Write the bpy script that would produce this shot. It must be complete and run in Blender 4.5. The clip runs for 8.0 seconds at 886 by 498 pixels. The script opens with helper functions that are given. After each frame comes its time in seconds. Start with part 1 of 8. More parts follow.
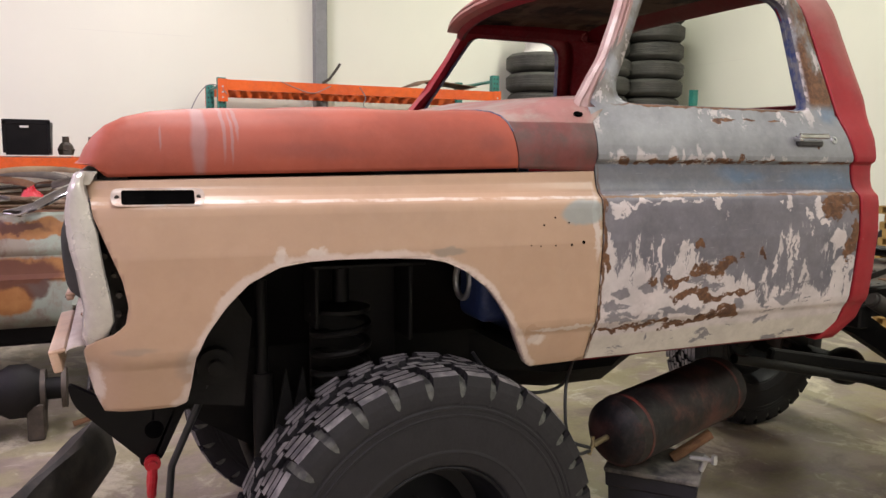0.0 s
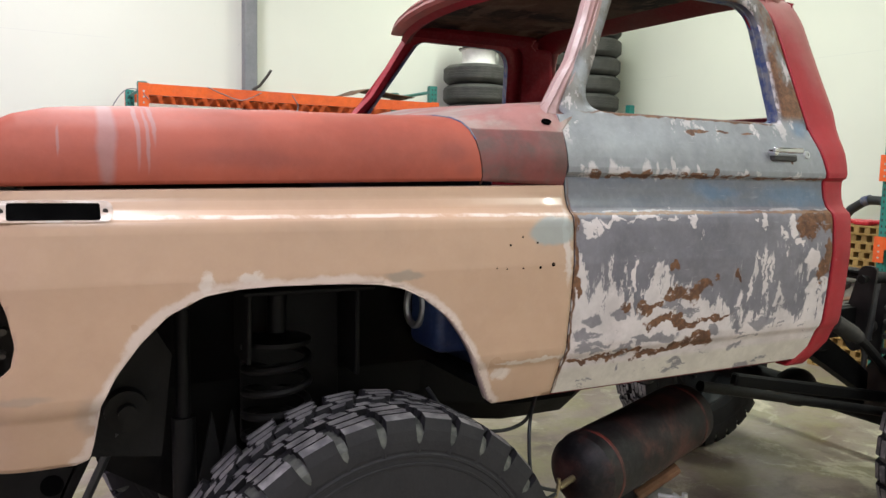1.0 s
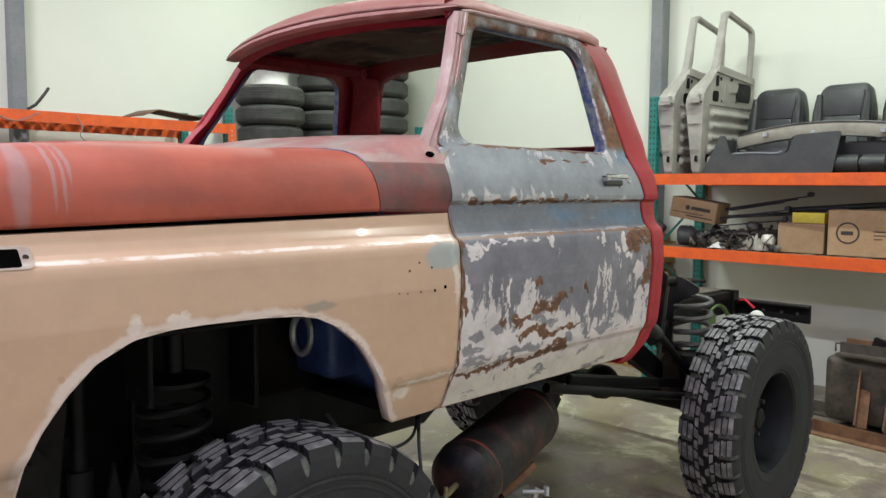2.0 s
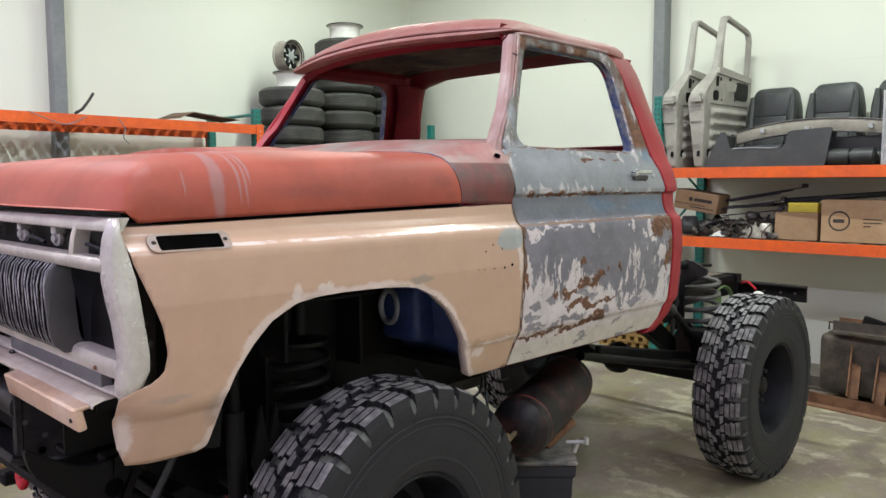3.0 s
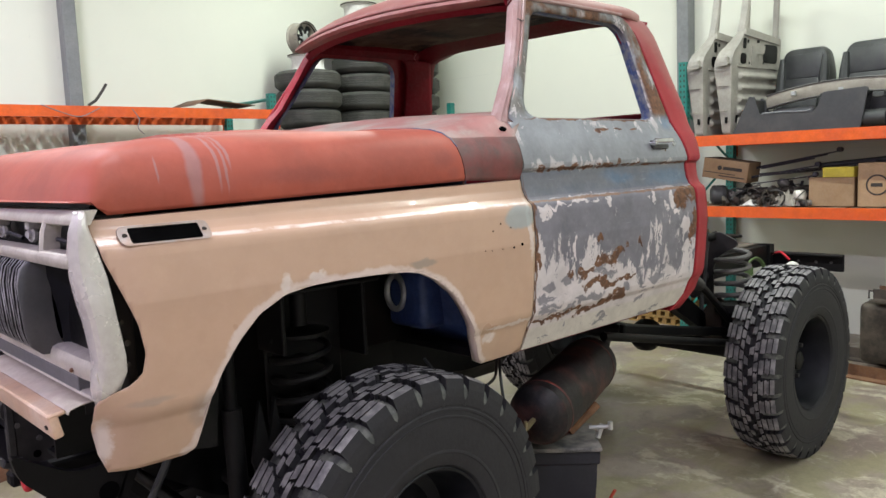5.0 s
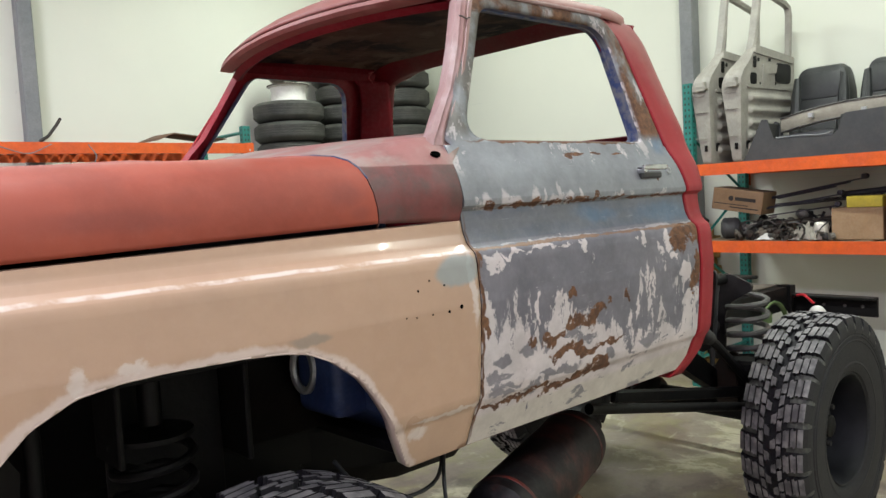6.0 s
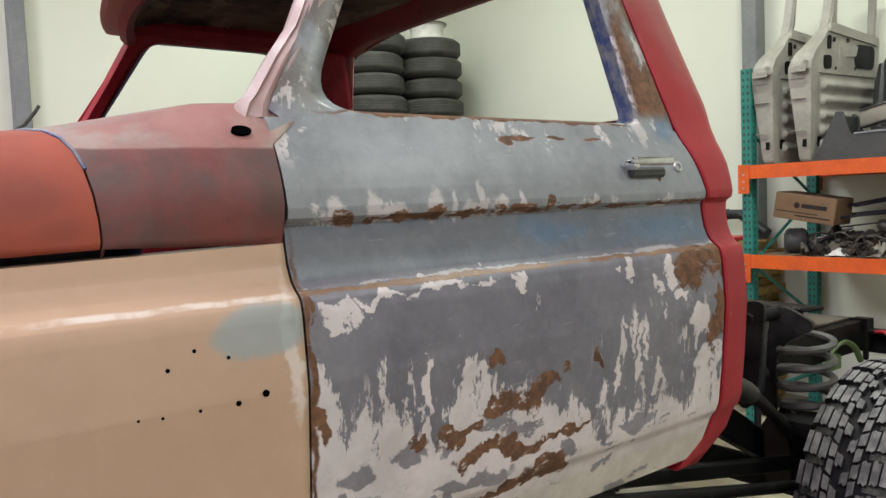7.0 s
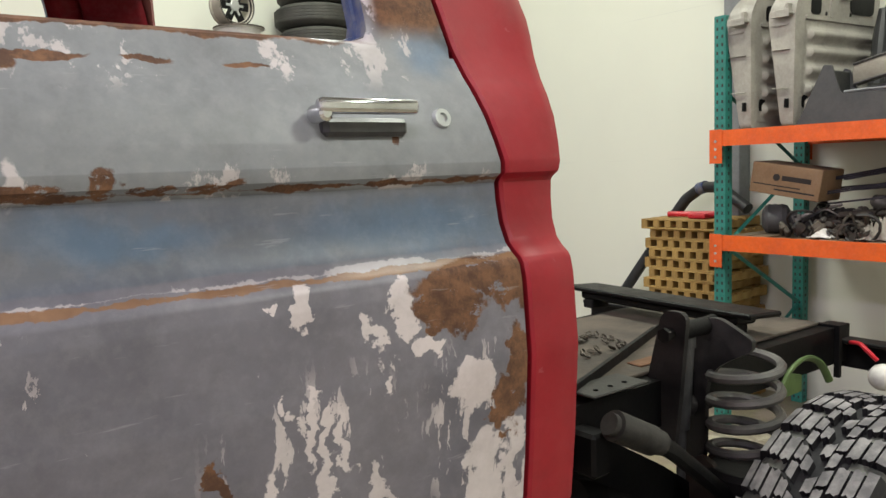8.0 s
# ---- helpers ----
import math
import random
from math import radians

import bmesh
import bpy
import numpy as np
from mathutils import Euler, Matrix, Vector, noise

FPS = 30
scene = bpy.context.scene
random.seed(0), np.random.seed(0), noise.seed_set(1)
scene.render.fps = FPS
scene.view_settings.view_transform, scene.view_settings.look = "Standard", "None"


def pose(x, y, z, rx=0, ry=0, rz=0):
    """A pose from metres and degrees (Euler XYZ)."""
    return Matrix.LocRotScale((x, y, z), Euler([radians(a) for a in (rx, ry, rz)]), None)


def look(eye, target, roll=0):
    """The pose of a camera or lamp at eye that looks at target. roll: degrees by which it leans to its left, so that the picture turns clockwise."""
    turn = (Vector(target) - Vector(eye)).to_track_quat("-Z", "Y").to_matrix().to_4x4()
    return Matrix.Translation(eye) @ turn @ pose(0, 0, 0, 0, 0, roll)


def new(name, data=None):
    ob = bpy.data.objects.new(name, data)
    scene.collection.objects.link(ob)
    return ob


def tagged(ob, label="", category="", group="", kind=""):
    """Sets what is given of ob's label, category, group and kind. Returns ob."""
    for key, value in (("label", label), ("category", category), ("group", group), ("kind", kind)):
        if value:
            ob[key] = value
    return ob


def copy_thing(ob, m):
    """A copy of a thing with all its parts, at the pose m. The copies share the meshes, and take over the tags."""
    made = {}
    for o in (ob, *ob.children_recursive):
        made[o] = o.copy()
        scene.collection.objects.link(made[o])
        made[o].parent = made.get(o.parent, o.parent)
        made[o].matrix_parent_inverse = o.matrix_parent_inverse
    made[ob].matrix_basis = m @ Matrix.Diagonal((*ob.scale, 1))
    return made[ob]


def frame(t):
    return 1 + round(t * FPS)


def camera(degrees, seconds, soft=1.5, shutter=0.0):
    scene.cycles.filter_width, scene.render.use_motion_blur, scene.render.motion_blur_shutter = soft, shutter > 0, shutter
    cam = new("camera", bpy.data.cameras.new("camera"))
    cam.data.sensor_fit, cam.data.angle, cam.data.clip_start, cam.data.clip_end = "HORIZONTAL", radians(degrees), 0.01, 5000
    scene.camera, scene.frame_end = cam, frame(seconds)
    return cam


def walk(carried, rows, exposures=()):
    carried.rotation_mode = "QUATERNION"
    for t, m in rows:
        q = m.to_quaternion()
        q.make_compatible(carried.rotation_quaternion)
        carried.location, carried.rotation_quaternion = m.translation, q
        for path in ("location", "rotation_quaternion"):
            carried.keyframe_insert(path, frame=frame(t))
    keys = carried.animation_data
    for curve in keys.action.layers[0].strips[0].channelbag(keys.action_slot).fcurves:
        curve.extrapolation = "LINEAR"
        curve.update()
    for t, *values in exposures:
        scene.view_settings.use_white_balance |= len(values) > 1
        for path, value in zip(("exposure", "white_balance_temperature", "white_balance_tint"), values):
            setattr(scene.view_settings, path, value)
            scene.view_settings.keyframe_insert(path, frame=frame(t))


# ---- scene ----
cam = camera(59.7, 8.0)
PATH = [
    (0, (-1.429, -2.09, 1.831), (-0.656, -0.262, 1.582), 0.7),
    (0.5, (-1.434, -2.036, 1.824), (-0.651, -0.215, 1.557), 0.8),
    (1, (-1.373, -1.791, 1.821), (-0.435, -0.037, 1.609), 1.4),
    (1.5, (-1.473, -1.633, 1.846), (-0.252, -0.056, 1.699), 0.9),
    (1.7, (-1.576, -1.625, 1.85), (-0.236, -0.148, 1.703), 1.1),
    (2.8, (-2.17, -1.858, 1.865), (-0.714, -0.497, 1.699), 0.1),
    (3, (-2.296, -1.833, 1.857), (-0.871, -0.441, 1.686), -0.1),
    (3.5, (-2.563, -1.73, 1.858), (-1.221, -0.26, 1.661), -0.6),
    (4, (-2.577, -1.732, 1.854), (-1.261, -0.244, 1.621), -2.0),
    (4.5, (-2.394, -1.784, 1.84), (-1.036, -0.337, 1.591), -2.4),
    (4.7, (-2.282, -1.798, 1.847), (-0.914, -0.358, 1.611), -2.4),
    (5.8, (-1.62, -1.574, 1.848), (-0.285, -0.095, 1.679), -2.0),
    (6, (-1.456, -1.479, 1.842), (-0.111, -0.005, 1.708), -3.2),
    (6.5, (-0.997, -1.333, 1.883), (0.243, 0.232, 1.783), -2.3),
    (7, (-0.553, -1.105, 1.835), (0.664, 0.477, 1.708), -2.3),
    (7.5, (-0.089, -0.949, 1.848), (1.182, 0.587, 1.694), -2.9),
    (8, (0.413, -0.829, 1.824), (1.598, 0.769, 1.616), -2.1),
]
walk(cam, [(t, look(eye, target, roll)) for t, eye, target, roll in PATH],
     [(0.0, -0.18, 7150, 19), (0.6, -0.17, 7150, 19), (1.0, -0.04, 6550, 11), (1.5, -0.14, 6350, 8), (3.0, -0.13, 6350, 10), (4.6, -0.03, 6400, 12), (6.0, -0.15, 6500, 10), (7.0, -0.25, 6650, 10), (7.5, -0.20, 6600, 14), (8.0, -0.13, 6900, 13)])

# ---- light: rows of tube lamps under the hall's ceiling ----
scene.view_settings.exposure = 0.0
world = bpy.data.worlds.new("world")
scene.world = world
world.use_nodes = True
world.node_tree.nodes["Background"].inputs["Color"].default_value = (0.75, 0.8, 0.85, 1)
world.node_tree.nodes["Background"].inputs["Strength"].default_value = 0.02

X0, X1, Y0, Y1, H = -8.5, 5.95, -6.5, 6.95, 5.4     # the hall
LAMPS = [(x, y) for y in (-3.4, 0.6, 4.5) for x in (-5.5, -1.1, 3.35)]
LAMP_WATTS = 128
LAMP_COLORS = {-5.5: (1.02, 0.91, 1.32), -1.1: (0.96, 0.985, 1.06), 3.35: (0.92, 1.02, 0.93)}     # made-up tints: west lamps violet to fill shade, east lamps greener


# ---- mesh helpers ----
def box(bm, x0, x1, y0, y1, z0, z1, bev=0.0, m=None, seg=1):
    k = Matrix.Translation(((x0 + x1) / 2, (y0 + y1) / 2, (z0 + z1) / 2)) @ Matrix.Diagonal((abs(x1 - x0), abs(y1 - y0), abs(z1 - z0), 1))
    r = bmesh.ops.create_cube(bm, size=1, matrix=(m @ k) if m else k)
    if bev:
        es = list({e for v in r["verts"] for e in v.link_edges})
        bmesh.ops.bevel(bm, geom=es, offset=bev, segments=seg, affect="EDGES", profile=0.5)


def rod(bm, a, b, r, seg=12, r2=None, caps=True):
    a, b = Vector(a), Vector(b)
    q = (b - a).to_track_quat("Z", "Y").to_matrix().to_4x4()
    bmesh.ops.create_cone(bm, cap_ends=caps, segments=seg, radius1=r, radius2=r if r2 is None else r2, depth=(b - a).length,
                          matrix=Matrix.Translation((a + b) / 2) @ q)


def sheet(bm, rows, keep=None, closed=False):
    """A skin over a grid of points; keep(i, j) picks the cells."""
    vs = [[bm.verts.new(p) for p in r] for r in rows]
    for i in range(len(vs) - 1):
        n = len(vs[i])
        for j in range(n if closed else n - 1):
            if keep and not keep(i, j):
                continue
            k = (j + 1) % n
            try:
                bm.faces.new((vs[i][j], vs[i][k], vs[i + 1][k], vs[i + 1][j]))
            except ValueError:
                pass
    return vs


def tube(bm, pts, r, seg=8, loop=False, flat=1.0):
    """A round bar swept along points."""
    pts = [Vector(p) for p in pts]
    n = len(pts)
    rows, side = [], None
    for i, p in enumerate(pts):
        d = (pts[(i + 1) % n] - pts[i - 1]) if loop else (pts[min(i + 1, n - 1)] - pts[max(i - 1, 0)])
        d.normalize()
        if side is None:
            side = d.orthogonal().normalized()
        side = (side - d * side.dot(d)).normalized()
        up = d.cross(side)
        rr = r[i] if isinstance(r, (list, tuple)) else r
        rows.append([p + rr * (math.cos(a) * side + flat * math.sin(a) * up) for a in [2 * math.pi * k / seg for k in range(seg)]])
    if loop:
        rows.append(rows[0])
    vs = sheet(bm, rows, closed=True)
    if not loop:
        for ring in (vs[0], vs[-1]):
            try:
                bm.faces.new(ring)
            except ValueError:
                pass


def smooth_path(pts, k=6):
    """A soft curve through points."""
    p = [Vector(q) for q in pts]
    out = []
    for i in range(len(p) - 1):
        a, b, c, d = p[max(0, i - 1)], p[i], p[i + 1], p[min(len(p) - 1, i + 2)]
        for j in range(k):
            t = j / k
            out.append(0.5 * (2 * b + (c - a) * t + (2 * a - 5 * b + 4 * c - d) * t * t + (3 * b - a - 3 * c + d) * t ** 3))
    return out + [p[-1]]


def lathe(bm, prof, m=None, seg=48, loop=False):
    """Turn (radius, height) pairs round z; m then places it."""
    m = m or Matrix()
    rows = [[m @ Vector((r * math.cos(a), r * math.sin(a), h)) for a in [2 * math.pi * k / seg for k in range(seg)]] for r, h in prof]
    if loop:
        rows.append(rows[0])
    sheet(bm, rows, closed=True)


def prism(bm, outline, d0, d1, axis="y", m=None):
    """An outline extruded from d0 to d1 along an axis."""
    def at(p, d):
        v = {"y": (p[0], d, p[1]), "x": (d, p[0], p[1]), "z": (p[0], p[1], d)}[axis]
        return (m @ Vector(v)) if m else v
    a = [bm.verts.new(at(p, d0)) for p in outline]
    b = [bm.verts.new(at(p, d1)) for p in outline]
    bm.faces.new(a)
    bm.faces.new(b[::-1])
    for i in range(len(a)):
        j = (i + 1) % len(a)
        bm.faces.new((a[i], b[i], b[j], a[j]))


def rounded(points, radii, n=6):
    """A closed outline with rounded corners."""
    out, k = [], len(points)
    for i, (p, r) in enumerate(zip(points, radii)):
        p, a, b = Vector(p), Vector(points[i - 1]), Vector(points[(i + 1) % k])
        da, db = (a - p).normalized(), (b - p).normalized()
        s, e = p + da * r, p + db * r
        for j in range(n + 1):
            t = j / n
            out.append(tuple((1 - t) ** 2 * s + 2 * t * (1 - t) * p + t * t * e))
    return out


def spring(x, y, z0, z1, r, turns, wire, n=20):
    bm = bmesh.new()
    k = int(turns * n)
    tube(bm, [(x + r * math.cos(2 * math.pi * i / n), y + r * math.sin(2 * math.pi * i / n), z0 + (z1 - z0) * i / k) for i in range(k + 1)], wire, 8)
    return bm


def mesh_of(name, bm, material, smooth=False, weld=0.0):
    if weld:
        bmesh.ops.remove_doubles(bm, verts=bm.verts, dist=weld)
        bmesh.ops.dissolve_degenerate(bm, dist=weld / 4, edges=bm.edges)
    bmesh.ops.recalc_face_normals(bm, faces=bm.faces)
    me = bpy.data.meshes.new(name)
    bm.to_mesh(me)
    bm.free()
    for mt in (material if isinstance(material, (list, tuple)) else [material]):
        me.materials.append(mt)
    if smooth:
        me.polygons.foreach_set("use_smooth", [True] * len(me.polygons))
        me.set_sharp_from_angle(angle=radians(32))
    return me


def thing(name, label, category, at=(0, 0, 0), group="", kind=""):
    ob = new(name)
    ob.location = at
    ob.empty_display_size = 0.1
    return tagged(ob, label, category, group, kind)


def part(name, bm, material, parent=None, label="", smooth=False, weld=0.0, thick=0.0, off=-1.0, pose_m=None):
    """One mesh object, under a thing or under a part."""
    me = bm if isinstance(bm, bpy.types.Mesh) else mesh_of(name, bm, material, smooth, weld)
    ob = new(name, me)
    if parent:
        ob.parent = parent
        ob.matrix_parent_inverse = Matrix() if parent.parent else parent.matrix_basis.inverted()
    if pose_m:
        ob.matrix_basis = pose_m
    if thick:
        md = ob.modifiers.new("sheet", "SOLIDIFY")
        md.thickness, md.offset = thick, off
    return tagged(ob, label)


def single(name, bm, material, label, category, group="", kind="", smooth=False, weld=0.0, thick=0.0):
    """A thing that is one mesh."""
    ob = part(name, bm, material, None, label, smooth, weld, thick)
    return tagged(ob, "", category, group, kind)


# ---- materials ----
class Nodes:
    def __init__(self, name):
        self.m = bpy.data.materials.new(name)
        self.m.use_nodes = True
        self.t = self.m.node_tree
        self.b = self.t.nodes["Principled BSDF"]
        self.co = self.t.nodes.new("ShaderNodeTexCoord").outputs["Object"]

    def put(self, v, s):
        if isinstance(v, bpy.types.NodeSocket):
            self.t.links.new(v, s)
        elif isinstance(v, (tuple, list)) and len(v) == 3 and s.type == "RGBA":
            s.default_value = (*v, 1)
        else:
            s.default_value = v

    def math(self, op, a, b=0.0, clamp=False):
        n = self.t.nodes.new("ShaderNodeMath")
        n.operation, n.use_clamp = op, clamp
        self.put(a, n.inputs[0])
        self.put(b, n.inputs[1])
        return n.outputs[0]

    def vmath(self, op, a, b):
        n = self.t.nodes.new("ShaderNodeVectorMath")
        n.operation = op
        self.put(a, n.inputs[0])
        self.put(b, n.inputs[1])
        return n.outputs["Value"] if op == "LENGTH" else n.outputs[0]

    def noise(self, scale, detail=4.0, rough=0.55, stretch=None, vec=None, color=False):
        n = self.t.nodes.new("ShaderNodeTexNoise")
        v = vec or self.co
        if stretch:
            v = self.vmath("MULTIPLY", v, stretch)
        self.put(v, n.inputs["Vector"])
        self.put(scale, n.inputs["Scale"])
        self.put(detail, n.inputs["Detail"])
        self.put(rough, n.inputs["Roughness"])
        return n.outputs["Color" if color else "Fac"]

    def step(self, v, lo, hi):
        n = self.t.nodes.new("ShaderNodeMapRange")
        n.interpolation_type = "SMOOTHSTEP"
        self.put(v, n.inputs["Value"])
        self.put(lo, n.inputs["From Min"])
        self.put(hi, n.inputs["From Max"])
        return n.outputs["Result"]

    def mix(self, f, a, b):
        n = self.t.nodes.new("ShaderNodeMix")
        n.data_type = "RGBA"
        self.put(f, n.inputs["Factor"])
        self.put(a, n.inputs["A"])
        self.put(b, n.inputs["B"])
        return n.outputs["Result"]

    def axis(self, v=None):
        n = self.t.nodes.new("ShaderNodeSeparateXYZ")
        self.put(v or self.co, n.inputs[0])
        return n.outputs

    def warped(self, scale, amount, detail=4.0):
        c = self.vmath("SUBTRACT", self.noise(scale, detail, 0.6, color=True), (0.5, 0.5, 0.5))
        return self.vmath("ADD", self.co, self.vmath("MULTIPLY", c, (amount, amount, amount)))

    def blobs(self, v, spots, soft=0.12):
        """A mask of ellipses (x, z, half width, half height) on a side panel."""
        f = None
        for x, z, rx, rz in spots:
            d = self.vmath("LENGTH", self.vmath("MULTIPLY", self.vmath("SUBTRACT", v, (x, 0, z)), (1 / rx, 0, 1 / rz)), (0, 0, 0))
            f = d if f is None else self.math("MINIMUM", f, d)
        return self.math("SUBTRACT", 1.0, self.step(f, 1 - soft, 1 + soft))

    def mottle(self, col, amount=0.3, scale=11.0, stretch=None, lift=1.0):
        """Fine worn cloudiness over a colour."""
        a = self.step(self.noise(scale, 9, 0.72, stretch), 0.40, 0.66)
        b = self.step(self.noise(scale * 3.7, 6, 0.7, stretch), 0.42, 0.70)
        dark = self.t.nodes.new("ShaderNodeMix")
        dark.data_type, dark.blend_type = "RGBA", "MULTIPLY"
        self.put(self.math("MULTIPLY", a, amount), dark.inputs["Factor"])
        self.put(col, dark.inputs["A"])
        self.put((0.45, 0.43, 0.43), dark.inputs["B"])
        lite = self.t.nodes.new("ShaderNodeMix")
        lite.data_type, lite.blend_type = "RGBA", "SCREEN"
        self.put(self.math("MULTIPLY", b, amount * 0.35 * lift), lite.inputs["Factor"])
        self.put(dark.outputs["Result"], lite.inputs["A"])
        self.put((0.30, 0.29, 0.29), lite.inputs["B"])
        return lite.outputs["Result"]

    def attr(self, name):
        n = self.t.nodes.new("ShaderNodeAttribute")
        n.attribute_name = name
        return n.outputs["Fac"]

    def rand(self):
        return self.t.nodes.new("ShaderNodeObjectInfo").outputs["Random"]

    def rand3(self):
        n = self.t.nodes.new("ShaderNodeCombineXYZ")
        r = self.rand()
        for k, f in enumerate((1.0, 7.3, 3.1)):
            self.put(self.math("MULTIPLY", r, f), n.inputs[k])
        return n.outputs[0]

    def island(self):
        return self.t.nodes.new("ShaderNodeNewGeometry").outputs["Random Per Island"]

    def out(self, color, rough=0.5, metal=0.0, height=None, bump=0.2, dist=0.01, coat=0.0, spec=None):
        self.put(color, self.b.inputs["Base Color"])
        self.put(rough, self.b.inputs["Roughness"])
        self.put(metal, self.b.inputs["Metallic"])
        if coat:
            self.b.inputs["Coat Weight"].default_value = coat
        if spec is not None:
            self.b.inputs["Specular IOR Level"].default_value = spec
        if height is not None:
            n = self.t.nodes.new("ShaderNodeBump")
            n.inputs["Strength"].default_value, n.inputs["Distance"].default_value = bump, dist
            self.put(height, n.inputs["Height"])
            self.t.links.new(n.outputs[0], self.b.inputs["Normal"])
        return self.m


def plain(name, c1, c2, scale=4.0, rough=0.5, metal=0.0, bump=0.15, fine=60.0, stretch=None, spread=0.12, vary=False, spec=None):
    """A surface with stains and grain between two colours."""
    n = Nodes(name)
    big = n.step(n.noise(scale, 5, 0.6, stretch), 0.35, 0.65)
    grain = n.noise(fine, 3, 0.6, stretch)
    col = n.mix(big, c1, c2)
    col = n.mix(n.math("MULTIPLY", grain, 0.35), col, tuple(0.6 * c for c in c1))
    if vary:
        col = n.mix(n.math("MULTIPLY", n.rand(), 0.5), col, tuple(0.55 * c for c in c2))
    col = n.mottle(col, 0.22, fine * 0.25, stretch, min(1.0, max(c2) / 0.25) ** 2)
    r = n.math("ADD", n.math("MULTIPLY", n.math("SUBTRACT", big, 0.5), spread), rough)
    return n.out(col, r, metal, grain, bump, 0.004, spec=spec)


# black set deeper than paint: underbody shade is put into the colour
M_BLACK = plain("black_paint_with_shade", (0.0022, 0.0022, 0.0028), (0.0065, 0.006, 0.0062), 6, 0.5, 0, 0.2, spec=0.2)
M_BUSH = plain("dusty_dark_bushing", (0.018, 0.017, 0.016), (0.05, 0.046, 0.043), 12, 0.6, 0, 0.3)
M_RIMBLACK = plain("satin_wheel_black", (0.004, 0.0045, 0.007), (0.013, 0.0135, 0.018), 8, 0.55, 0, 0.1, spec=0.3)
M_BONE = plain("dull_beige_plastic", (0.36, 0.33, 0.27), (0.28, 0.25, 0.21), 5, 0.5)
M_DUST = plain("dusty_black_bracket", (0.005, 0.005, 0.006), (0.032, 0.029, 0.030), 15, 0.45, 0, 0.3)
M_HANGER = plain("dusty_hanger_black", (0.007, 0.0068, 0.0075), (0.026, 0.023, 0.023), 9, 0.5, 0, 0.3)
# for flat discs and plates that paint the shade inside holes and slots
M_VOID = plain("hole_shade_black", (0.002, 0.002, 0.002), (0.004, 0.004, 0.004), 6, 0.9, 0, 0.1, spec=0.0)
# dusty black, lowered further so the colour carries the shade underneath
M_CHASSIS = plain("dusty_shaded_chassis_black", (0.0025, 0.0025, 0.003), (0.010, 0.0088, 0.0082), 5, 0.62, 0, 0.3, spec=0.25)
M_SPRING = plain("spring_steel_grey", (0.09, 0.088, 0.085), (0.16, 0.15, 0.14), 9, 0.5, 0.3)
M_RUSTPLATE = plain("rusty_plate", (0.05, 0.04, 0.033), (0.12, 0.095, 0.075), 5, 0.75, 0.1, 0.4)
M_RUSTDARK = plain("dark_rusty_steel", (0.014, 0.010, 0.008), (0.040, 0.024, 0.017), 9, 0.7, 0, 0.4)
M_RUST = plain("rust", (0.13, 0.055, 0.025), (0.24, 0.12, 0.06), 7, 0.85, 0, 0.5)
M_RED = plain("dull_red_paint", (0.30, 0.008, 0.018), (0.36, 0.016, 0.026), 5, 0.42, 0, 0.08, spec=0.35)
# the same red at half strength: shade in cab and sill put into colour
M_REDSHADE = plain("shaded_red_paint", (0.155, 0.004, 0.011), (0.20, 0.007, 0.015), 4, 0.5, 0, 0.08, spec=0.2)
M_PINK = plain("faded_red_primer", (0.40, 0.275, 0.255), (0.31, 0.165, 0.15), 9, 0.42, 0, 0.1, stretch=(1, 1, 0.5))
M_BLUE = plain("scratched_blue_paint", (0.02, 0.045, 0.15), (0.20, 0.20, 0.21), 30, 0.5, 0, 0.1)
M_NAVY = plain("firewall_blue", (0.026, 0.050, 0.16), (0.055, 0.10, 0.26), 7, 0.45)
M_CHROME = plain("chrome", (0.75, 0.76, 0.78), (0.6, 0.6, 0.62), 20, 0.12, 1.0, 0.02)
M_ALLOY = plain("scuffed_aluminium", (0.72, 0.675, 0.60), (0.54, 0.50, 0.44), 7, 0.34, 0.35, 0.05, 90)
M_CAP = plain("polished_end_cap", (0.72, 0.685, 0.65), (0.57, 0.535, 0.50), 5, 0.30, 0.4, 0.03)
M_CLIP = plain("dusty_pale_plastic", (0.52, 0.51, 0.50), (0.24, 0.23, 0.22), 26, 0.5)
M_POCKET = plain("dusty_black_pocket", (0.004, 0.0045, 0.007), (0.010, 0.010, 0.013), 8, 0.6, 0, 0.2, spec=0.15)
M_FLANGE = plain("cream_flange_paint", (0.62, 0.56, 0.47), (0.52, 0.44, 0.36), 9, 0.42)
M_STRIP = plain("dull_grey_strip", (0.085, 0.085, 0.092), (0.14, 0.138, 0.142), 9, 0.5)
M_STEEL = plain("galvanised_sheet", (0.5, 0.52, 0.52), (0.62, 0.63, 0.62), 5, 0.4, 0.7)
M_TEAL = plain("teal_rack_paint", (0.01, 0.17, 0.14), (0.02, 0.24, 0.20), 6, 0.45)
M_ORANGE = plain("orange_rack_paint", (0.85, 0.13, 0.012), (0.72, 0.10, 0.015), 3, 0.4)
M_WOOD = plain("grey_board", (0.26, 0.17, 0.10), (0.16, 0.11, 0.07), 5, 0.75, 0, 0.3, stretch=(6, 1, 1), vary=True)
M_PALLET = plain("yellow_pine", (0.50, 0.33, 0.10), (0.38, 0.22, 0.06), 7, 0.7, 0, 0.3, stretch=(1, 5, 1), vary=True)
M_CARD = plain("cardboard", (0.46, 0.30, 0.17), (0.40, 0.25, 0.13), 3, 0.8, 0, 0.1, vary=True)
M_CARDIN = plain("cardboard_brown_inside", (0.16, 0.09, 0.05), (0.2, 0.12, 0.07), 3, 0.8)
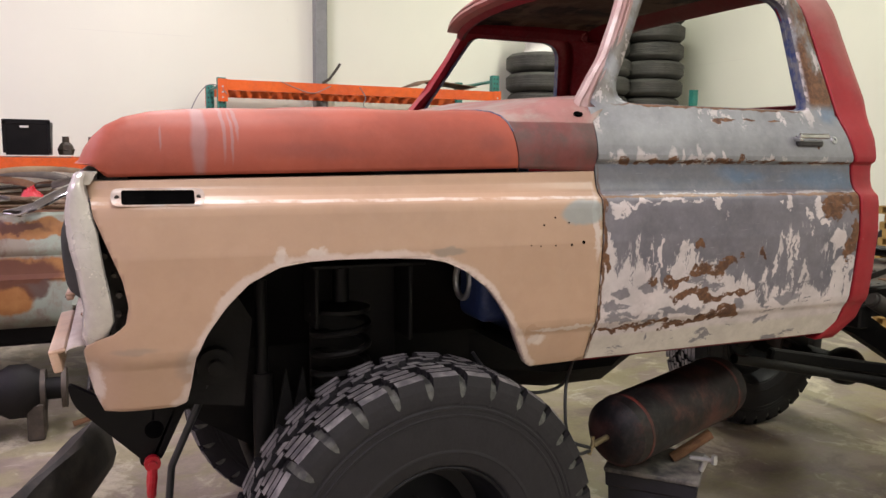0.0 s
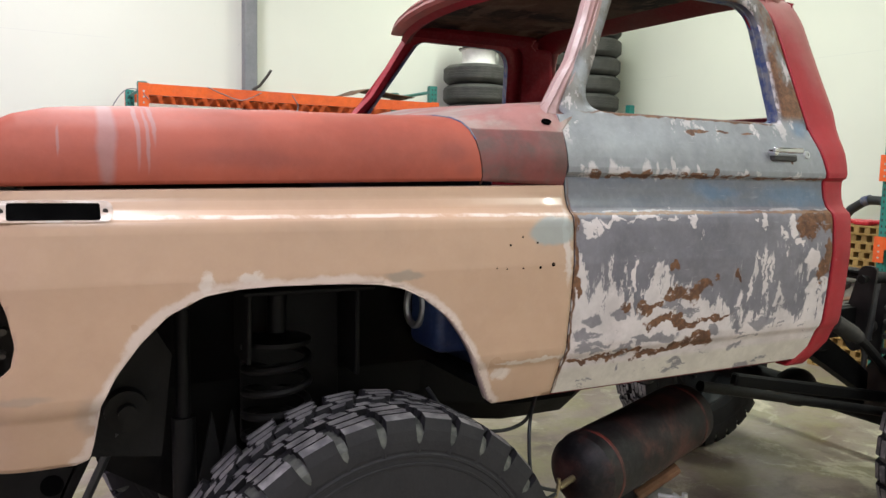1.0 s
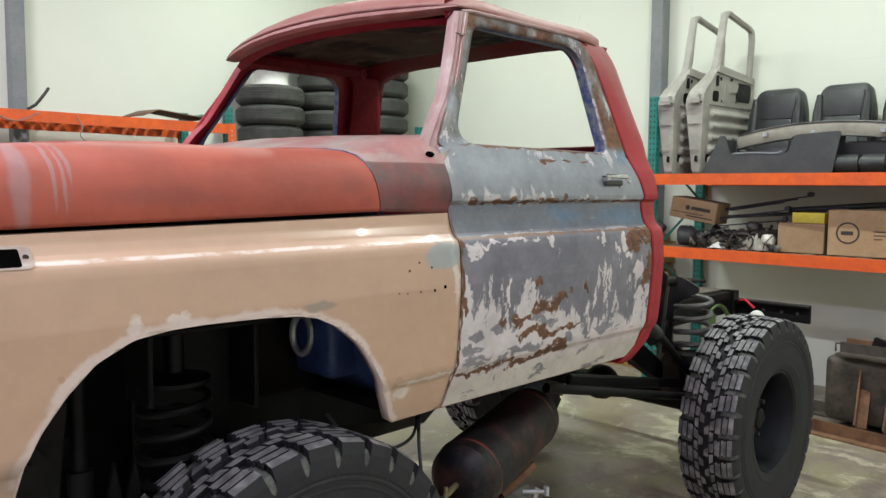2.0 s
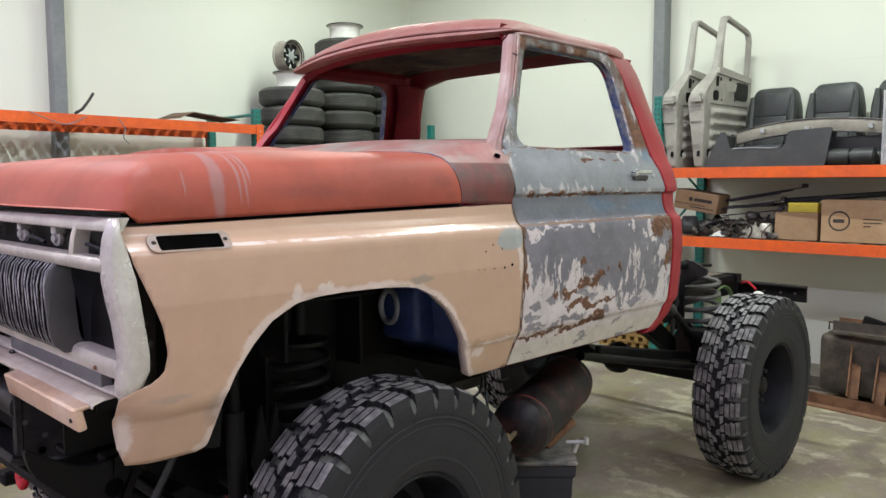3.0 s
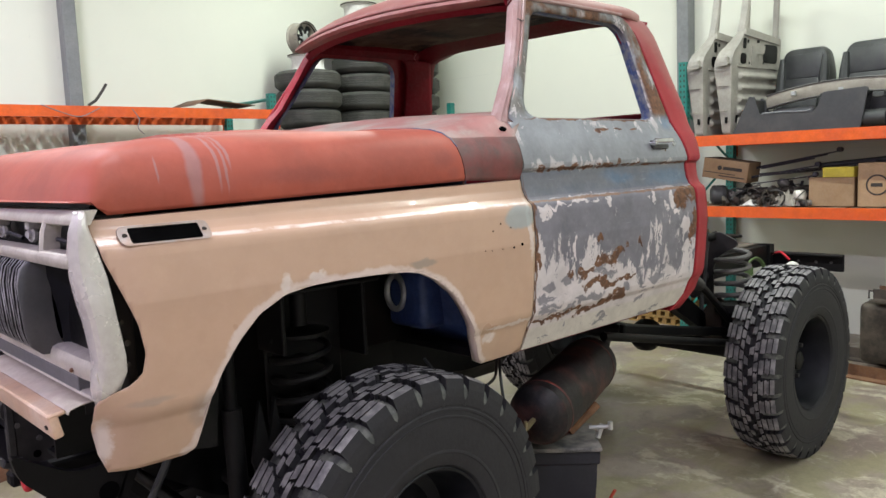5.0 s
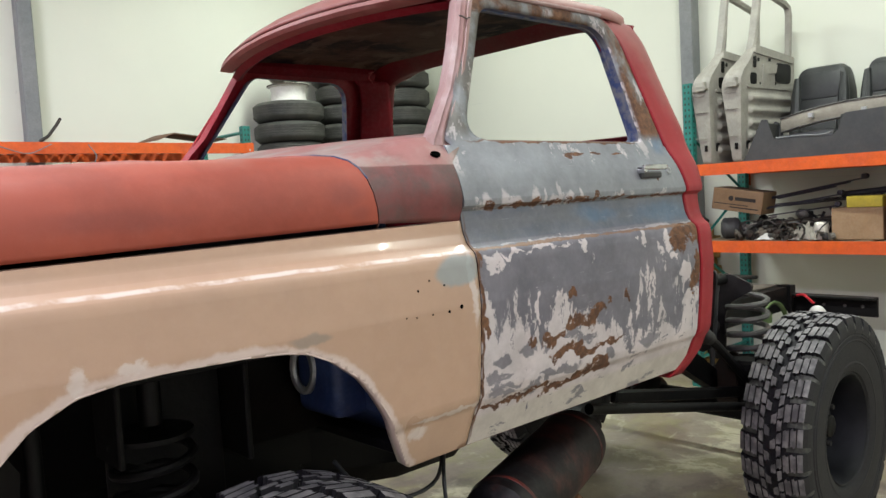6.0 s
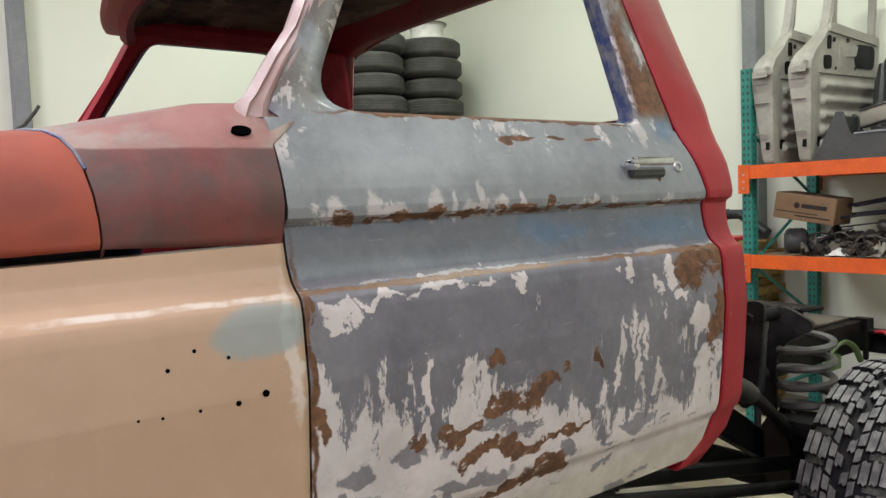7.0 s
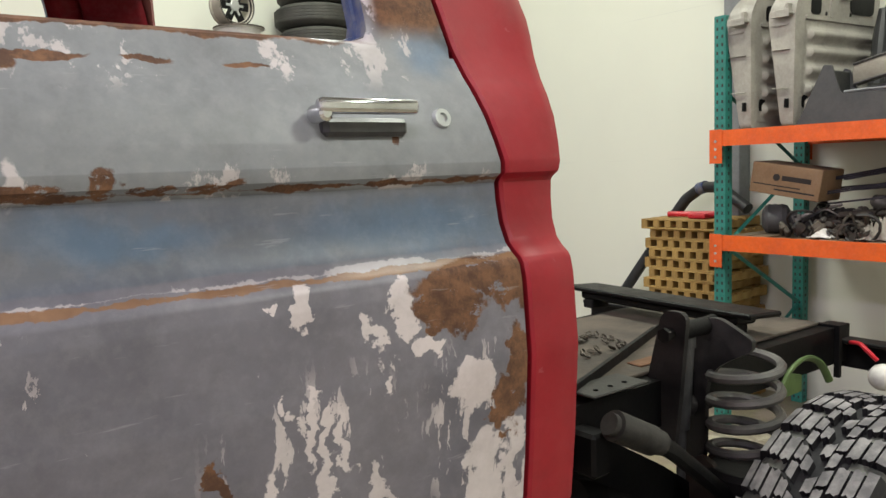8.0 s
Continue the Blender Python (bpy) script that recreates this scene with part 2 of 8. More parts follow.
M_INK = plain("dark_ink", (0.03, 0.025, 0.02), (0.045, 0.035, 0.03), 8, 0.7)
M_GREYDOOR = plain("grey_primed_steel", (0.33, 0.312, 0.275), (0.43, 0.405, 0.355), 5, 0.5, 0, 0.1)
M_DARKGREY = plain("dark_grey_plastic", (0.05, 0.052, 0.055), (0.075, 0.073, 0.073), 5, 0.55, 0, 0.1)
M_LEATHER = plain("black_vinyl", (0.024, 0.026, 0.026), (0.042, 0.044, 0.043), 10, 0.45, 0, 0.25, 120)
M_WHITE = plain("white_paint", (0.72, 0.70, 0.66), (0.6, 0.58, 0.54), 6, 0.45)
M_RAG = plain("white_cloth", (0.6, 0.62, 0.68), (0.42, 0.46, 0.55), 14, 0.9, 0, 0.4)
M_SHACKLE = plain("red_shackle_paint", (0.62, 0.012, 0.03), (0.5, 0.01, 0.02), 8, 0.4)
M_YELLOW = plain("yellow_card", (0.72, 0.58, 0.05), (0.62, 0.5, 0.06), 8, 0.6)
M_GREEN = plain("green_paint", (0.10, 0.17, 0.05), (0.07, 0.12, 0.04), 8, 0.5)
M_HOSE = plain("black_rubber_hose", (0.012, 0.014, 0.016), (0.03, 0.032, 0.036), 9, 0.5)
M_BRASS = plain("dull_brass", (0.45, 0.36, 0.2), (0.3, 0.25, 0.15), 20, 0.4, 0.8)
M_POST = plain("grey_post_paint", (0.20, 0.21, 0.22), (0.25, 0.255, 0.26), 2, 0.5, 0, 0.1)
M_SCRAP = plain("oily_scrap", (0.05, 0.042, 0.035), (0.13, 0.105, 0.08), 12, 0.55, 0.3, 0.3, vary=True)
M_SCRAPLIGHT = plain("dull_metal_scrap", (0.35, 0.33, 0.30), (0.2, 0.18, 0.16), 10, 0.45, 0.5, 0.3, vary=True)
M_PALERAIL = plain("pale_dusty_rail", (0.42, 0.34, 0.22), (0.27, 0.19, 0.11), 8, 0.7, 0.1, 0.3, vary=True)
M_TAN = plain("tan_dirty_steel", (0.29, 0.195, 0.10), (0.14, 0.088, 0.046), 6, 0.7, 0.1, 0.4, vary=True)


def rubber():
    n = Nodes("tyre_rubber")
    dust = n.noise(26, 6, 0.7)
    fine = n.noise(90, 3)
    col = n.mix(dust, (0.011, 0.0108, 0.0132), (0.031, 0.030, 0.033))
    return n.out(col, n.math("ADD", 0.55, n.math("MULTIPLY", fine, 0.2)), 0, fine, 0.25, 0.003, spec=0.3)


def lug_face():
    n = Nodes("worn_tread_face")
    dust = n.step(n.noise(14, 5, 0.6), 0.38, 0.7)
    fine = n.noise(120, 3)
    col = n.mix(dust, (0.100, 0.095, 0.102), (0.265, 0.252, 0.255))
    return n.out(col, 0.62, 0, fine, 0.3, 0.003)


def wall_paint():
    n = Nodes("painted_block_wall")
    stain = n.step(n.noise(0.5, 5, 0.6), 0.3, 0.7)
    fine = n.noise(40, 4)
    x, y, z = n.axis()
    joint = n.math("ABSOLUTE", n.math("SUBTRACT", n.math("FRACT", n.math("DIVIDE", z, 1.22)), 0.5))
    line = n.math("MULTIPLY", n.math("SUBTRACT", 1.0, n.step(joint, 0.0, 0.004)), n.step(n.noise(0.8, 3), 0.5, 0.62))
    col = n.mix(stain, (0.755, 0.765, 0.665), (0.72, 0.73, 0.64))
    marks = n.math("MULTIPLY", n.step(n.noise(7, 6, 0.7, (1, 1, 0.35)), 0.70, 0.76), 0.5)
    col = n.mix(marks, col, (0.45, 0.44, 0.42))
    col = n.mix(n.math("MULTIPLY", line, 0.25), col, (0.5, 0.5, 0.5))
    return n.out(col, 0.55, 0, fine, 0.1, 0.004)


def concrete():
    n = Nodes("stained_concrete")
    v = n.warped(1.3, 0.7, 6)
    a = n.step(n.noise(0.8, 9, 0.66, None, v), 0.34, 0.66)
    b = n.step(n.noise(1.6, 9, 0.68, (1, 1.5, 1), v), 0.42, 0.58)
    c = n.step(n.noise(1.9, 9, 0.70, (1.5, 0.7, 1), v), 0.52, 0.62)
    fine = n.noise(55, 5, 0.68)
    col = n.mix(a, (0.225, 0.172, 0.150), (0.375, 0.320, 0.255))
    col = n.mix(n.math("MULTIPLY", b, 0.7), col, (0.29, 0.27, 0.14))
    col = n.mix(n.math("MULTIPLY", c, 0.85), col, (0.60, 0.55, 0.41))
    dark = n.step(n.noise(1.1, 8, 0.66, (0.8, 1.3, 1), n.warped(0.8, 0.9, 5)), 0.52, 0.68)
    col = n.mix(n.math("MULTIPLY", dark, 0.70), col, (0.115, 0.080, 0.082))
    trail = n.math("MULTIPLY", n.step(n.noise(3.2, 7, 0.66, (0.5, 2.2, 1), n.warped(0.6, 1.2, 4)), 0.60, 0.68), 0.42)
    col = n.mix(trail, col, (0.70, 0.66, 0.55))
    col = n.mottle(col, 0.28, 14)
    col = n.mix(n.math("MULTIPLY", fine, 0.25), col, (0.08, 0.07, 0.06))
    return n.out(col, n.math("ADD", 0.28, n.math("MULTIPLY", a, 0.22)), 0, fine, 0.15, 0.004)


def fender_paint():
    n = Nodes("beige_fender_paint")
    v = n.warped(9, 0.05)
    tone = n.step(n.noise(2.2, 4), 0.3, 0.7)
    col = n.mix(tone, (0.525, 0.345, 0.238), (0.495, 0.33, 0.230))
    edge = n.math("ADD", n.attr("edge"), n.math("MULTIPLY", n.math("SUBTRACT", n.noise(10, 7, 0.6), 0.5), 0.06))
    col = n.mix(n.math("MULTIPLY", n.math("SUBTRACT", 1.0, n.step(edge, 0.012, 0.026)), 0.8), col, (0.68, 0.57, 0.52))
    pale = n.blobs(n.warped(22, 0.06, 9), [(-1.03, 1.545, 0.018, 0.022), (-0.93, 1.55, 0.03, 0.012), (-0.20, 1.235, 0.028, 0.018), (-0.10, 1.27, 0.12, 0.007), (-0.015, 1.60, 0.012, 0.10), (-1.5, 1.21, 0.022, 0.07)], 0.3)
    col = n.mix(n.math("MULTIPLY", pale, 0.75), col, (0.70, 0.62, 0.57))
    dull = n.blobs(n.warped(14, 0.04, 8), [(-0.53, 1.540, 0.05, 0.014)], 0.3)
    col = n.mix(n.math("MULTIPLY", dull, 0.75), col, (0.30, 0.255, 0.21))
    grey = n.blobs(v, [(-0.06, 1.645, 0.08, 0.04)], 0.18)
    col = n.mix(n.math("MULTIPLY", grey, 0.8), col, (0.30, 0.355, 0.36))
    smudge = n.blobs(n.warped(5, 0.08), [(-1.40, 1.31, 0.05, 0.008), (-1.27, 1.26, 0.03, 0.05)], 0.5)
    col = n.mix(n.math("MULTIPLY", smudge, 0.5), col, (0.30, 0.25, 0.21))
    col = n.mottle(col, 0.12, 5)
    x, y, z = n.axis()
    # broken pale line: the crease's gloss highlight painted in, along with edge wear
    crease_glint = n.math("SUBTRACT", 1.0, n.step(n.math("ABSOLUTE", n.math("SUBTRACT", n.math("ADD", z, n.math("MULTIPLY", n.math("SUBTRACT", n.noise(10, 3, 0.6, (1, 1, 0)), 0.5), 0.012)), 1.6935)), 0.002, 0.006))
    worn = n.math("MULTIPLY", crease_glint, n.step(n.noise(4, 5, 0.7, (1, 1, 0)), 0.42, 0.55))
    col = n.mix(n.math("MULTIPLY", worn, 0.8), col, (0.74, 0.66, 0.60))
    r = n.math("ADD", 0.27, n.math("MULTIPLY", tone, 0.08))
    return n.out(col, r, 0, n.noise(3, 2), 0.06, 0.02, coat=0.25)


def hood_paint():
    n = Nodes("red_oxide_hood")
    x, y, z = n.axis()
    tone = n.step(n.noise(2.4, 5, 0.6), 0.3, 0.7)
    fine = n.noise(38, 4, 0.7)
    col = n.mix(tone, (0.362, 0.077, 0.043), (0.308, 0.062, 0.037))
    col = n.mix(n.math("MULTIPLY", fine, 0.22), col, (0.42, 0.105, 0.068))
    v = n.warped(7, 0.025)
    drip = n.blobs(v, [(-1.225, 1.88, 0.019, 0.13), (-1.16, 1.90, 0.005, 0.09), (-1.14, 1.87, 0.004, 0.07), (-1.125, 1.92, 0.005, 0.06), (-1.32, 1.86, 0.003, 0.03)], 0.35)
    col = n.mix(n.math("MULTIPLY", drip, 0.42), col, (0.28, 0.235, 0.245))
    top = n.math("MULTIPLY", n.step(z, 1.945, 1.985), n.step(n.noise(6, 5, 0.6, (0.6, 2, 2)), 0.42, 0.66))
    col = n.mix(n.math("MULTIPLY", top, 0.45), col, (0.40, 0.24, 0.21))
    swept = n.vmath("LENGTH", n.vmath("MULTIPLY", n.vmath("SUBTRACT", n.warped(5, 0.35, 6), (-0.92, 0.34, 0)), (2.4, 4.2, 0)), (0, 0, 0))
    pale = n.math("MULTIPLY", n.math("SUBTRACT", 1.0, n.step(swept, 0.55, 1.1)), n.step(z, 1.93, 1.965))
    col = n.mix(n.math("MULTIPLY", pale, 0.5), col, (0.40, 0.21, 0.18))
    dark = n.blobs(n.warped(6, 0.05), [(-0.33, 1.81, 0.025, 0.02), (-0.36, 1.86, 0.04, 0.03), (-0.9, 1.83, 0.15, 0.02)], 0.6)
    col = n.mix(n.math("MULTIPLY", dark, 0.4), col, (0.20, 0.05, 0.04))
    col = n.mottle(col, 0.34, 4.5, None, 0.2)
    return n.out(col, n.math("ADD", 0.48, n.math("MULTIPLY", fine, 0.12)), 0, fine, 0.06, 0.003, spec=0.35)


def cowl_paint():
    n = Nodes("patchy_maroon_cowl")
    x, y, z = n.axis()
    zz = n.math("ADD", z, n.math("MULTIPLY", n.math("SUBTRACT", n.noise(14, 4), 0.5), 0.012))
    low = n.mix(n.step(n.noise(9, 5, 0.65), 0.35, 0.65), (0.185, 0.047, 0.043), (0.115, 0.058, 0.052))
    high = n.mix(n.step(n.noise(5, 5, 0.6), 0.4, 0.62), (0.33, 0.145, 0.13), (0.32, 0.26, 0.225))
    col = n.mix(n.step(zz, 1.928, 1.933), low, high)
    col = n.mottle(col, 0.42, 7, None, 0.25)
    return n.out(col, 0.52, 0, n.noise(30, 3), 0.05, 0.004)


def door_paint():
    n = Nodes("sanded_door_paint")
    x, y, z = n.axis()
    base = n.mix(n.step(n.noise(4, 5, 0.6), 0.35, 0.65), (0.182, 0.174, 0.202), (0.142, 0.138, 0.166))
    upper = n.mix(n.step(n.noise(5, 5, 0.6), 0.35, 0.65), (0.245, 0.260, 0.275), (0.205, 0.215, 0.230))
    strip = n.mix(n.step(n.noise(6, 5, 0.6, (0.4, 1, 2)), 0.4, 0.65), (0.115, 0.13, 0.168), (0.145, 0.152, 0.172))
    zw = n.math("ADD", z, n.math("MULTIPLY", n.math("SUBTRACT", n.noise(22, 3), 0.5), 0.006))
    col = n.mix(n.step(zw, 1.708, 1.714), base, strip)
    col = n.mix(n.step(zw, 1.798, 1.806), col, upper)
    bluish = n.blobs(n.warped(7, 0.10), [(1.02, 1.75, 0.16, 0.03), (0.62, 1.76, 0.1, 0.02), (1.1, 2.0, 0.05, 0.03)], 0.7)
    col = n.mix(n.math("MULTIPLY", bluish, 0.62), col, (0.075, 0.155, 0.26))
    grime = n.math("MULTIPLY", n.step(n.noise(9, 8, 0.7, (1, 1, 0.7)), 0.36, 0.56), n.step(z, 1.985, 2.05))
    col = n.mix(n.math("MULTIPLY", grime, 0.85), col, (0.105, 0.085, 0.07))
    # white filler: nearly solid low down, with a ragged upper edge and upright streaks above it
    top = 1.515
    for x0, x1, dz in ((0.03, 0.17, -0.03), (0.17, 0.29, -0.015), (0.29, 0.37, 0.02), (0.37, 0.46, -0.01), (0.46, 0.68, -0.10), (0.68, 0.80, -0.005), (0.94, 1.12, 0.02)):
        top = n.math("ADD", top, n.math("MULTIPLY", n.step(x, x0, x1), dz))
    rag = n.noise(9, 10, 0.68, (1.9, 1, 0.62), n.warped(14, 0.03, 5))
    f = n.math("ADD", n.math("SUBTRACT", rag, 0.53), n.math("MAXIMUM", n.math("MINIMUM", n.math("MULTIPLY", n.math("SUBTRACT", top, z), 1.7), 0.22), -0.30))
    smear = n.noise(9, 9, 0.7, (0.62, 1, 1.7), n.warped(9, 0.06, 5))
    dabs = n.blobs(n.warped(15, 0.12, 9), [(0.20, 1.395, 0.035, 0.013), (0.29, 1.380, 0.025, 0.014), (0.37, 1.302, 0.085, 0.014), (0.30, 1.295, 0.04, 0.010), (0.088, 1.372, 0.03, 0.018), (0.83, 1.315, 0.055, 0.020), (0.13, 1.30, 0.05, 0.010), (0.09, 1.275, 0.06, 0.012), (0.24, 1.272, 0.05, 0.008), (0.06, 1.33, 0.02, 0.012), (0.60, 1.31, 0.03, 0.010)], 0.15)
    gone = n.math("MAXIMUM", n.math("MULTIPLY", n.step(smear, 0.568, 0.585), n.math("SUBTRACT", 1.0, n.math("MULTIPLY", n.step(z, 1.43, 1.47), 0.85))), dabs)
    below = n.math("SUBTRACT", 1.0, n.step(z, 1.66, 1.685))
    white = n.math("MULTIPLY", n.math("MULTIPLY", n.step(f, 0.0, 0.02), below), n.math("SUBTRACT", 1.0, n.math("MULTIPLY", gone, 0.85)))
    few = n.blobs(n.warped(17, 0.14, 8), [(0.075, 1.652, 0.045, 0.015), (0.16, 1.672, 0.06, 0.010), (0.29, 1.674, 0.06, 0.012), (0.40, 1.676, 0.03, 0.008), (0.474, 1.662, 0.014, 0.018), (0.811, 1.672, 0.014, 0.022), (0.77, 1.676, 0.008, 0.014), (0.905, 1.62, 0.012, 0.030), (0.955, 1.65, 0.016, 0.045), (0.985, 1.605, 0.016, 0.018), (0.925, 1.56, 0.010, 0.02),
                                           (1.065, 1.525, 0.028, 0.028), (1.08, 1.41, 0.026, 0.05), (1.13, 1.43, 0.02, 0.035), (0.80, 1.53, 0.009, 0.045), (0.83, 1.50, 0.010, 0.05), (0.825, 1.455, 0.013, 0.05), (0.86, 1.49, 0.008, 0.05), (0.755, 1.44, 0.012, 0.04), (0.90, 1.41, 0.012, 0.04), (0.245, 1.51, 0.010, 0.05), (0.37, 1.49, 0.012, 0.045), (0.328, 1.52, 0.012, 0.02), (0.236, 1.50, 0.010, 0.03)], 0.10)
    streak = n.math("MULTIPLY", n.step(n.noise(26, 6, 0.62, (1.7, 1, 0.42), n.warped(20, 0.02, 5)), 0.585, 0.60), n.math("MULTIPLY", n.blobs(n.warped(6, 0.05), [(0.83, 1.47, 0.13, 0.10), (1.07, 1.47, 0.09, 0.11), (0.26, 1.50, 0.16, 0.05)], 0.4), below))
    scrap = n.math("MULTIPLY", n.step(n.noise(21, 7, 0.62, (1.5, 1, 0.7), n.warped(20, 0.02, 5)), 0.655, 0.67), n.math("MULTIPLY", n.step(n.noise(3.5, 3, 0.5), 0.46, 0.58), n.math("MULTIPLY", below, n.step(z, 1.36, 1.42))))
    few = n.math("MAXIMUM", few, n.math("MAXIMUM", n.math("MULTIPLY", scrap, 0.85), n.math("MULTIPLY", streak, 0.9)))
    white = n.math("MAXIMUM", white, few)
    spikes = n.blobs(n.warped(24, 0.05, 6), [(0.10, 1.822, 0.018, 0.020), (0.175, 1.826, 0.014, 0.022), (0.225, 1.818, 0.02, 0.014), (0.310, 1.830, 0.013, 0.030), (0.355, 1.826, 0.008, 0.026), (0.420, 1.834, 0.008, 0.034), (0.395, 1.818, 0.02, 0.014), (0.468, 1.822, 0.02, 0.018), (0.53, 1.822, 0.008, 0.022)], 0.3)
    high = n.math("MULTIPLY", n.step(n.noise(9, 9, 0.68, (1.3, 1, 0.8), n.warped(5, 0.04)), 0.572, 0.60), n.step(n.math("ADD", z, n.math("MULTIPLY", x, -0.035)), 1.89, 1.93))
    fringe = n.math("ADD", 1.812, n.math("MULTIPLY", n.step(n.noise(12, 9, 0.72, (1, 1, 0.5)), 0.42, 0.75), 0.045))
    hem = n.math("MULTIPLY", n.math("MULTIPLY", n.step(z, 1.797, 1.802), n.math("SUBTRACT", 1.0, n.step(n.math("SUBTRACT", z, fringe), -0.004, 0.002))), n.step(n.noise(7, 9, 0.72, (1, 1, 0.6)), 0.50, 0.54))
    white = n.math("MAXIMUM", white, n.math("MULTIPLY", n.math("MAXIMUM", spikes, n.math("MAXIMUM", high, hem)), 0.72))
    wcol = n.mix(n.step(n.noise(6, 4), 0.35, 0.65), (0.66, 0.59, 0.59), (0.58, 0.53, 0.53))
    wcol = n.mix(n.math("SUBTRACT", 1.0, n.step(z, 1.215, 1.235)), wcol, (0.60, 0.555, 0.50))
    col = n.mix(white, col, wcol)
    # rust
    w = n.warped(12, 0.15, 10)
    rust = n.blobs(w, [(0.43, 1.432, 0.07, 0.020), (0.52, 1.450, 0.055, 0.028), (0.31, 1.408, 0.05, 0.016), (0.37, 1.350, 0.06, 0.020), (0.45, 1.350, 0.09, 0.020), (0.58, 1.352, 0.11, 0.008), (0.56, 1.280, 0.075, 0.026), (0.50, 1.262, 0.08, 0.016), (0.36, 1.250, 0.14, 0.012), (0.20, 1.248, 0.14, 0.009), (0.08, 1.248, 0.08, 0.009),
                       (0.211, 1.413, 0.016, 0.022), (0.409, 1.512, 0.020, 0.010), (0.592, 1.478, 0.012, 0.005), (0.699, 1.48, 0.010, 0.032), (0.030, 1.475, 0.018, 0.030), (0.035, 1.66, 0.012, 0.012),
                       (1.09, 1.680, 0.12, 0.028), (1.165, 1.655, 0.03, 0.05), (1.03, 1.640, 0.055, 0.034), (1.00, 1.61, 0.018, 0.022), (1.14, 1.65, 0.05, 0.035), (1.150, 1.555, 0.022, 0.04), (1.135, 1.50, 0.030, 0.045), (1.115, 1.47, 0.018, 0.022)], 0.10)
    rust = n.math("MULTIPLY", n.math("MULTIPLY", rust, n.math("SUBTRACT", 1.0, n.step(zw, 1.697, 1.701))), n.step(n.noise(26, 9, 0.74, (0.8, 1, 1.3)), 0.38, 0.43))
    crust = n.blobs(n.warped(20, 0.05, 8), [(0.115, 1.808, 0.024, 0.013), (0.175, 1.808, 0.018, 0.010), (0.235, 1.807, 0.02, 0.008), (0.311, 1.812, 0.018, 0.014), (0.40, 1.811, 0.04, 0.007), (0.466, 1.815, 0.016, 0.014), (0.53, 1.814, 0.04, 0.009), (0.611, 1.819, 0.012, 0.017), (0.66, 1.814, 0.03, 0.006), (0.74, 1.813, 0.04, 0.006)], 0.15)
    crust = n.math("MULTIPLY", crust, n.step(n.noise(44, 8, 0.75, (0.8, 1, 1.2)), 0.40, 0.46))
    rust = n.math("MAXIMUM", rust, crust)
    jag = n.math("MULTIPLY", n.math("SUBTRACT", n.noise(17, 8, 0.7), 0.5), 0.016)

    def line(zc, wide, seed, lo=0.38, hi=0.66):
        d = n.math("ABSOLUTE", n.math("ADD", n.math("SUBTRACT", z, zc), jag))
        w = n.math("MULTIPLY", n.step(n.noise(7, 6, 0.7, (1, 1, 0.01), n.vmath("ADD", n.co, (seed, 0, 0))), lo, hi), wide)
        return n.step(n.math("SUBTRACT", w, d), -0.0008, 0.0008)
    upseam, lowseam = line(1.807, 0.006, 3.0), line(1.6945, 0.0055, 9.0, 0.32, 0.6)
    edge = n.blobs(n.warped(18, 0.035, 8), [(0.015, 1.55, 0.006, 0.22), (0.015, 1.3, 0.005, 0.15)], 0.4)
    pale = n.math("MULTIPLY", line(1.7005, 0.007, 21.0, 0.45, 0.62), 0.7)
    col = n.mix(pale, col, (0.50, 0.46, 0.47))
    lip = n.blobs(n.warped(16, 0.035, 9), [(0.565, 1.958, 0.05, 0.0045), (0.53, 1.950, 0.018, 0.009), (0.68, 1.958, 0.03, 0.004), (0.80, 1.958, 0.03, 0.004), (0.54, 2.0, 0.42, 0.007), (0.985, 1.862, 0.006, 0.008)], 0.15)
    pillar = n.math("MULTIPLY", n.math("MULTIPLY", n.step(x, 1.0, 1.02), n.step(z, 2.0, 2.04)), n.step(n.noise(9, 4, 0.6, (1, 1, 0.5)), 0.36, 0.5))
    toprail = n.math("MULTIPLY", n.step(z, 2.41, 2.42), n.step(n.noise(6, 4), 0.48, 0.6))
    red = n.math("MAXIMUM", n.math("MAXIMUM", rust, n.math("MAXIMUM", upseam, edge)), n.math("MAXIMUM", lip, n.math("MAXIMUM", pillar, toprail)))
    rcol = n.mix(n.step(n.noise(32, 8, 0.75), 0.36, 0.68), (0.080, 0.036, 0.020), (0.20, 0.095, 0.046))
    col = n.mottle(col, 0.34, 9)
    col = n.mix(red, col, rcol)
    col = n.mix(n.math("MULTIPLY", lowseam, 0.9), col, n.mix(n.noise(20, 6, 0.7), (0.11, 0.045, 0.02), (0.33, 0.18, 0.09)))
    scratch = n.math("MULTIPLY", n.step(n.noise(30, 3, 0.6, (0.35, 1, 3)), 0.66, 0.72), 0.2)
    col = n.mix(scratch, col, (0.48, 0.47, 0.47))
    rough = n.math("ADD", 0.40, n.math("MULTIPLY", red, 0.4))
    hgt = n.math("SUBTRACT", n.math("MULTIPLY", white, 0.4), n.math("MULTIPLY", red, n.noise(60, 4)))
    return n.out(col, rough, 0, hgt, 0.35, 0.003)


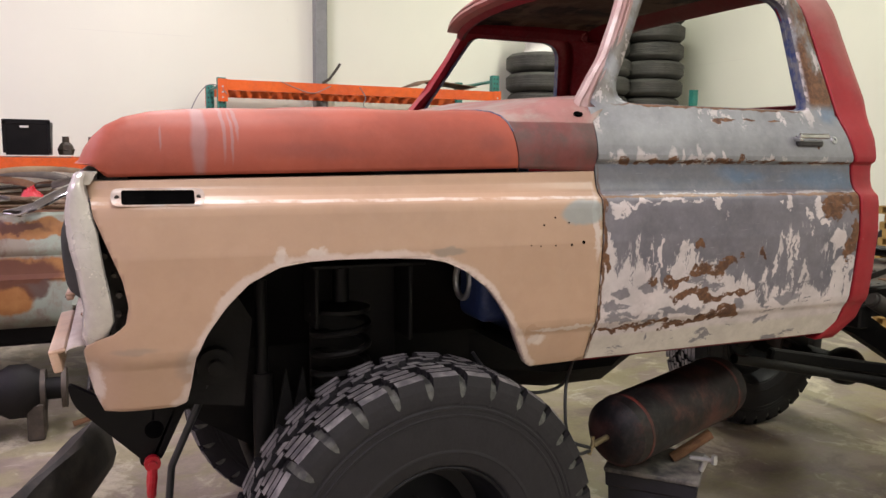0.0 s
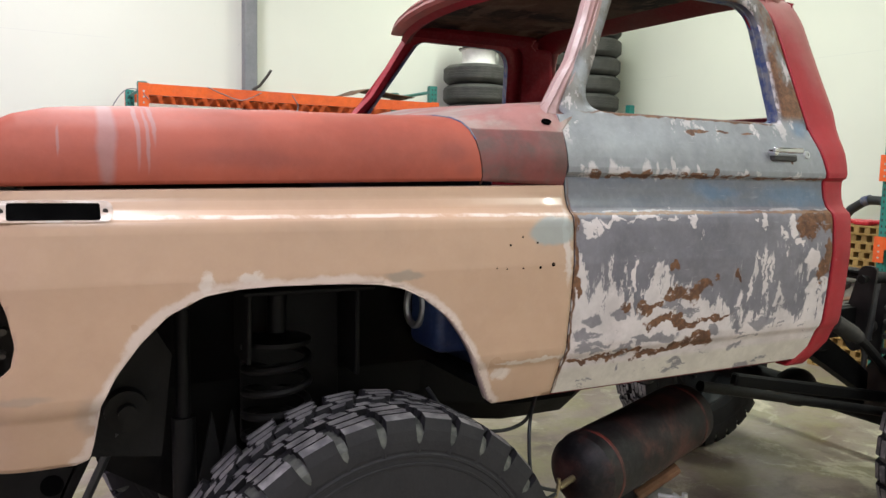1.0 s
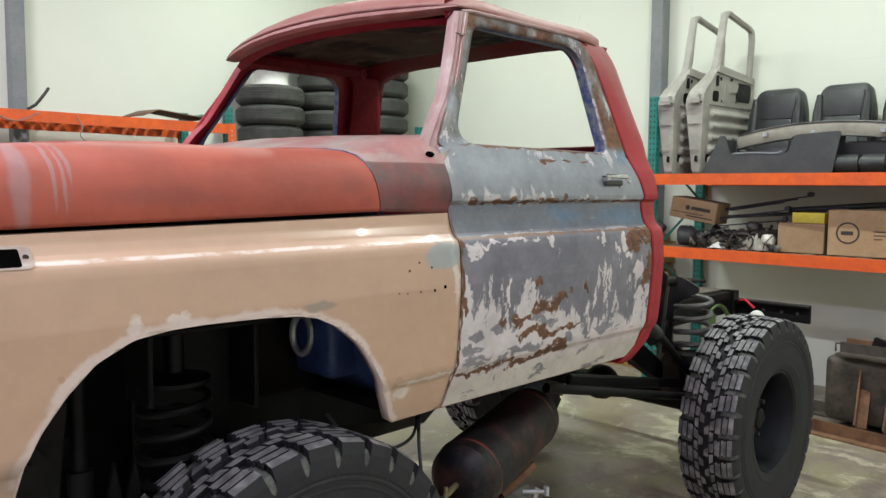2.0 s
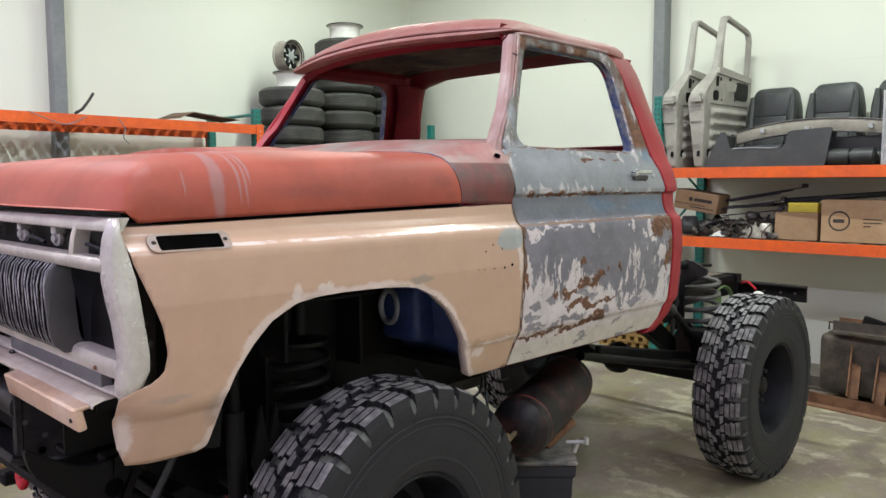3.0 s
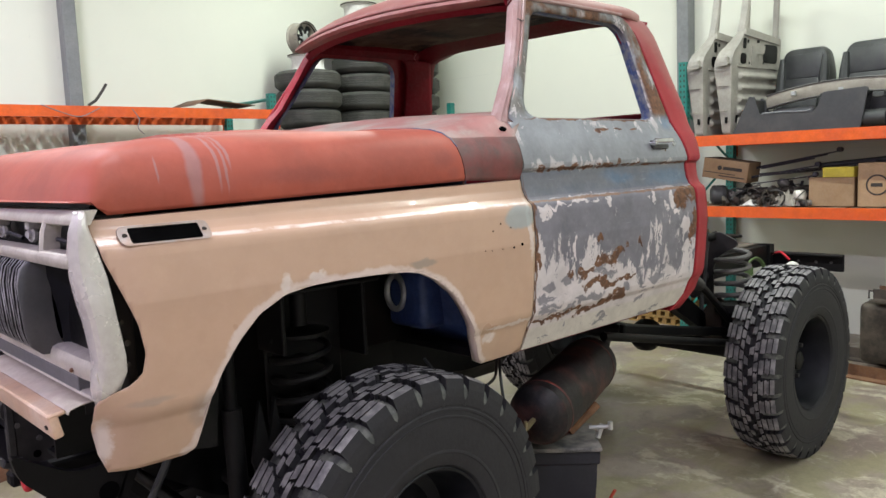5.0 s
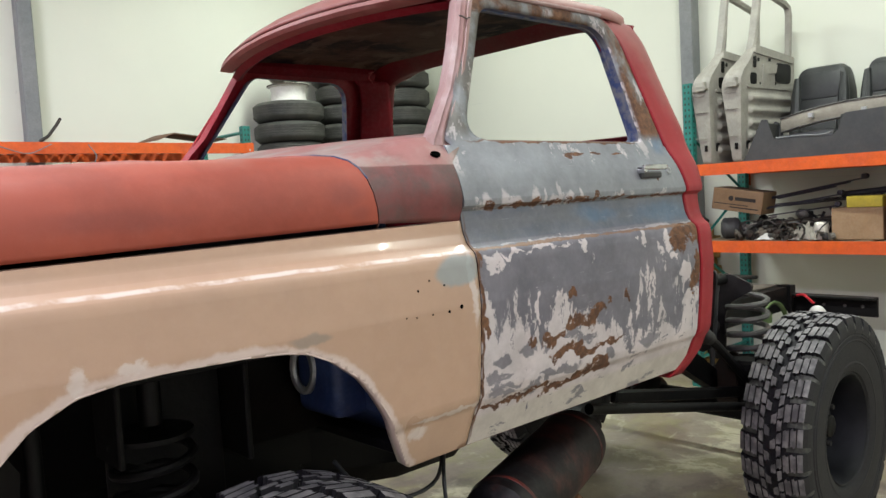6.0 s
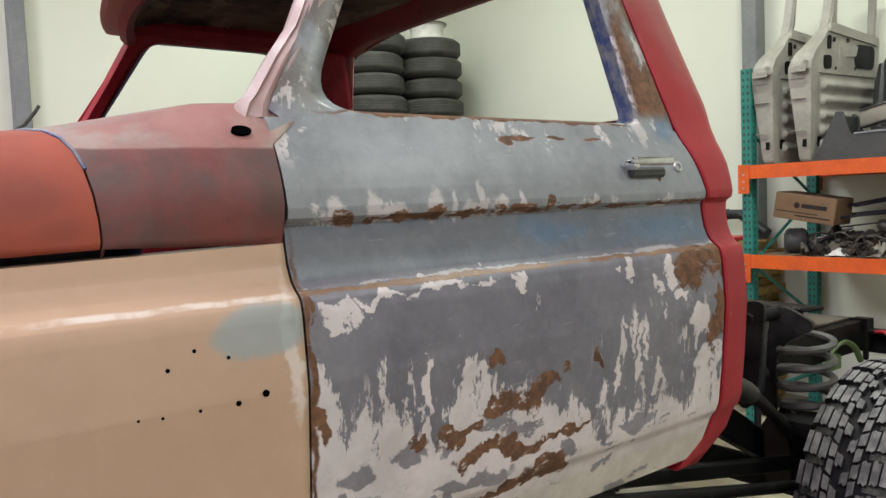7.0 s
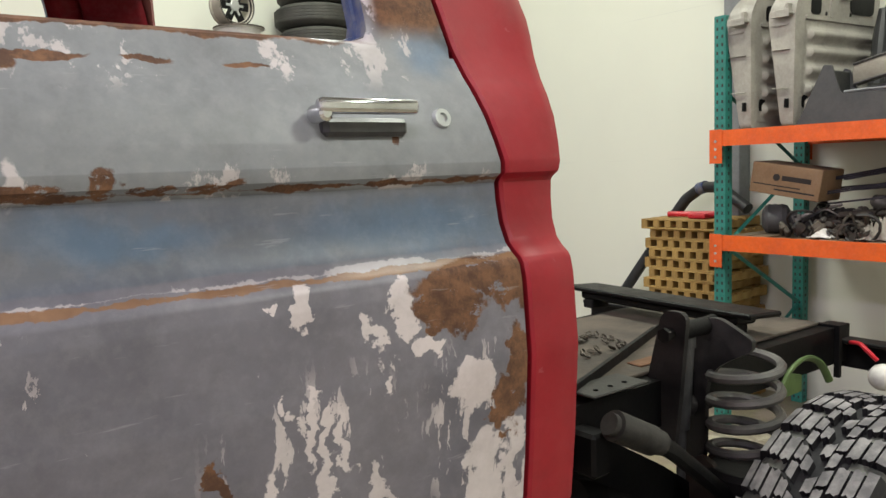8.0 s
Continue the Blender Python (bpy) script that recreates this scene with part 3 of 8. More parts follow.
def scuffed_slats():
    n = Nodes("scuffed_grille_black")
    patch = n.step(n.noise(5, 6, 0.7, (1, 1.0, 0.8), n.warped(6, 0.10, 5)), 0.40, 0.57)
    bite = n.step(n.noise(30, 6, 0.7, (1, 0.9, 0.45), n.vmath("ADD", n.co, n.vmath("MULTIPLY", n.rand3(), (3, 3, 3)))), 0.36, 0.58)
    s = n.math("MULTIPLY", n.math("MULTIPLY", patch, bite), n.math("ADD", 0.5, n.math("MULTIPLY", n.rand(), 0.5)))
    col = n.mix(s, (0.024, 0.024, 0.028), (0.42, 0.415, 0.43))
    return n.out(col, n.math("ADD", 0.42, n.math("MULTIPLY", s, 0.2)), 0, bite, 0.15, 0.003)


def old_truck_paint():
    n = Nodes("rusty_pale_green_body")
    x, y, z = n.axis()
    a = n.step(n.noise(3, 6, 0.65), 0.44, 0.58)
    col = n.mix(a, (0.37, 0.44, 0.38), (0.33, 0.29, 0.24))
    band = n.blobs(n.warped(5, 0.16, 9), [(-1.6, 1.29, 1.6, 0.055), (-2.0, 1.03, 0.5, 0.08), (-1.1, 1.02, 0.3, 0.05), (-2.15, 0.85, 0.2, 0.12)], 0.14)
    rc = n.mix(n.noise(12, 5, 0.7), (0.30, 0.10, 0.03), (0.52, 0.27, 0.10))
    col = n.mix(band, col, rc)
    dirt = n.math("MULTIPLY", n.step(n.noise(7, 5, 0.6, (1, 1, 0.3)), 0.52, 0.7), 0.7)
    col = n.mix(dirt, col, (0.17, 0.06, 0.045))
    maroon = n.blobs(n.warped(6, 0.2, 9), [(-2.1, 1.0, 0.32, 0.10), (-2.15, 1.30, 0.30, 0.035), (-1.95, 0.93, 0.08, 0.12)], 0.2)
    col = n.mix(n.math("MULTIPLY", maroon, 0.85), col, (0.10, 0.032, 0.026))
    return n.out(col, 0.5, 0, n.noise(40, 3), 0.15, 0.004)


def roof_inside():
    n = Nodes("bare_roof_inside")
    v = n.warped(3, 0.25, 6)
    # near-black blotches spread at random over the brown
    blotch = n.step(n.noise(2.6, 8, 0.68, (0.7, 1.3, 1), v), 0.44, 0.60)
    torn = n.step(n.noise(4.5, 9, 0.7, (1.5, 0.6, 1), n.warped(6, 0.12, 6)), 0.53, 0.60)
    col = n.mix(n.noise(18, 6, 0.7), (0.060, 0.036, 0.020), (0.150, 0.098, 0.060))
    col = n.mix(blotch, col, (0.006, 0.0055, 0.006))
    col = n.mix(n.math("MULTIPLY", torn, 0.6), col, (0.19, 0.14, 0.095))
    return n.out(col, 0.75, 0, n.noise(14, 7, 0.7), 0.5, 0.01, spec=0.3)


M_LINER = roof_inside()
M_RUBBER, M_LUG, M_WALL, M_FLOOR = rubber(), lug_face(), wall_paint(), concrete()
M_FENDER, M_HOOD, M_COWL, M_DOOR, M_SLAT, M_OLD = fender_paint(), hood_paint(), cowl_paint(), door_paint(), scuffed_slats(), old_truck_paint()
n = Nodes("old_tank_paint")
worn = n.step(n.noise(4.2, 8, 0.7, (1.2, 0.7, 1), n.warped(5, 0.12, 6)), 0.47, 0.66)
M_TANK = n.out(n.mottle(n.mix(worn, (0.0045, 0.004, 0.0048), (0.070, 0.024, 0.019)), 0.4, 9, None, 0.3), 0.5, 0, n.noise(40, 3), 0.2, 0.004, spec=0.35)
M_SCOOP = plain("dusty_tread_scoop", (0.050, 0.053, 0.050), (0.150, 0.155, 0.135), 26, 0.6, 0, 0.2)
M_RECESS = plain("dull_grey_recess", (0.055, 0.055, 0.06), (0.10, 0.10, 0.10), 30, 0.4, 0.4)
M_LEAF = plain("dark_spring_steel", (0.016, 0.014, 0.019), (0.050, 0.044, 0.058), 9, 0.55, 0, 0.3)
M_TUB = plain("navy_black_tub", (0.010, 0.011, 0.018), (0.022, 0.022, 0.030), 8, 0.6, 0, 0.2)
M_BASE = plain("orange_red_base", (0.42, 0.035, 0.012), (0.50, 0.055, 0.02), 6, 0.5)
M_CEIL = plain("ceiling_deck", (0.55, 0.55, 0.53), (0.48, 0.48, 0.47), 1, 0.7)


def glow(name, color, power):
    m = bpy.data.materials.new(name)
    m.use_nodes = True
    b = m.node_tree.nodes["Principled BSDF"]
    b.inputs["Emission Color"].default_value = (*color, 1)
    b.inputs["Emission Strength"].default_value = power
    return m


M_TUBE = glow("lamp_tube", (1, 0.96, 0.88), 6.0)

# ---- the hall ----
def slab(name, x0, x1, y0, y1, z0, z1, material, label, category):
    bm = bmesh.new()
    box(bm, x0, x1, y0, y1, z0, z1)
    return single(name, bm, material, label, category, kind="structure")


slab("floor", X0, X1, Y0, Y1, -0.2, 0, M_FLOOR, "stained grey-brown concrete workshop floor with pale scuffs", "floor")
slab("ceiling", X0, X1, Y0, Y1, H, H + 0.2, M_CEIL, "plain pale metal deck ceiling of the hall", "ceiling")
slab("wall_north", X0 - 0.2, X1 + 0.2, Y1, Y1 + 0.2, -0.2, H + 0.2, M_WALL, "cream-white painted panel wall with faint scuff lines", "wall")
slab("wall_east", X1, X1 + 0.2, Y0, Y1, -0.2, H + 0.2, M_WALL, "cream-white painted panel wall with small dark marks", "wall")
slab("wall_south", X0 - 0.2, X1 + 0.2, Y0 - 0.2, Y0, -0.2, H + 0.2, M_WALL, "plain cream-white painted wall", "wall")
slab("wall_west", X0 - 0.2, X0, Y0, Y1, -0.2, H + 0.2, M_WALL, "plain cream-white painted wall", "wall")
for nm, a, b in (("wall_post_1", (0.72, 0.86, 6.80, 6.948), 0), ("wall_post_2", (5.80, 5.948, 2.58, 2.72), 0), ("wall_post_3", (-5.4, -5.26, 6.80, 6.948), 0)):
    bm = bmesh.new()
    box(bm, a[0], a[1], a[2], a[3], 0.002, H - 0.002, 0.008)
    single(nm, bm, M_POST, "grey painted steel column against the wall", "column", kind="structure")

for i, (x, y) in enumerate(LAMPS):
    lt = thing("ceiling_light", "white twin-tube ceiling light hung under the deck", "ceiling light", (x, y, H - 0.12), "ceiling lights")
    bm = bmesh.new()
    prism(bm, [(-0.15, 0.0), (-0.08, 0.08), (0.08, 0.08), (0.15, 0.0), (0.14, 0.0), (0.075, 0.07), (-0.075, 0.07), (-0.14, 0.0)], -0.75, 0.75, "y", Matrix.Translation((x, y, H - 0.09)))
    part("housing", bm, M_WHITE, lt)
    for s in (-0.06, 0.06):
        bm = bmesh.new()
        rod(bm, (x + s, y - 0.72, H - 0.06), (x + s, y + 0.72, H - 0.06), 0.016, 10)
        part("tube", bm, M_TUBE, lt, smooth=True)
    lamp = bpy.data.lights.new("tube_light", "AREA")
    lamp.shape, lamp.size, lamp.size_y, lamp.energy, lamp.color = "RECTANGLE", 0.07, 1.5, LAMP_WATTS, LAMP_COLORS[x]
    lo = new("tube_light", lamp)
    lo.matrix_world = pose(x, y, H - 0.14)
n = Nodes("red_corner_fading_up")
cx, cy, cz = n.axis()
worn = n.step(n.math("ADD", cz, n.math("ADD", n.math("MULTIPLY", n.math("SUBTRACT", n.noise(6, 6, 0.65), 0.5), 0.30), n.math("MULTIPLY", n.math("SUBTRACT", cx, 1.2), 1.1))), 2.10, 2.42)
crimson = n.mix(n.noise(5, 5, 0.6), (0.28, 0.007, 0.017), (0.36, 0.016, 0.026))
crimson = n.mix(n.math("MULTIPLY", n.step(n.noise(30, 5, 0.7), 0.66, 0.72), 0.35), crimson, (0.42, 0.16, 0.17))
M_CORNER = n.out(n.mottle(n.mix(n.math("MULTIPLY", worn, 0.85), crimson, (0.33, 0.135, 0.125)), 0.30, 7, None, 0.2), 0.44, 0, n.noise(40, 3), 0.08, 0.004, spec=0.35)
M_ROOF = plain("worn_roof_primer", (0.27, 0.080, 0.066), (0.32, 0.155, 0.13), 4, 0.55, 0, 0.08, stretch=(0.6, 1, 1))
M_APRON = plain("beige_apron_paint", (0.62, 0.40, 0.26), (0.68, 0.52, 0.40), 7, 0.35)
M_DIFF = plain("red_diff_paint", (0.16, 0.02, 0.015), (0.09, 0.03, 0.02), 6, 0.6)
M_TANKRED = plain("red_primer_band", (0.13, 0.022, 0.016), (0.015, 0.008, 0.008), 10, 0.5)
M_STACK = plain("dusty_road_tyre", (0.038, 0.038, 0.034), (0.085, 0.083, 0.073), 5, 0.7, 0, 0.3, vary=True)
M_RIM = plain("bare_slot_rim", (0.44, 0.38, 0.34), (0.40, 0.27, 0.20), 22, 0.4, 0.2)
M_LID = plain("worn_lid_paint", (0.045, 0.045, 0.05), (0.27, 0.25, 0.23), 9, 0.45, 0, 0.2)
M_JACK = plain("dark_green_paint", (0.012, 0.035, 0.024), (0.02, 0.05, 0.036), 6, 0.5)
M_FLAP = plain("dull_rubber", (0.008, 0.0075, 0.007), (0.05, 0.042, 0.035), 5, 0.8, 0, 0.3)
M_MUD = plain("mud_caked_wheel", (0.030, 0.026, 0.021), (0.120, 0.100, 0.072), 9, 0.7, 0.1, 0.4)
M_GRIME = plain("muddy_wheel_metal", (0.06, 0.052, 0.042), (0.20, 0.17, 0.125), 12, 0.6, 0.2, 0.3)

# ---- the pickup: nose towards -x, near side on y = 0, mirrored about YC ----
YC = 1.02
truck = thing("pickup_truck", "lifted old pickup on a bare chassis in mismatched paint", "truck", (0.6, YC, 0))
PZ = [1.10, 1.13, 1.16, 1.25, 1.262, 1.275, 1.30, 1.40, 1.55, 1.66, 1.682, 1.690, 1.700, 1.712, 1.74, 1.775, 1.800, 1.806, 1.814, 1.83, 1.86, 1.90, 1.935, 1.96, 2.0, 2.50]
PY = [0.095, 0.080, 0.066, 0.030, 0.023, 0.012, 0.004, -0.006, -0.016, -0.008, -0.003, 0.002, 0.015, 0.027, 0.040, 0.047, 0.049, 0.045, 0.033, 0.030, 0.037, 0.050, 0.068, 0.084, 0.104, 0.279]


def side(z):
    """How far in the body's side stands at a height."""
    return float(np.interp(z, PZ, PY))


def flip(bm):
    """Mirror a part to the far side."""
    for v in bm.verts:
        v.co.y = 2 * YC - v.co.y
    bmesh.ops.reverse_faces(bm, faces=bm.faces)
    return bm


ARCH_X = [-1.60, -1.30, -1.272, -1.262, -1.255, -1.22, -1.17, -1.11, -1.03, -0.95, -0.86, -0.70, -0.60, -0.54, -0.47, -0.39, -0.345, -0.31, -0.265, -0.215, -0.20, 0.05]
ARCH_Z = [1.128, 1.128, 1.140, 1.19, 1.27, 1.345, 1.415, 1.475, 1.515, 1.527, 1.530, 1.527, 1.520, 1.508, 1.475, 1.415, 1.36, 1.305, 1.23, 1.145, 1.135, 1.140]
NOSE_Z = [1.10, 1.18, 1.24, 1.30, 1.325, 1.34, 1.355, 1.38, 1.43, 1.50, 1.56, 1.66, 1.78]
NOSE_X = [-1.47, -1.503, -1.516, -1.522, -1.522, -1.50, -1.455, -1.422, -1.412, -1.425, -1.448, -1.486, -1.505]


def arch_z(x):
    return float(np.interp(x, ARCH_X, ARCH_Z))


def nose_x(z):
    return float(np.interp(z, NOSE_Z, NOSE_X))


def fender():
    xs = sorted(set([round(x, 4) for x in np.linspace(-1.53, 0.0055, 110)] + [round(x, 4) for x in np.linspace(-1.31, -1.10, 60)] + [round(x, 4) for x in np.linspace(-0.48, -0.18, 60)]))
    zs = sorted(set([round(z, 4) for z in np.linspace(1.126, 1.765, 48)] + PZ[3:16]))
    rows = []
    for z0 in zs:
        row = []
        for x0 in xs:
            x, z = x0, z0
            for _ in range(4):
                z = max(z0, arch_z(x))
                x = max(x0, nose_x(z))
            lean = 0.03 * max(0.0, (-1.36 - x) / 0.16) ** 2
            lean += 0.05 * max(0.0, (-1.41 - x) / 0.12) ** 2 * max(0.0, min(1.0, (1.34 - z) / 0.08))
            row.append((x, side(z) + lean, z + 0.016 * x * max(0.0, (z - 1.70) / 0.065)))
        rows.append(row)
    rows.append([(p[0], p[1] + 0.03, p[2] + 0.002) for p in rows[-1]])
    bm = bmesh.new()
    sheet(bm, rows)
    lip = [(x, arch_z(x)) for x in np.linspace(-1.30, -0.20, 90)]
    sheet(bm, [[(x, side(z), z) for x, z in lip], [(x, side(z) + 0.035, z + 0.004) for x, z in lip]])
    bmesh.ops.remove_doubles(bm, verts=bm.verts, dist=0.0012)
    bmesh.ops.dissolve_degenerate(bm, dist=0.0004, edges=bm.edges)
    lay = bm.verts.layers.float.new("edge")
    curve = np.array([(x, arch_z(x)) for x in np.linspace(-1.29, -0.205, 200)])
    for v in bm.verts:
        v[lay] = float(np.min(np.hypot(curve[:, 0] - v.co.x, curve[:, 1] - v.co.z)))
    return bm


for far in (0, 1):
    bm = fender()
    f = part("fender", flip(bm) if far else bm, M_FENDER, truck, "beige painted front fender with bare filler round the arch", True, thick=0.004)
    if not far:
        near_fender = f

# holes left by trim, and the marker lamp's slot: black pieces paint their shade
for x, z, r in ((-0.21, 1.61, 0.0045), (-0.255, 1.548, 0.003), (-0.222, 1.545, 0.003), (-0.168, 1.545, 0.0035), (-0.11, 1.545, 0.006), (-0.066, 1.552, 0.008), (-0.17, 1.632, 0.004), (-0.12, 1.615, 0.004)):
    bm = bmesh.new()
    rod(bm, (x, side(z) - 0.0012, z), (x, side(z) + 0.003, z), 0.72 * r, 10)
    part("trim_hole", bm, M_VOID, near_fender, "small dark drilled hole")


def ring_prism(outer, inner, d0, d1, place):
    bm = bmesh.new()
    rows = [[place(p, d) for p in o] for o, d in ((outer, d0), (outer, d1), (inner, d1), (inner, d0))]
    sheet(bm, rows, closed=True)
    return bm


def slot_place(p, d):
    z = p[1]
    return (p[0], side(z) - d, z)


so = rounded([(-1.445, 1.686), (-1.217, 1.686), (-1.217, 1.730), (-1.445, 1.730)], [0.02] * 4, 4)
si = rounded([(-1.420, 1.690), (-1.243, 1.690), (-1.243, 1.725), (-1.420, 1.725)], [0.006] * 4, 4)
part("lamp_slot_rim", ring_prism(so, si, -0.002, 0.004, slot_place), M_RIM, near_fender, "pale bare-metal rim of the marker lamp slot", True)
bm = bmesh.new()
bm.faces.new([bm.verts.new(slot_place(p, 0.0025)) for p in si])
part("lamp_slot", bm, M_VOID, near_fender, "black plate painted as the open marker lamp slot")
for x in (-1.43, -1.233):
    bm = bmesh.new()
    rod(bm, (x, side(1.708) - 0.008, 1.708), (x, side(1.708) + 0.004, 1.708), 0.006, 8)
    part("screw", bm, M_INK, near_fender)


# hood: crowned top with a rolled side and a rounded nose
HX = [-1.525, -1.517, -1.503, -1.48, -1.45, -1.405, -1.34, -1.24, -1.10, -0.9, -0.6, -0.4, -0.270]
HT = [0.0, 0.20, 0.38, 0.56, 0.71, 0.83, 0.91, 0.96, 0.985, 1.0, 1.0, 0.995, 0.985]
HSEC = [(0.055, 0.0), (0.052, 0.06), (0.054, 0.22), (0.062, 0.42), (0.076, 0.60), (0.096, 0.74), (0.125, 0.85), (0.17, 0.925), (0.24, 0.97), (0.36, 1.0), (0.55, 1.04), (0.78, 1.10), (YC, 1.13)]
HSEC = HSEC + [(2 * YC - y, k) for y, k in HSEC[-2::-1]]


def hood_row(x):
    t = float(np.interp(x, HX, HT))
    zb = 1.784 + 0.022 * (x + 0.27)
    lift = 0.034 * max(0.0, min(1.0, (-1.485 - x) / 0.035))      # the nose edge stands clear of the grille
    rise = 1 + 1.1 * max(0.0, min(1.0, (x + 1.1) / 0.83))
    row = []
    for y, k in HSEC:
        edge = min(1.0, abs(y - YC) / (YC - 0.05))
        xx = x - 0.02 * (1 - edge ** 2) * max(0.0, 1 - (x + 1.525) / 0.4) + 0.035 * max(0, (edge - 0.9) / 0.1) ** 2 * max(0.0, min(1.0, (-1.20 - x) / 0.3)) ** 1.5
        if x > -0.34:
            xx -= (0.07 * min(1.0, (1 - edge) / 0.3) ** 0.8 + 0.012 * min(1.0, k) ** 3) * (x + 0.34) / 0.07
        kk = k if k <= 1 else 1 + (k - 1) * rise
        row.append((xx, y, zb + max(lift, 0.190 * (min(kk, t * (0.8 + 0.2 * kk)) if t < 1 else kk))))
    return row


def hood():
    rows = [hood_row(x) for x in sorted(set(HX + [round(v, 3) for v in np.linspace(-1.4, -0.270, 24)]))]
    first = [(p[0] + 0.03, p[1], p[2] - 0.004) for p in rows[0]]
    last = [(p[0] - 0.004, p[1] + (0.012 if p[1] < YC else -0.012) * (1 if k < 0.9 else 0), p[2] - 0.014 * min(1.0, k)) for p, (y, k) in zip(rows[-1], HSEC)]
    bm = bmesh.new()
    sheet(bm, [first] + rows + [last])
    return bm


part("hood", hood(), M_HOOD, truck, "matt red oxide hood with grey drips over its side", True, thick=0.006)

bm = bmesh.new()
tube(bm, [(x + 0.003, y, z + 0.0005) for x, y, z in hood_row(-0.270) if 0.07 < y < 0.9], 0.003, 6)
part("hood_seal", bm, M_BLUE, truck, "thin blue-grey edge along the hood's rear", True)

# cowl between hood and windshield, flush with the hood along its front edge
sec = [(0.050, 1.775), (0.046, 1.79), (0.036, 1.812), (0.031, 1.84), (0.037, 1.87), (0.050, 1.905), (0.064, 1.938), (0.092, 1.968), (0.130, 2.010), (0.22, 2.022), (0.45, 2.030), (0.74, 2.040), (YC, 2.046)]
sec = sec + [(2 * YC - y, z) for y, z in sec[-2::-1]]
front = [(x + 0.0035, y, z) for x, y, z in hood_row(-0.270)]
rows = [[(x - 0.002, y + (0.014 if y < YC else -0.014), z - 0.016) for x, y, z in front], front]
for t in (0.12, 0.3, 0.55, 0.8, 1.0):
    u = min(1.0, t / 0.85)
    rows.append([(px + (0.005 - px) * t, py + (y - py) * u, pz + (z - pz) * u) for (px, py, pz), (y, z) in zip(front, sec)])
rows.append([(0.06 + 0.02 * (1 - abs(y - YC) / 0.97), y, z + 0.010) if z > 1.965 else (0.005, y, z) for y, z in sec])
bm = bmesh.new()
sheet(bm, rows)
cowl = part("cowl", bm, M_COWL, truck, "faded pink and maroon cowl panel", True, 0.0, 0.005)
bm = bmesh.new()
lathe(bm, [(0.0001, 0.0), (0.011, 0.0), (0.013, 0.002), (0.013, -0.004)], Matrix.Translation((-0.040, 0.0815, 1.9595)) @ pose(0, 0, 0, 46, 0, 0) @ Matrix.Diagonal((1.3, 0.8, 1, 1)), 14)
part("aerial_hole", bm, M_VOID, cowl, "dark oval aerial hole", True)


# windshield pillars
def pillar(shift=0.0):
    bm = bmesh.new()
    A = [(0.008, 0.116, 1.985), (0.014, 0.122, 2.008), (0.026, 0.130, 2.026), (0.068, 0.146, 2.09), (0.126, 0.172, 2.16), (0.197, 0.210, 2.29), (0.258, 0.250, 2.41), (0.296, 0.276, 2.480)]
    rows = []
    for i, (x, y, z) in enumerate(A):
        w = (0.050, 0.042, 0.032, 0.027, 0.026, 0.025, 0.026, 0.028)[i]
        ring = [(-w * 0.9, 0.02), (-w, 0.006), (-w * 0.55, -0.008), (-w * 0.45, -0.004), (0.0, -0.012), (w * 0.4, -0.008), (w * 0.5, -0.014), (w, -0.012), (w, 0.03), (-w * 0.5, 0.05)]
        rows.append([(x + shift + a, y + b, z) for a, b in ring])
    sheet(bm, rows, closed=True)
    return bm


for far in (0, 1):
    bm = pillar(0.025 if far else 0.0)
    part("windshield_pillar", flip(bm) if far else bm, M_RED if far else M_PINK, truck, "faded pink-red ribbed windshield pillar" if not far else "red windshield pillar", True)
bm = bmesh.new()
tube(bm, [(0.21, 0.215, 2.386), (0.228, 0.222, 2.388), (0.25, 0.228, 2.384), (0.27, 0.232, 2.39)], 0.0025, 6)
part("wire_tie", bm, M_INK, truck, "thin dark wire round the pillar")


# roof
def roof_point(u, v, drop=0.0):
    a = abs(v)
    x0, x1 = 0.092 + 0.155 * a ** 2.2 - 0.035 * v, 1.264 - 0.012 * a * a - 0.105 * max(0.0, (a - 0.90) / 0.10) ** 2
    x = x0 + (x1 - x0) * u
    g = 0.10 + 0.90 * (1 - max(0.0, 1 - u / 0.22) ** 2.6)
    g *= 1 - 0.22 * max(0.0, (u - 0.86) / 0.14) ** 2
    high = 0.070 * max(0.0, 1 - a ** 14) ** 0.5 + 0.045 * (1 - a * a)
    return (x, YC + v * 0.742, 2.484 - 0.018 * v * max(0.0, 1 - 2 * u) + 0.018 * (1 - a * a) * max(0.0, 1 - 3 * u) + high * g - 0.012 * max(0, (u - 0.86) / 0.14) ** 2 - drop)


VS = [-1, -0.998, -0.992, -0.98, -0.965, -0.94, -0.9, -0.8, -0.65, -0.45, -0.2, 0, 0.2, 0.45, 0.65, 0.8, 0.9, 0.94, 0.965, 0.98, 0.992, 0.998, 1]
US = [0, 0.012, 0.03, 0.06, 0.1, 0.16, 0.24, 0.34, 0.5, 0.66, 0.78, 0.86, 0.91, 0.95, 0.98, 1]
bm = bmesh.new()
sheet(bm, [[roof_point(u, v) for v in VS] for u in US] + [[(p[0] + 0.004, p[1], p[2] - 0.02) for p in [roof_point(1, v) for v in VS]], [(p[0] - 0.004, p[1], 2.448 + 0.065 * (1 - v ** 6)) for p, v in [(roof_point(1, v), v) for v in VS]]])
roof = part("roof", bm, M_ROOF, truck, "faded red oxide cab roof with a worn visor edge", True, thick=0.012)
bm = bmesh.new()
sheet(bm, [[(p[0] + 0.05 * (1 - u) - 0.02 * u, p[1], min(p[2], 2.56) - 0.03) for p in [roof_point(u, v * 0.93) for v in VS]] for u in US])
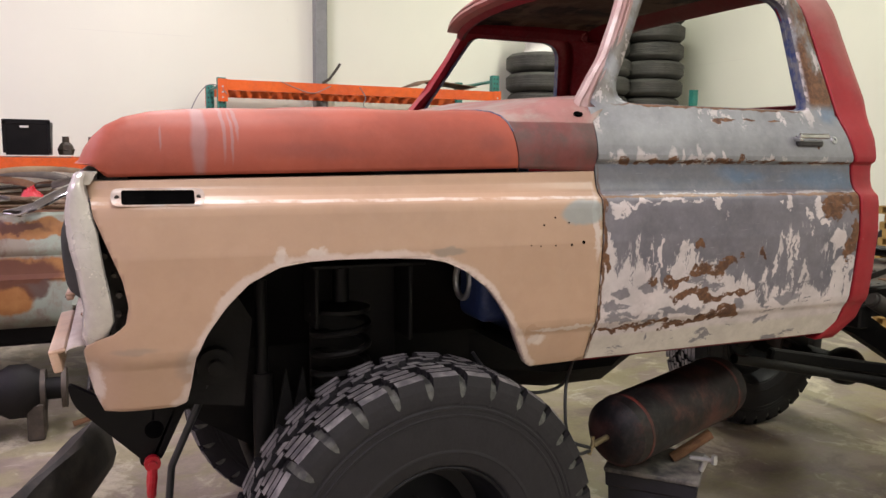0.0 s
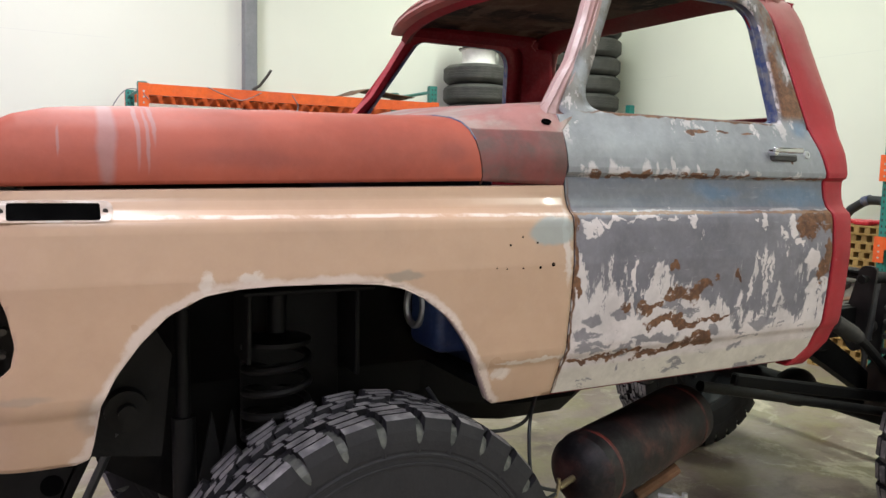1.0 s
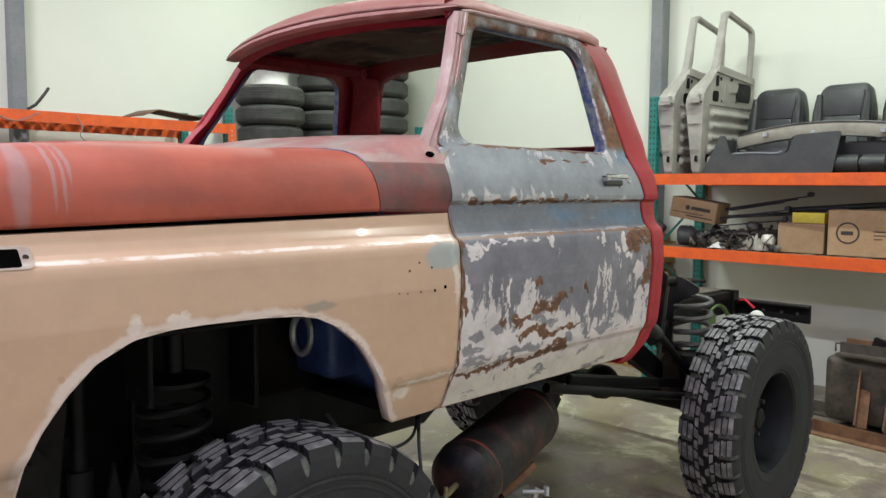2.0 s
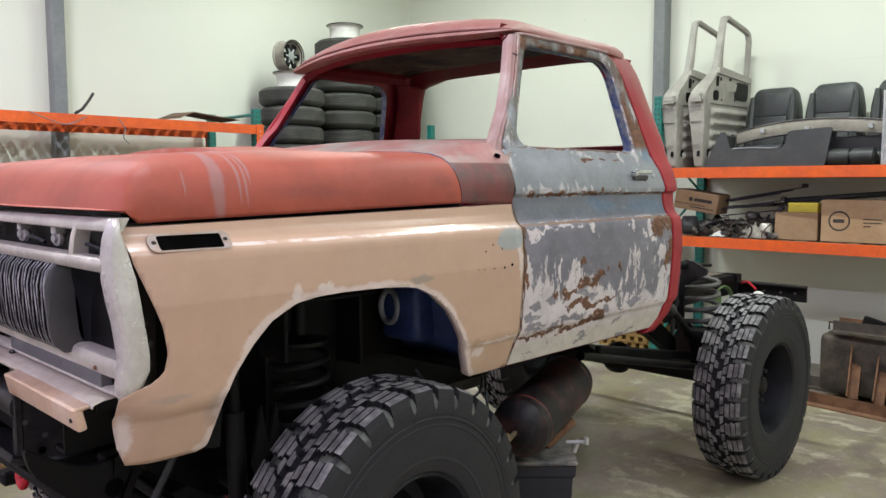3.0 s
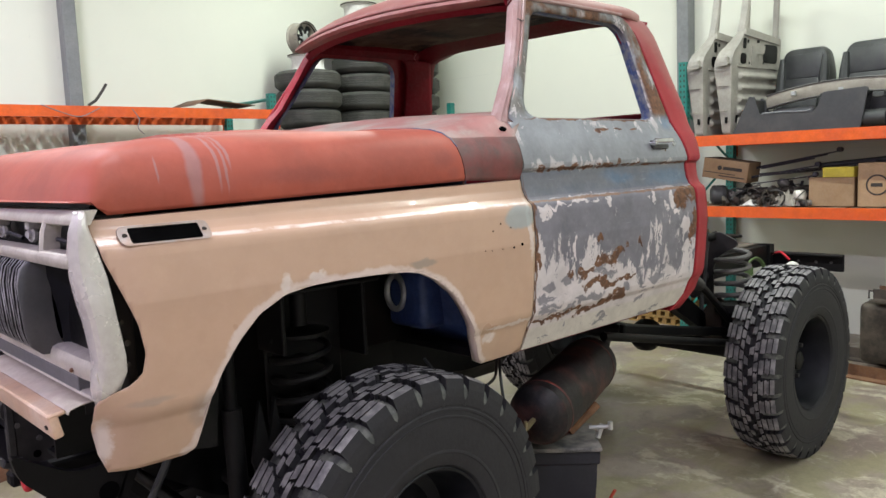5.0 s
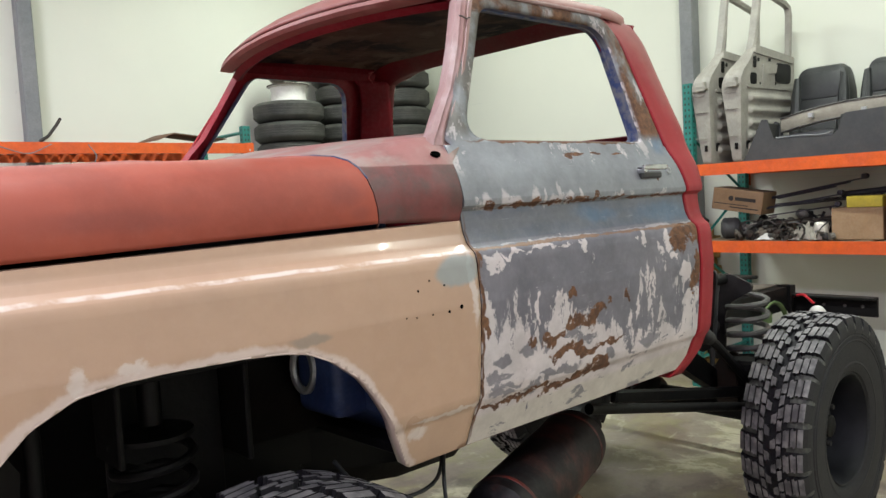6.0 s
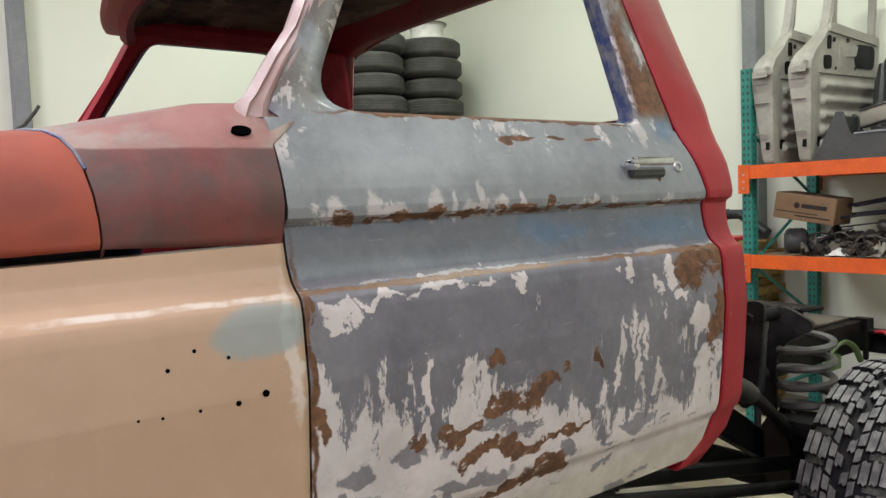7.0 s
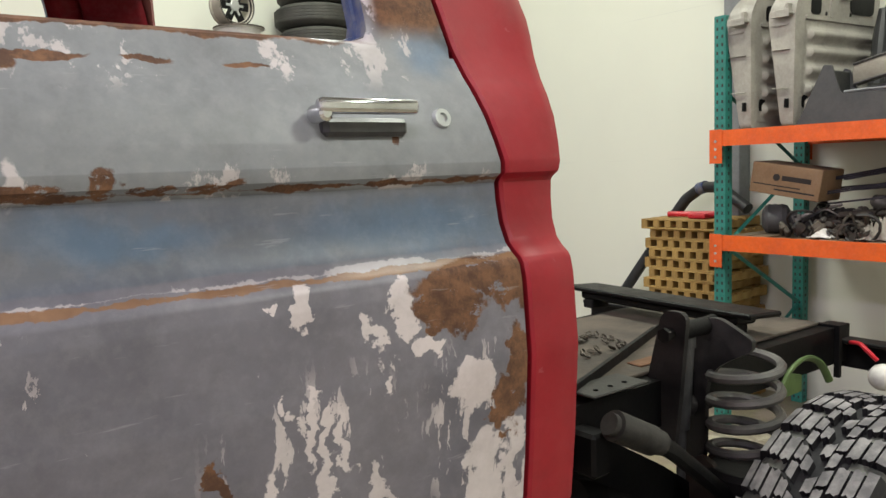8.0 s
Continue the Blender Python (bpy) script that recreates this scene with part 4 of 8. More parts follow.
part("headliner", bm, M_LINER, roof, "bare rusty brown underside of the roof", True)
bm = bmesh.new()
sheet(bm, [[(p[0] + dx, p[1], p[2] + dz * (1 - 0.75 * abs(v) ** 8)) for p, v in [(roof_point(0, v), v) for v in VS]] for dx, dz in ((0.001, -0.010), (-0.004, -0.024), (0.010, -0.036), (0.05, -0.042), (0.06, -0.03))])
part("visor_edge", bm, M_ROOF, roof, "rolled red lip over the windshield", True)
bm = bmesh.new()
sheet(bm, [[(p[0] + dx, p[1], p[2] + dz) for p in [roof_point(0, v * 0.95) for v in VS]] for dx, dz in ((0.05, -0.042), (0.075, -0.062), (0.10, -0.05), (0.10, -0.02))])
part("windshield_header", bm, M_REDSHADE, roof, "dark red header above the windshield opening", True)
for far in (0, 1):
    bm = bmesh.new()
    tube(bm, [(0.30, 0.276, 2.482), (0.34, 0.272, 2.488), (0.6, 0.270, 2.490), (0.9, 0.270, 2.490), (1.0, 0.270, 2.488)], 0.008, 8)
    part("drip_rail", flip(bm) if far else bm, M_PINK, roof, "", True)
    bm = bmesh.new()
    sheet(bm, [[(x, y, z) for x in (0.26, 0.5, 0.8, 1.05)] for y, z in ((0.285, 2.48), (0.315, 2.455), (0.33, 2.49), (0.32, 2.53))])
    part("side_rail", flip(bm) if far else bm, M_REDSHADE, roof, "", True)


# cab corners and back panel
def door_rear(z):
    return float(np.interp(z, [1.0, 1.20, 1.81, 1.835, 2.0, 2.37, 2.43, 2.465, 2.49, 2.51], [1.145, 1.160, 1.163, 1.160, 1.128, 1.080, 1.055, 1.015, 0.93, 0.90]))


def cab_rear(z):
    return float(np.interp(z, [1.0, 1.70, 1.80, 1.83, 1.95, 2.06, 2.2, 2.3, 2.4, 2.52], [1.281, 1.283, 1.297, 1.300, 1.318, 1.332, 1.305, 1.289, 1.275, 1.255]))


def rim_x(z):
    """Where the rear window's rim stands, forward of the outer skin."""
    return min(cab_rear(z) - 0.015, float(np.interp(z, [1.99, 2.15, 2.43, 2.5], [1.285, 1.250, 1.160, 1.14])))


ZL = sorted(set([round(z, 3) for z in np.linspace(1.115, 2.47, 48)] + PZ[3:25]))


def corner(trim=0.0):
    rows = []
    for z in ZL:
        s, a, b = side(z) - 0.004, door_rear(z) + 0.009, cab_rear(z)
        b -= trim * max(0.0, min(1.0, (z - 1.85) / 0.15))
        tuck = 0.07 * max(0.0, (1.20 - z) / 0.085)
        w = b - a
        s += 0.014 * max(0.0, (z - 2.40) / 0.07)
        ring = [(a, s + 0.05), (a, s + 0.004), (a + 0.005, s), (a + 0.35 * w, s), (a + 0.75 * w, s + 0.001), (a + 0.90 * w, s + 0.008), (a + 0.97 * w, s + 0.020), (b, s + 0.036), (b - 0.012, s + 0.050), (min(b - 0.014, rim_x(z)), s + 0.046)]
        rows.append([(x - tuck, y, z) for x, y in ring])
    for dz, k, dy in ((0.012, 0.10, 0.008), (0.022, 0.25, 0.024), (0.029, 0.45, 0.048)):      # rounded over at the top
        rows.append([(x - k * (x - a), y + dy, ZL[-1] + dz) for x, y, z in rows[len(ZL) - 1]])
    bm = bmesh.new()
    sheet(bm, rows)
    return bm


for far in (0, 1):
    bm = corner(0.065 if far else 0.0)
    part("cab_corner", flip(bm) if far else bm, M_CORNER, truck, "dull red cab corner behind the door", True, thick=0.004)
bm = bmesh.new()
ys = np.linspace(-1, 1, 15)
across = lambda z, k: YC + k * (YC - side(z) - 0.048)
sheet(bm, [[(cab_rear(z) - 0.012, across(z, k), z) for k in ys] for z in (1.115, 1.4, 1.7, 1.76, 1.83, 1.93, 1.975)] + [[(rim_x(z) + dx, across(z, k), z) for k in ys] for z, dx in ((2.030, 0.0), (2.050, -0.004), (2.045, -0.03), (1.98, -0.04))])
part("cab_back", bm, M_REDSHADE, truck, "dark red back panel below an open rear window", True, thick=0.006)
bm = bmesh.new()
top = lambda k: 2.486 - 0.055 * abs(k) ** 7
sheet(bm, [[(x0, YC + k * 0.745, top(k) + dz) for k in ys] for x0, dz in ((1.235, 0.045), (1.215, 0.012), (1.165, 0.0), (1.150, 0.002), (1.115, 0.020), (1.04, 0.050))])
part("rear_header", bm, M_REDSHADE, truck, "dark red header over the rear window", True)
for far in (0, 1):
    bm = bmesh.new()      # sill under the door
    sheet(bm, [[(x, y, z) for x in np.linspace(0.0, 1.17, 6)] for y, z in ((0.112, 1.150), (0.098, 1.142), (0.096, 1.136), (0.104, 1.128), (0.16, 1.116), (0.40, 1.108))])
    part("sill", flip(bm) if far else bm, M_REDSHADE, truck, "dark red sill below the door", True)
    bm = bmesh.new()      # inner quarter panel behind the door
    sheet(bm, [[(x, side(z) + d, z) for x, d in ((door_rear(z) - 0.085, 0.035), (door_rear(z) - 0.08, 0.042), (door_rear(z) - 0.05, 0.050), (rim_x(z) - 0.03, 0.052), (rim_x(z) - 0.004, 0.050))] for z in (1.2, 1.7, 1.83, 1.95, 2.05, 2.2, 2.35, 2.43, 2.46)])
    part("inner_quarter", flip(bm) if far else bm, M_REDSHADE, truck, "dark red inner quarter panel", True, thick=0.004)
bm = bmesh.new()
box(bm, -0.16, 1.30, 0.14, 1.90, 1.135, 1.165, 0.005)
part("cab_floor", bm, M_CHASSIS, truck, "black cab floor pan")
bm = bmesh.new()
sheet(bm, [[(x, y, z) for y in (0.12, 0.4, 0.7, 1.2, 1.5, 1.92)] for x, z in ((-0.06, 1.14), (-0.17, 1.25), (-0.20, 1.5), (-0.20, 1.80), (-0.15, 1.96))])
firewall = part("firewall", bm, M_NAVY, truck, "dark blue firewall with a steering column opening", True, thick=0.004)
bm = bmesh.new()
box(bm, -0.272, -0.10, 0.290, 0.500, 1.235, 1.46, 0.03, seg=3)
part("kick_box", bm, M_NAVY, firewall, "dusty dark blue pedal box", True)
bm = bmesh.new()
lp = [(-0.284 + 0.012 * math.cos(a), 0.430 - 0.036 * math.cos(a), 1.370 + 0.064 * math.sin(a)) for a in [2 * math.pi * k / 20 for k in range(20)]]
tube(bm, lp, 0.012, 8, loop=True)
part("column_ring", bm, M_STEEL, firewall, "pale oval steering column gasket", True)


# doors
def polar(outline, cx, cz, n):
    p = np.array(outline)
    ang = np.arctan2(p[:, 1] - cz, p[:, 0] - cx)
    rad = np.hypot(p[:, 1] - cz, p[:, 0] - cx)
    o = np.argsort(ang)
    ang, rad = ang[o], rad[o]
    ang, rad = np.concatenate((ang - 2 * np.pi, ang, ang + 2 * np.pi)), np.tile(rad, 3)
    return [(cx + r * math.cos(a), cz + r * math.sin(a)) for a in np.linspace(-np.pi, np.pi, n, endpoint=False) for r in [float(np.interp(a, ang, rad))]]


def dense(outline, k=80):
    out = []
    for i, p in enumerate(outline):
        q = outline[(i + 1) % len(outline)]
        out += [(p[0] + (q[0] - p[0]) * t / k, p[1] + (q[1] - p[1]) * t / k) for t in range(k)]
    return out


W_OUT = dense(rounded([(0.012, 1.985), (1.130, 1.985), (1.066, 2.486), (0.318, 2.486)], [0.002, 0.002, 0.12, 0.03]))
W_NEAR = dense(rounded([(0.098, 2.002), (0.996, 2.002), (1.000, 2.440), (0.352, 2.440)], [0.11, 0.03, 0.10, 0.045], 8))
W_FAR = dense(rounded([(0.098, 2.002), (0.962, 2.002), (0.880, 2.440), (0.352, 2.440)], [0.11, 0.03, 0.10, 0.045], 8))


def door_skin(opening):
    bm = bmesh.new()
    o, i = polar(W_OUT, 0.58, 2.2, 200), polar(opening, 0.58, 2.2, 200)
    o = [(x, 1.985 if abs(z - 1.985) < 0.003 else z) for x, z in o]
    belt = sorted(x for x, z in o if z == 1.985)
    xs = [0.010, 0.012] + [x for x in belt if 0.016 < x < 1.125] + [1.165]
    zs = sorted(set([round(z, 4) for z in np.linspace(1.142, 1.985, 56)] + PZ[3:21]))
    rows = [[(min(x, door_rear(z)), side(z), z) for x in xs] for z in zs]
    sheet(bm, rows)
    for edge_x, dx in ((0, 0.004), (-1, -0.004)):
        sheet(bm, [[r[edge_x] for r in rows], [(r[edge_x][0] + dx, r[edge_x][1] + 0.03, r[edge_x][2]) for r in rows]])
    sheet(bm, [rows[0], [(p[0], p[1] + 0.03, p[2] + 0.002) for p in rows[0]]])
    m1 = [(a[0] * 0.75 + b[0] * 0.25, a[1] * 0.75 + b[1] * 0.25) for a, b in zip(o, i)]
    m2 = [(a[0] * 0.30 + b[0] * 0.70, a[1] * 0.30 + b[1] * 0.70) for a, b in zip(o, i)]
    soft = lambda z: max(0.0, min(1.0, (z - 1.99) / 0.06))
    at = lambda ring, d: [(p[0], side(p[1]) + d * soft(p[1]), p[1]) for p in ring]
    sheet(bm, [at(o, 0.0), at(m1, -0.004), at(m2, -0.002), [(p[0], side(p[1]) + 0.006, p[1]) for p in i]], closed=True)
    outer = [p for p in o if p[1] > 1.9851]
    outer = sorted(outer, key=lambda p: math.atan2(p[0] - 0.58, p[1] - 2.2))
    sheet(bm, [at(outer, 0.0), at(outer, 0.02)])
    return bm


def door_channel(opening):
    bm = bmesh.new()
    i = polar(opening, 0.58, 2.2, 160)
    j = [(0.58 + (p[0] - 0.58) * 0.990, 2.2 + (p[1] - 2.2) * 0.985) for p in i]
    sheet(bm, [[(p[0], side(p[1]) + 0.006, p[1]) for p in i], [(p[0], side(p[1]) + 0.03, p[1]) for p in i], [(p[0], side(p[1]) + 0.032, p[1]) for p in j], [(p[0], side(p[1]) + 0.05, p[1]) for p in j]], closed=True)
    return bm


for far in (0, 1):
    opening = W_FAR if far else W_NEAR
    bm = door_skin(opening)
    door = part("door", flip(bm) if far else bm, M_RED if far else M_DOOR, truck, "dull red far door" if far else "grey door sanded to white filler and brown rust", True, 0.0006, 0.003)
    bm = door_channel(opening)
    part("window_channel", flip(bm) if far else bm, M_BLUE, door, "scratched blue glass channel", True)
    bm = bmesh.new()
    sheet(bm, [[(x, 0.16 + 0.0 * x, z) for x in (0.06, 0.4, 0.8, 1.10)] for z in (1.2, 1.6, 1.97)])
    part("inner_panel", flip(bm) if far else bm, M_REDSHADE, door, "dark red inner door panel", thick=0.01)
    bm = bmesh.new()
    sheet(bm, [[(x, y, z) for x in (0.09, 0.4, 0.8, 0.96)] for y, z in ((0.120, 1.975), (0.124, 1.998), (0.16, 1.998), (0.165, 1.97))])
    part("belt_rail", flip(bm) if far else bm, M_REDSHADE, door, "", True)
    if far:
        continue
    bm = bmesh.new()          # pull handle with its bezel
    box(bm, 0.858, 1.005, 0.006, 0.024, 1.895, 1.915, 0.007, seg=3)
    handle = part("handle", bm, M_CHROME, door, "bright chrome pull handle", True)
    bm = bmesh.new()
    lathe(bm, [(0.0001, 0.002), (0.006, 0.002), (0.010, -0.001), (0.011, -0.006), (0.012, -0.03)], Matrix.Translation((0.868, 0.010, 1.896)) @ pose(0, 0, 0, 90, 0, 0), 16)
    part("handle_hub", bm, M_CHROME, handle, "", True)
    bm = bmesh.new()
    box(bm, 0.875, 1.0, 0.028, 0.06, 1.868, 1.892, 0.006)
    part("handle_cup", bm, M_RECESS, handle, "dark finger recess")
    bm = bmesh.new()
    lathe(bm, [(0.0001, 0.002), (0.006, 0.002), (0.007, 0.006), (0.013, 0.006), (0.015, 0.0), (0.015, -0.01)], Matrix.Translation((1.068, side(1.893), 1.893)) @ pose(0, 0, 0, 75, 0, 0), 18)
    part("lock", bm, M_STEEL, door, "round dull lock cylinder", True)

# grille surround: rails swept across the nose, a rounded cap at each end
GX = -1.56


def face_x(z):
    """The surround's front in side view: fullest below its top, tucked in at its foot."""
    return float(np.interp(z, [1.31, 1.35, 1.43, 1.52, 1.60, 1.67, 1.73, 1.765, 1.785], [-1.512, -1.526, -1.520, -1.532, -1.550, -1.552, -1.543, -1.528, -1.508]))


def rail(bm, z0, z1, y0, y1, depth=0.045, soft=0.007, out=0.0, drop=0.0):
    """A rounded bar across the nose."""
    zm = (z0 + z1) / 2
    sec = [(depth, z0), (soft * 1.5, z0), (soft * 0.4, z0 + soft * 0.5), (0.0, z0 + soft * 1.4), (-0.002, zm), (0.0, z1 - soft * 1.4), (soft * 0.4, z1 - soft * 0.5), (soft * 1.5, z1), (depth, z1)]
    rows = []
    for y in np.linspace(y0, y1, 25):
        e = abs(y - YC) / YC
        rows.append([(face_x(z) + d - out + 0.010 * max(0.0, (e - 0.90) / 0.10) ** 2, y, z - drop * (y - y0) / (y1 - y0)) for d, z in sec])
    vs = sheet(bm, rows)
    bm.faces.new(vs[0])
    bm.faces.new(vs[-1])


def end_cap():
    zs = [1.316, 1.322, 1.335, 1.352, 1.39, 1.43, 1.475, 1.52, 1.57, 1.62, 1.67, 1.70, 1.725, 1.742, 1.754, 1.762, 1.768, 1.771]
    bk = [-1.507, -1.492, -1.476, -1.462, -1.447, -1.449, -1.456, -1.464, -1.471, -1.477, -1.489, -1.497, -1.504, -1.506, -1.505, -1.503, -1.500, -1.498]
    rows = []
    for z, b in zip(zs, bk):
        a = face_x(z)
        yi = float(np.interp(z, [1.32, 1.40, 1.44, 1.60, 1.64, 1.78], [0.072, 0.066, 0.062, 0.062, 0.064, 0.066]))
        yo = float(np.interp(z, [1.31, 1.35, 1.42, 1.55, 1.66, 1.73, 1.754, 1.765, 1.772], [0.046, 0.016, 0.004, -0.006, 0.004, 0.010, 0.020, 0.032, 0.050]))
        w = b - a
        dent = 0.003 * math.exp(-((z - 1.625) / 0.018) ** 2)
        rows.append([(a + 0.05, yi + 0.004, z), (a + 0.012, yi, z), (a + 0.003, yi - 0.006, z), (a, (yi + yo) / 2 + 0.006, z), (a + 0.006, yo + 0.012 + dent, z), (a + 0.22 * w, yo + 0.003 + dent, z), (a + 0.45 * w, yo + dent, z), (a + 0.75 * w, yo + 0.003, z), (b - 0.004, yo + 0.008, z), (b, yo + 0.016, z), (b - 0.003, yo + 0.030, z)])
    bm = bmesh.new()
    vs = sheet(bm, rows)
    bm.faces.new(vs[0])
    bm.faces.new(vs[-1])
    return bm


bm = bmesh.new()
rail(bm, 1.738, 1.772, 0.052, 2 * YC - 0.052)
rail(bm, 1.640, 1.676, 0.04, 2 * YC - 0.04, out=0.004)
rail(bm, 1.366, 1.424, 0.02, 2 * YC - 0.02, soft=0.012)
rail(bm, 1.318, 1.338, 0.05, 2 * YC - 0.05, depth=0.05)
for y in (0.236, 2 * YC - 0.256):
    rows = [[(face_x(z) + d, yy, z) for d, yy in ((0.045, y), (0.006, y), (0.0, y + 0.005), (0.0, y + 0.015), (0.006, y + 0.02), (0.045, y + 0.02))] for z in (1.660, 1.69, 1.72, 1.75)]
    sheet(bm, rows)
rows = [[(face_x(z) + d - 0.004, YC + w, z) for d, w in ((0.04, -0.026), (0.004, -0.024), (-0.002, -0.014), (0.006, 0.0), (-0.002, 0.014), (0.004, 0.024), (0.04, 0.026))] for z in np.linspace(1.40, 1.66, 8)]
sheet(bm, rows)
grille = part("grille_surround", bm, M_ALLOY, truck, "scuffed silver grille surround", True)
for far in (0, 1):
    bm = end_cap()
    part("end_cap", flip(bm) if far else bm, M_CAP, grille, "curved polished silver end cap", True)
bm = bmesh.new()
box(bm, GX + 0.085, GX + 0.10, 0.10, 1.94, 1.33, 1.80)
part("core_support", bm, M_BLACK, grille, "black sheet behind the grille")
bm = bmesh.new()
box(bm, -1.47, -1.40, 0.085, 0.12, 1.33, 1.76, 0.004)
support = part("support_wing", bm, M_INK, grille, "dark bracket between surround and fender")
for k in range(7):
    bm = bmesh.new()
    z = 1.40 + 0.052 * k
    x = nose_x(z) - 0.018
    rod(bm, (x, 0.045, z), (x, 0.085, z), 0.006 + 0.002 * (k % 2), 8)
    part("clip", bm, M_SCRAP, support, "small dusty clip in the gap", True)
for k, y in enumerate((0.45, 0.735, 1.02, 1.305, 1.59)):
    bm = bmesh.new()
    lathe(bm, [(0.0, 0.012), (0.010, 0.012), (0.012, 0.004), (0.021, 0.002), (0.023, -0.006), (0.016, -0.02)], Matrix.Translation((GX + 0.052, y, 1.703)) @ pose(0, 0, 0, 0, -90, 0) @ pose(0, 0, 0, 12, 0, 0), 14)
    box(bm, GX + 0.04, GX + 0.075, y - 0.014, y + 0.014, 1.715, 1.74, 0.004)
    part("lamp_socket", bm, M_CLIP, grille, "pale dusty socket behind the upper slot", True)
for y in (0.19, 0.60, 1.16):
    bm = bmesh.new()
    tube(bm, smooth_path([(GX + 0.07, y, 1.685), (GX + 0.05, y + 0.05, 1.70), (GX + 0.055, y + 0.10, 1.685), (GX + 0.07, y + 0.15, 1.71)], 4), 0.006, 6)
    part("wiring", bm, M_HOSE, grille, "dark wiring behind the slot", True)


def insert_x(z):
    """The inserts' front: upright, rounded off at head and foot."""
    return float(np.interp(z, [1.40, 1.412, 1.43, 1.46, 1.52, 1.58, 1.62, 1.636, 1.646], [-1.535, -1.553, -1.564, -1.571, -1.576, -1.578, -1.570, -1.560, -1.545]))


for a, b in ((0.335, 0.992), (1.048, 1.705)):
    bm = bmesh.new()
    sheet(bm, [[(insert_x(1.40 + 0.246 * q) + 0.012, y, 1.40 + 0.246 * q) for y in (a, b)] for q in [k / 12 for k in range(13)]])
    ins = part("grille_insert", bm, M_BLACK, grille, "black grille insert with scuffed upright slats", True)
    n = 24
    w = (b - 0.02 - a - 0.02) / n
    meshes = []
    for v in range(3):
        bm = bmesh.new()
        for k in range(13):
            q = k / 12
            z = 1.404 + 0.238 * q
            tilt = 0.0045 * math.sin(2.2 * q * math.pi + 1.7 * v)
            ring = [bm.verts.new((insert_x(z) + x, y + tilt, z)) for y, x in ((-w * 0.40, 0.015), (-w * 0.25, 0.002), (0.0, 0.0), (w * 0.25, 0.002), (w * 0.40, 0.015))]
            if k:
                for j in range(4):
                    bm.faces.new((last[j], last[j + 1], ring[j + 1], ring[j])).material_index = 1 if j in (1, 2) else 0
            last = ring
        meshes.append(mesh_of("slat", bm, [M_BLACK, M_SLAT], True))
    for k in range(n):
        part("slat", meshes[(k * 5 + 1) % 3], None, ins, pose_m=pose(0, a + 0.02 + w * (k + 0.5), 0))
    for s, t in ((a, a + 0.018), (b - 0.018, b)):
        bm = bmesh.new()
        rows = [[(insert_x(1.40 + 0.246 * q) + x, y, 1.40 + 0.246 * q) for x, y in ((0.07, s), (0.003, s), (-0.004, s + 0.004), (-0.004, t - 0.004), (0.003, t), (0.05, t))] for q in [k / 12 for k in range(13)]]
        sheet(bm, rows)
        part("insert_edge", bm, M_DARKGREY, ins, "scuffed dark end of the insert", True)
for y0, y1 in ((0.03, 0.336), (2 * YC - 0.336, 2 * YC - 0.03)):
    bm = bmesh.new()
    sheet(bm, [[(face_x(z) + 0.035 + 0.045 * math.sin(math.pi * (y - y0) / (y1 - y0)) ** 0.5, y, z) for y in np.linspace(y0, y1, 14)] for z in (1.40, 1.47, 1.53, 1.60, 1.65)])
    part("headlamp_pocket", bm, M_POCKET, grille, "empty black headlamp pocket", True)
bm = bmesh.new()
box(bm, -1.520, -1.49, 0.150, 0.86, 1.334, 1.370, 0.002)
box(bm, -1.520, -1.49, 1.12, 1.90, 1.334, 1.370, 0.002)
part("lower_strip", bm, M_STRIP, grille, "grey strip set into the surround")
bm = bmesh.new()
sheet(bm, [[(x, y, z) for y in np.linspace(0.09, 2 * YC - 0.09, 8)] for x, z in ((-1.500, 1.322), (-1.540, 1.318), (-1.562, 1.312), (-1.568, 1.306), (-1.568, 1.300))])
part("lower_flange", bm, M_FLANGE, grille, "cream sheet flange below the strip", True, thick=0.003)
for y, z in ((0.17, 1.385), (0.62, 1.40), (1.5, 1.39)):
    bm = bmesh.new()
    bmesh.ops.create_uvsphere(bm, u_segments=10, v_segments=6, radius=0.006, matrix=Matrix.Translation((face_x(z) - 0.002, y, z)))
    part("rivet_stub", bm, M_RUST, grille, "small rusty stub", True)
# beige apron pieces under the grille
for y0, y1, z0, z1, tilt in ((0.10, 0.63, 1.246, 1.302, 0), (0.84, 1.50, 1.298, 1.320, -1), (1.60, 1.94, 1.250, 1.304, 0)):
    bm = bmesh.new()
    m = pose(-1.592, (y0 + y1) / 2, (z0 + z1) / 2, tilt, -12, 0)
    box(bm, -0.012, 0.012, -(y1 - y0) / 2, (y1 - y0) / 2, -(z1 - z0) / 2, (z1 - z0) / 2, 0.006, m, 2)
    box(bm, -0.012, 0.030, -(y1 - y0) / 2, (y1 - y0) / 2, (z1 - z0) / 2 - 0.006, (z1 - z0) / 2 + 0.006, 0.004, m)
    ap = part("apron", bm, M_APRON, truck, "beige strip of the front apron", True)
    bm = bmesh.new()
    rod(bm, m @ Vector((-0.016, -(y1 - y0) / 2 + 0.03, 0)), m @ Vector((0, -(y1 - y0) / 2 + 0.03, 0)), 0.006, 8)
    part("apron_bolt", bm, M_INK, ap)

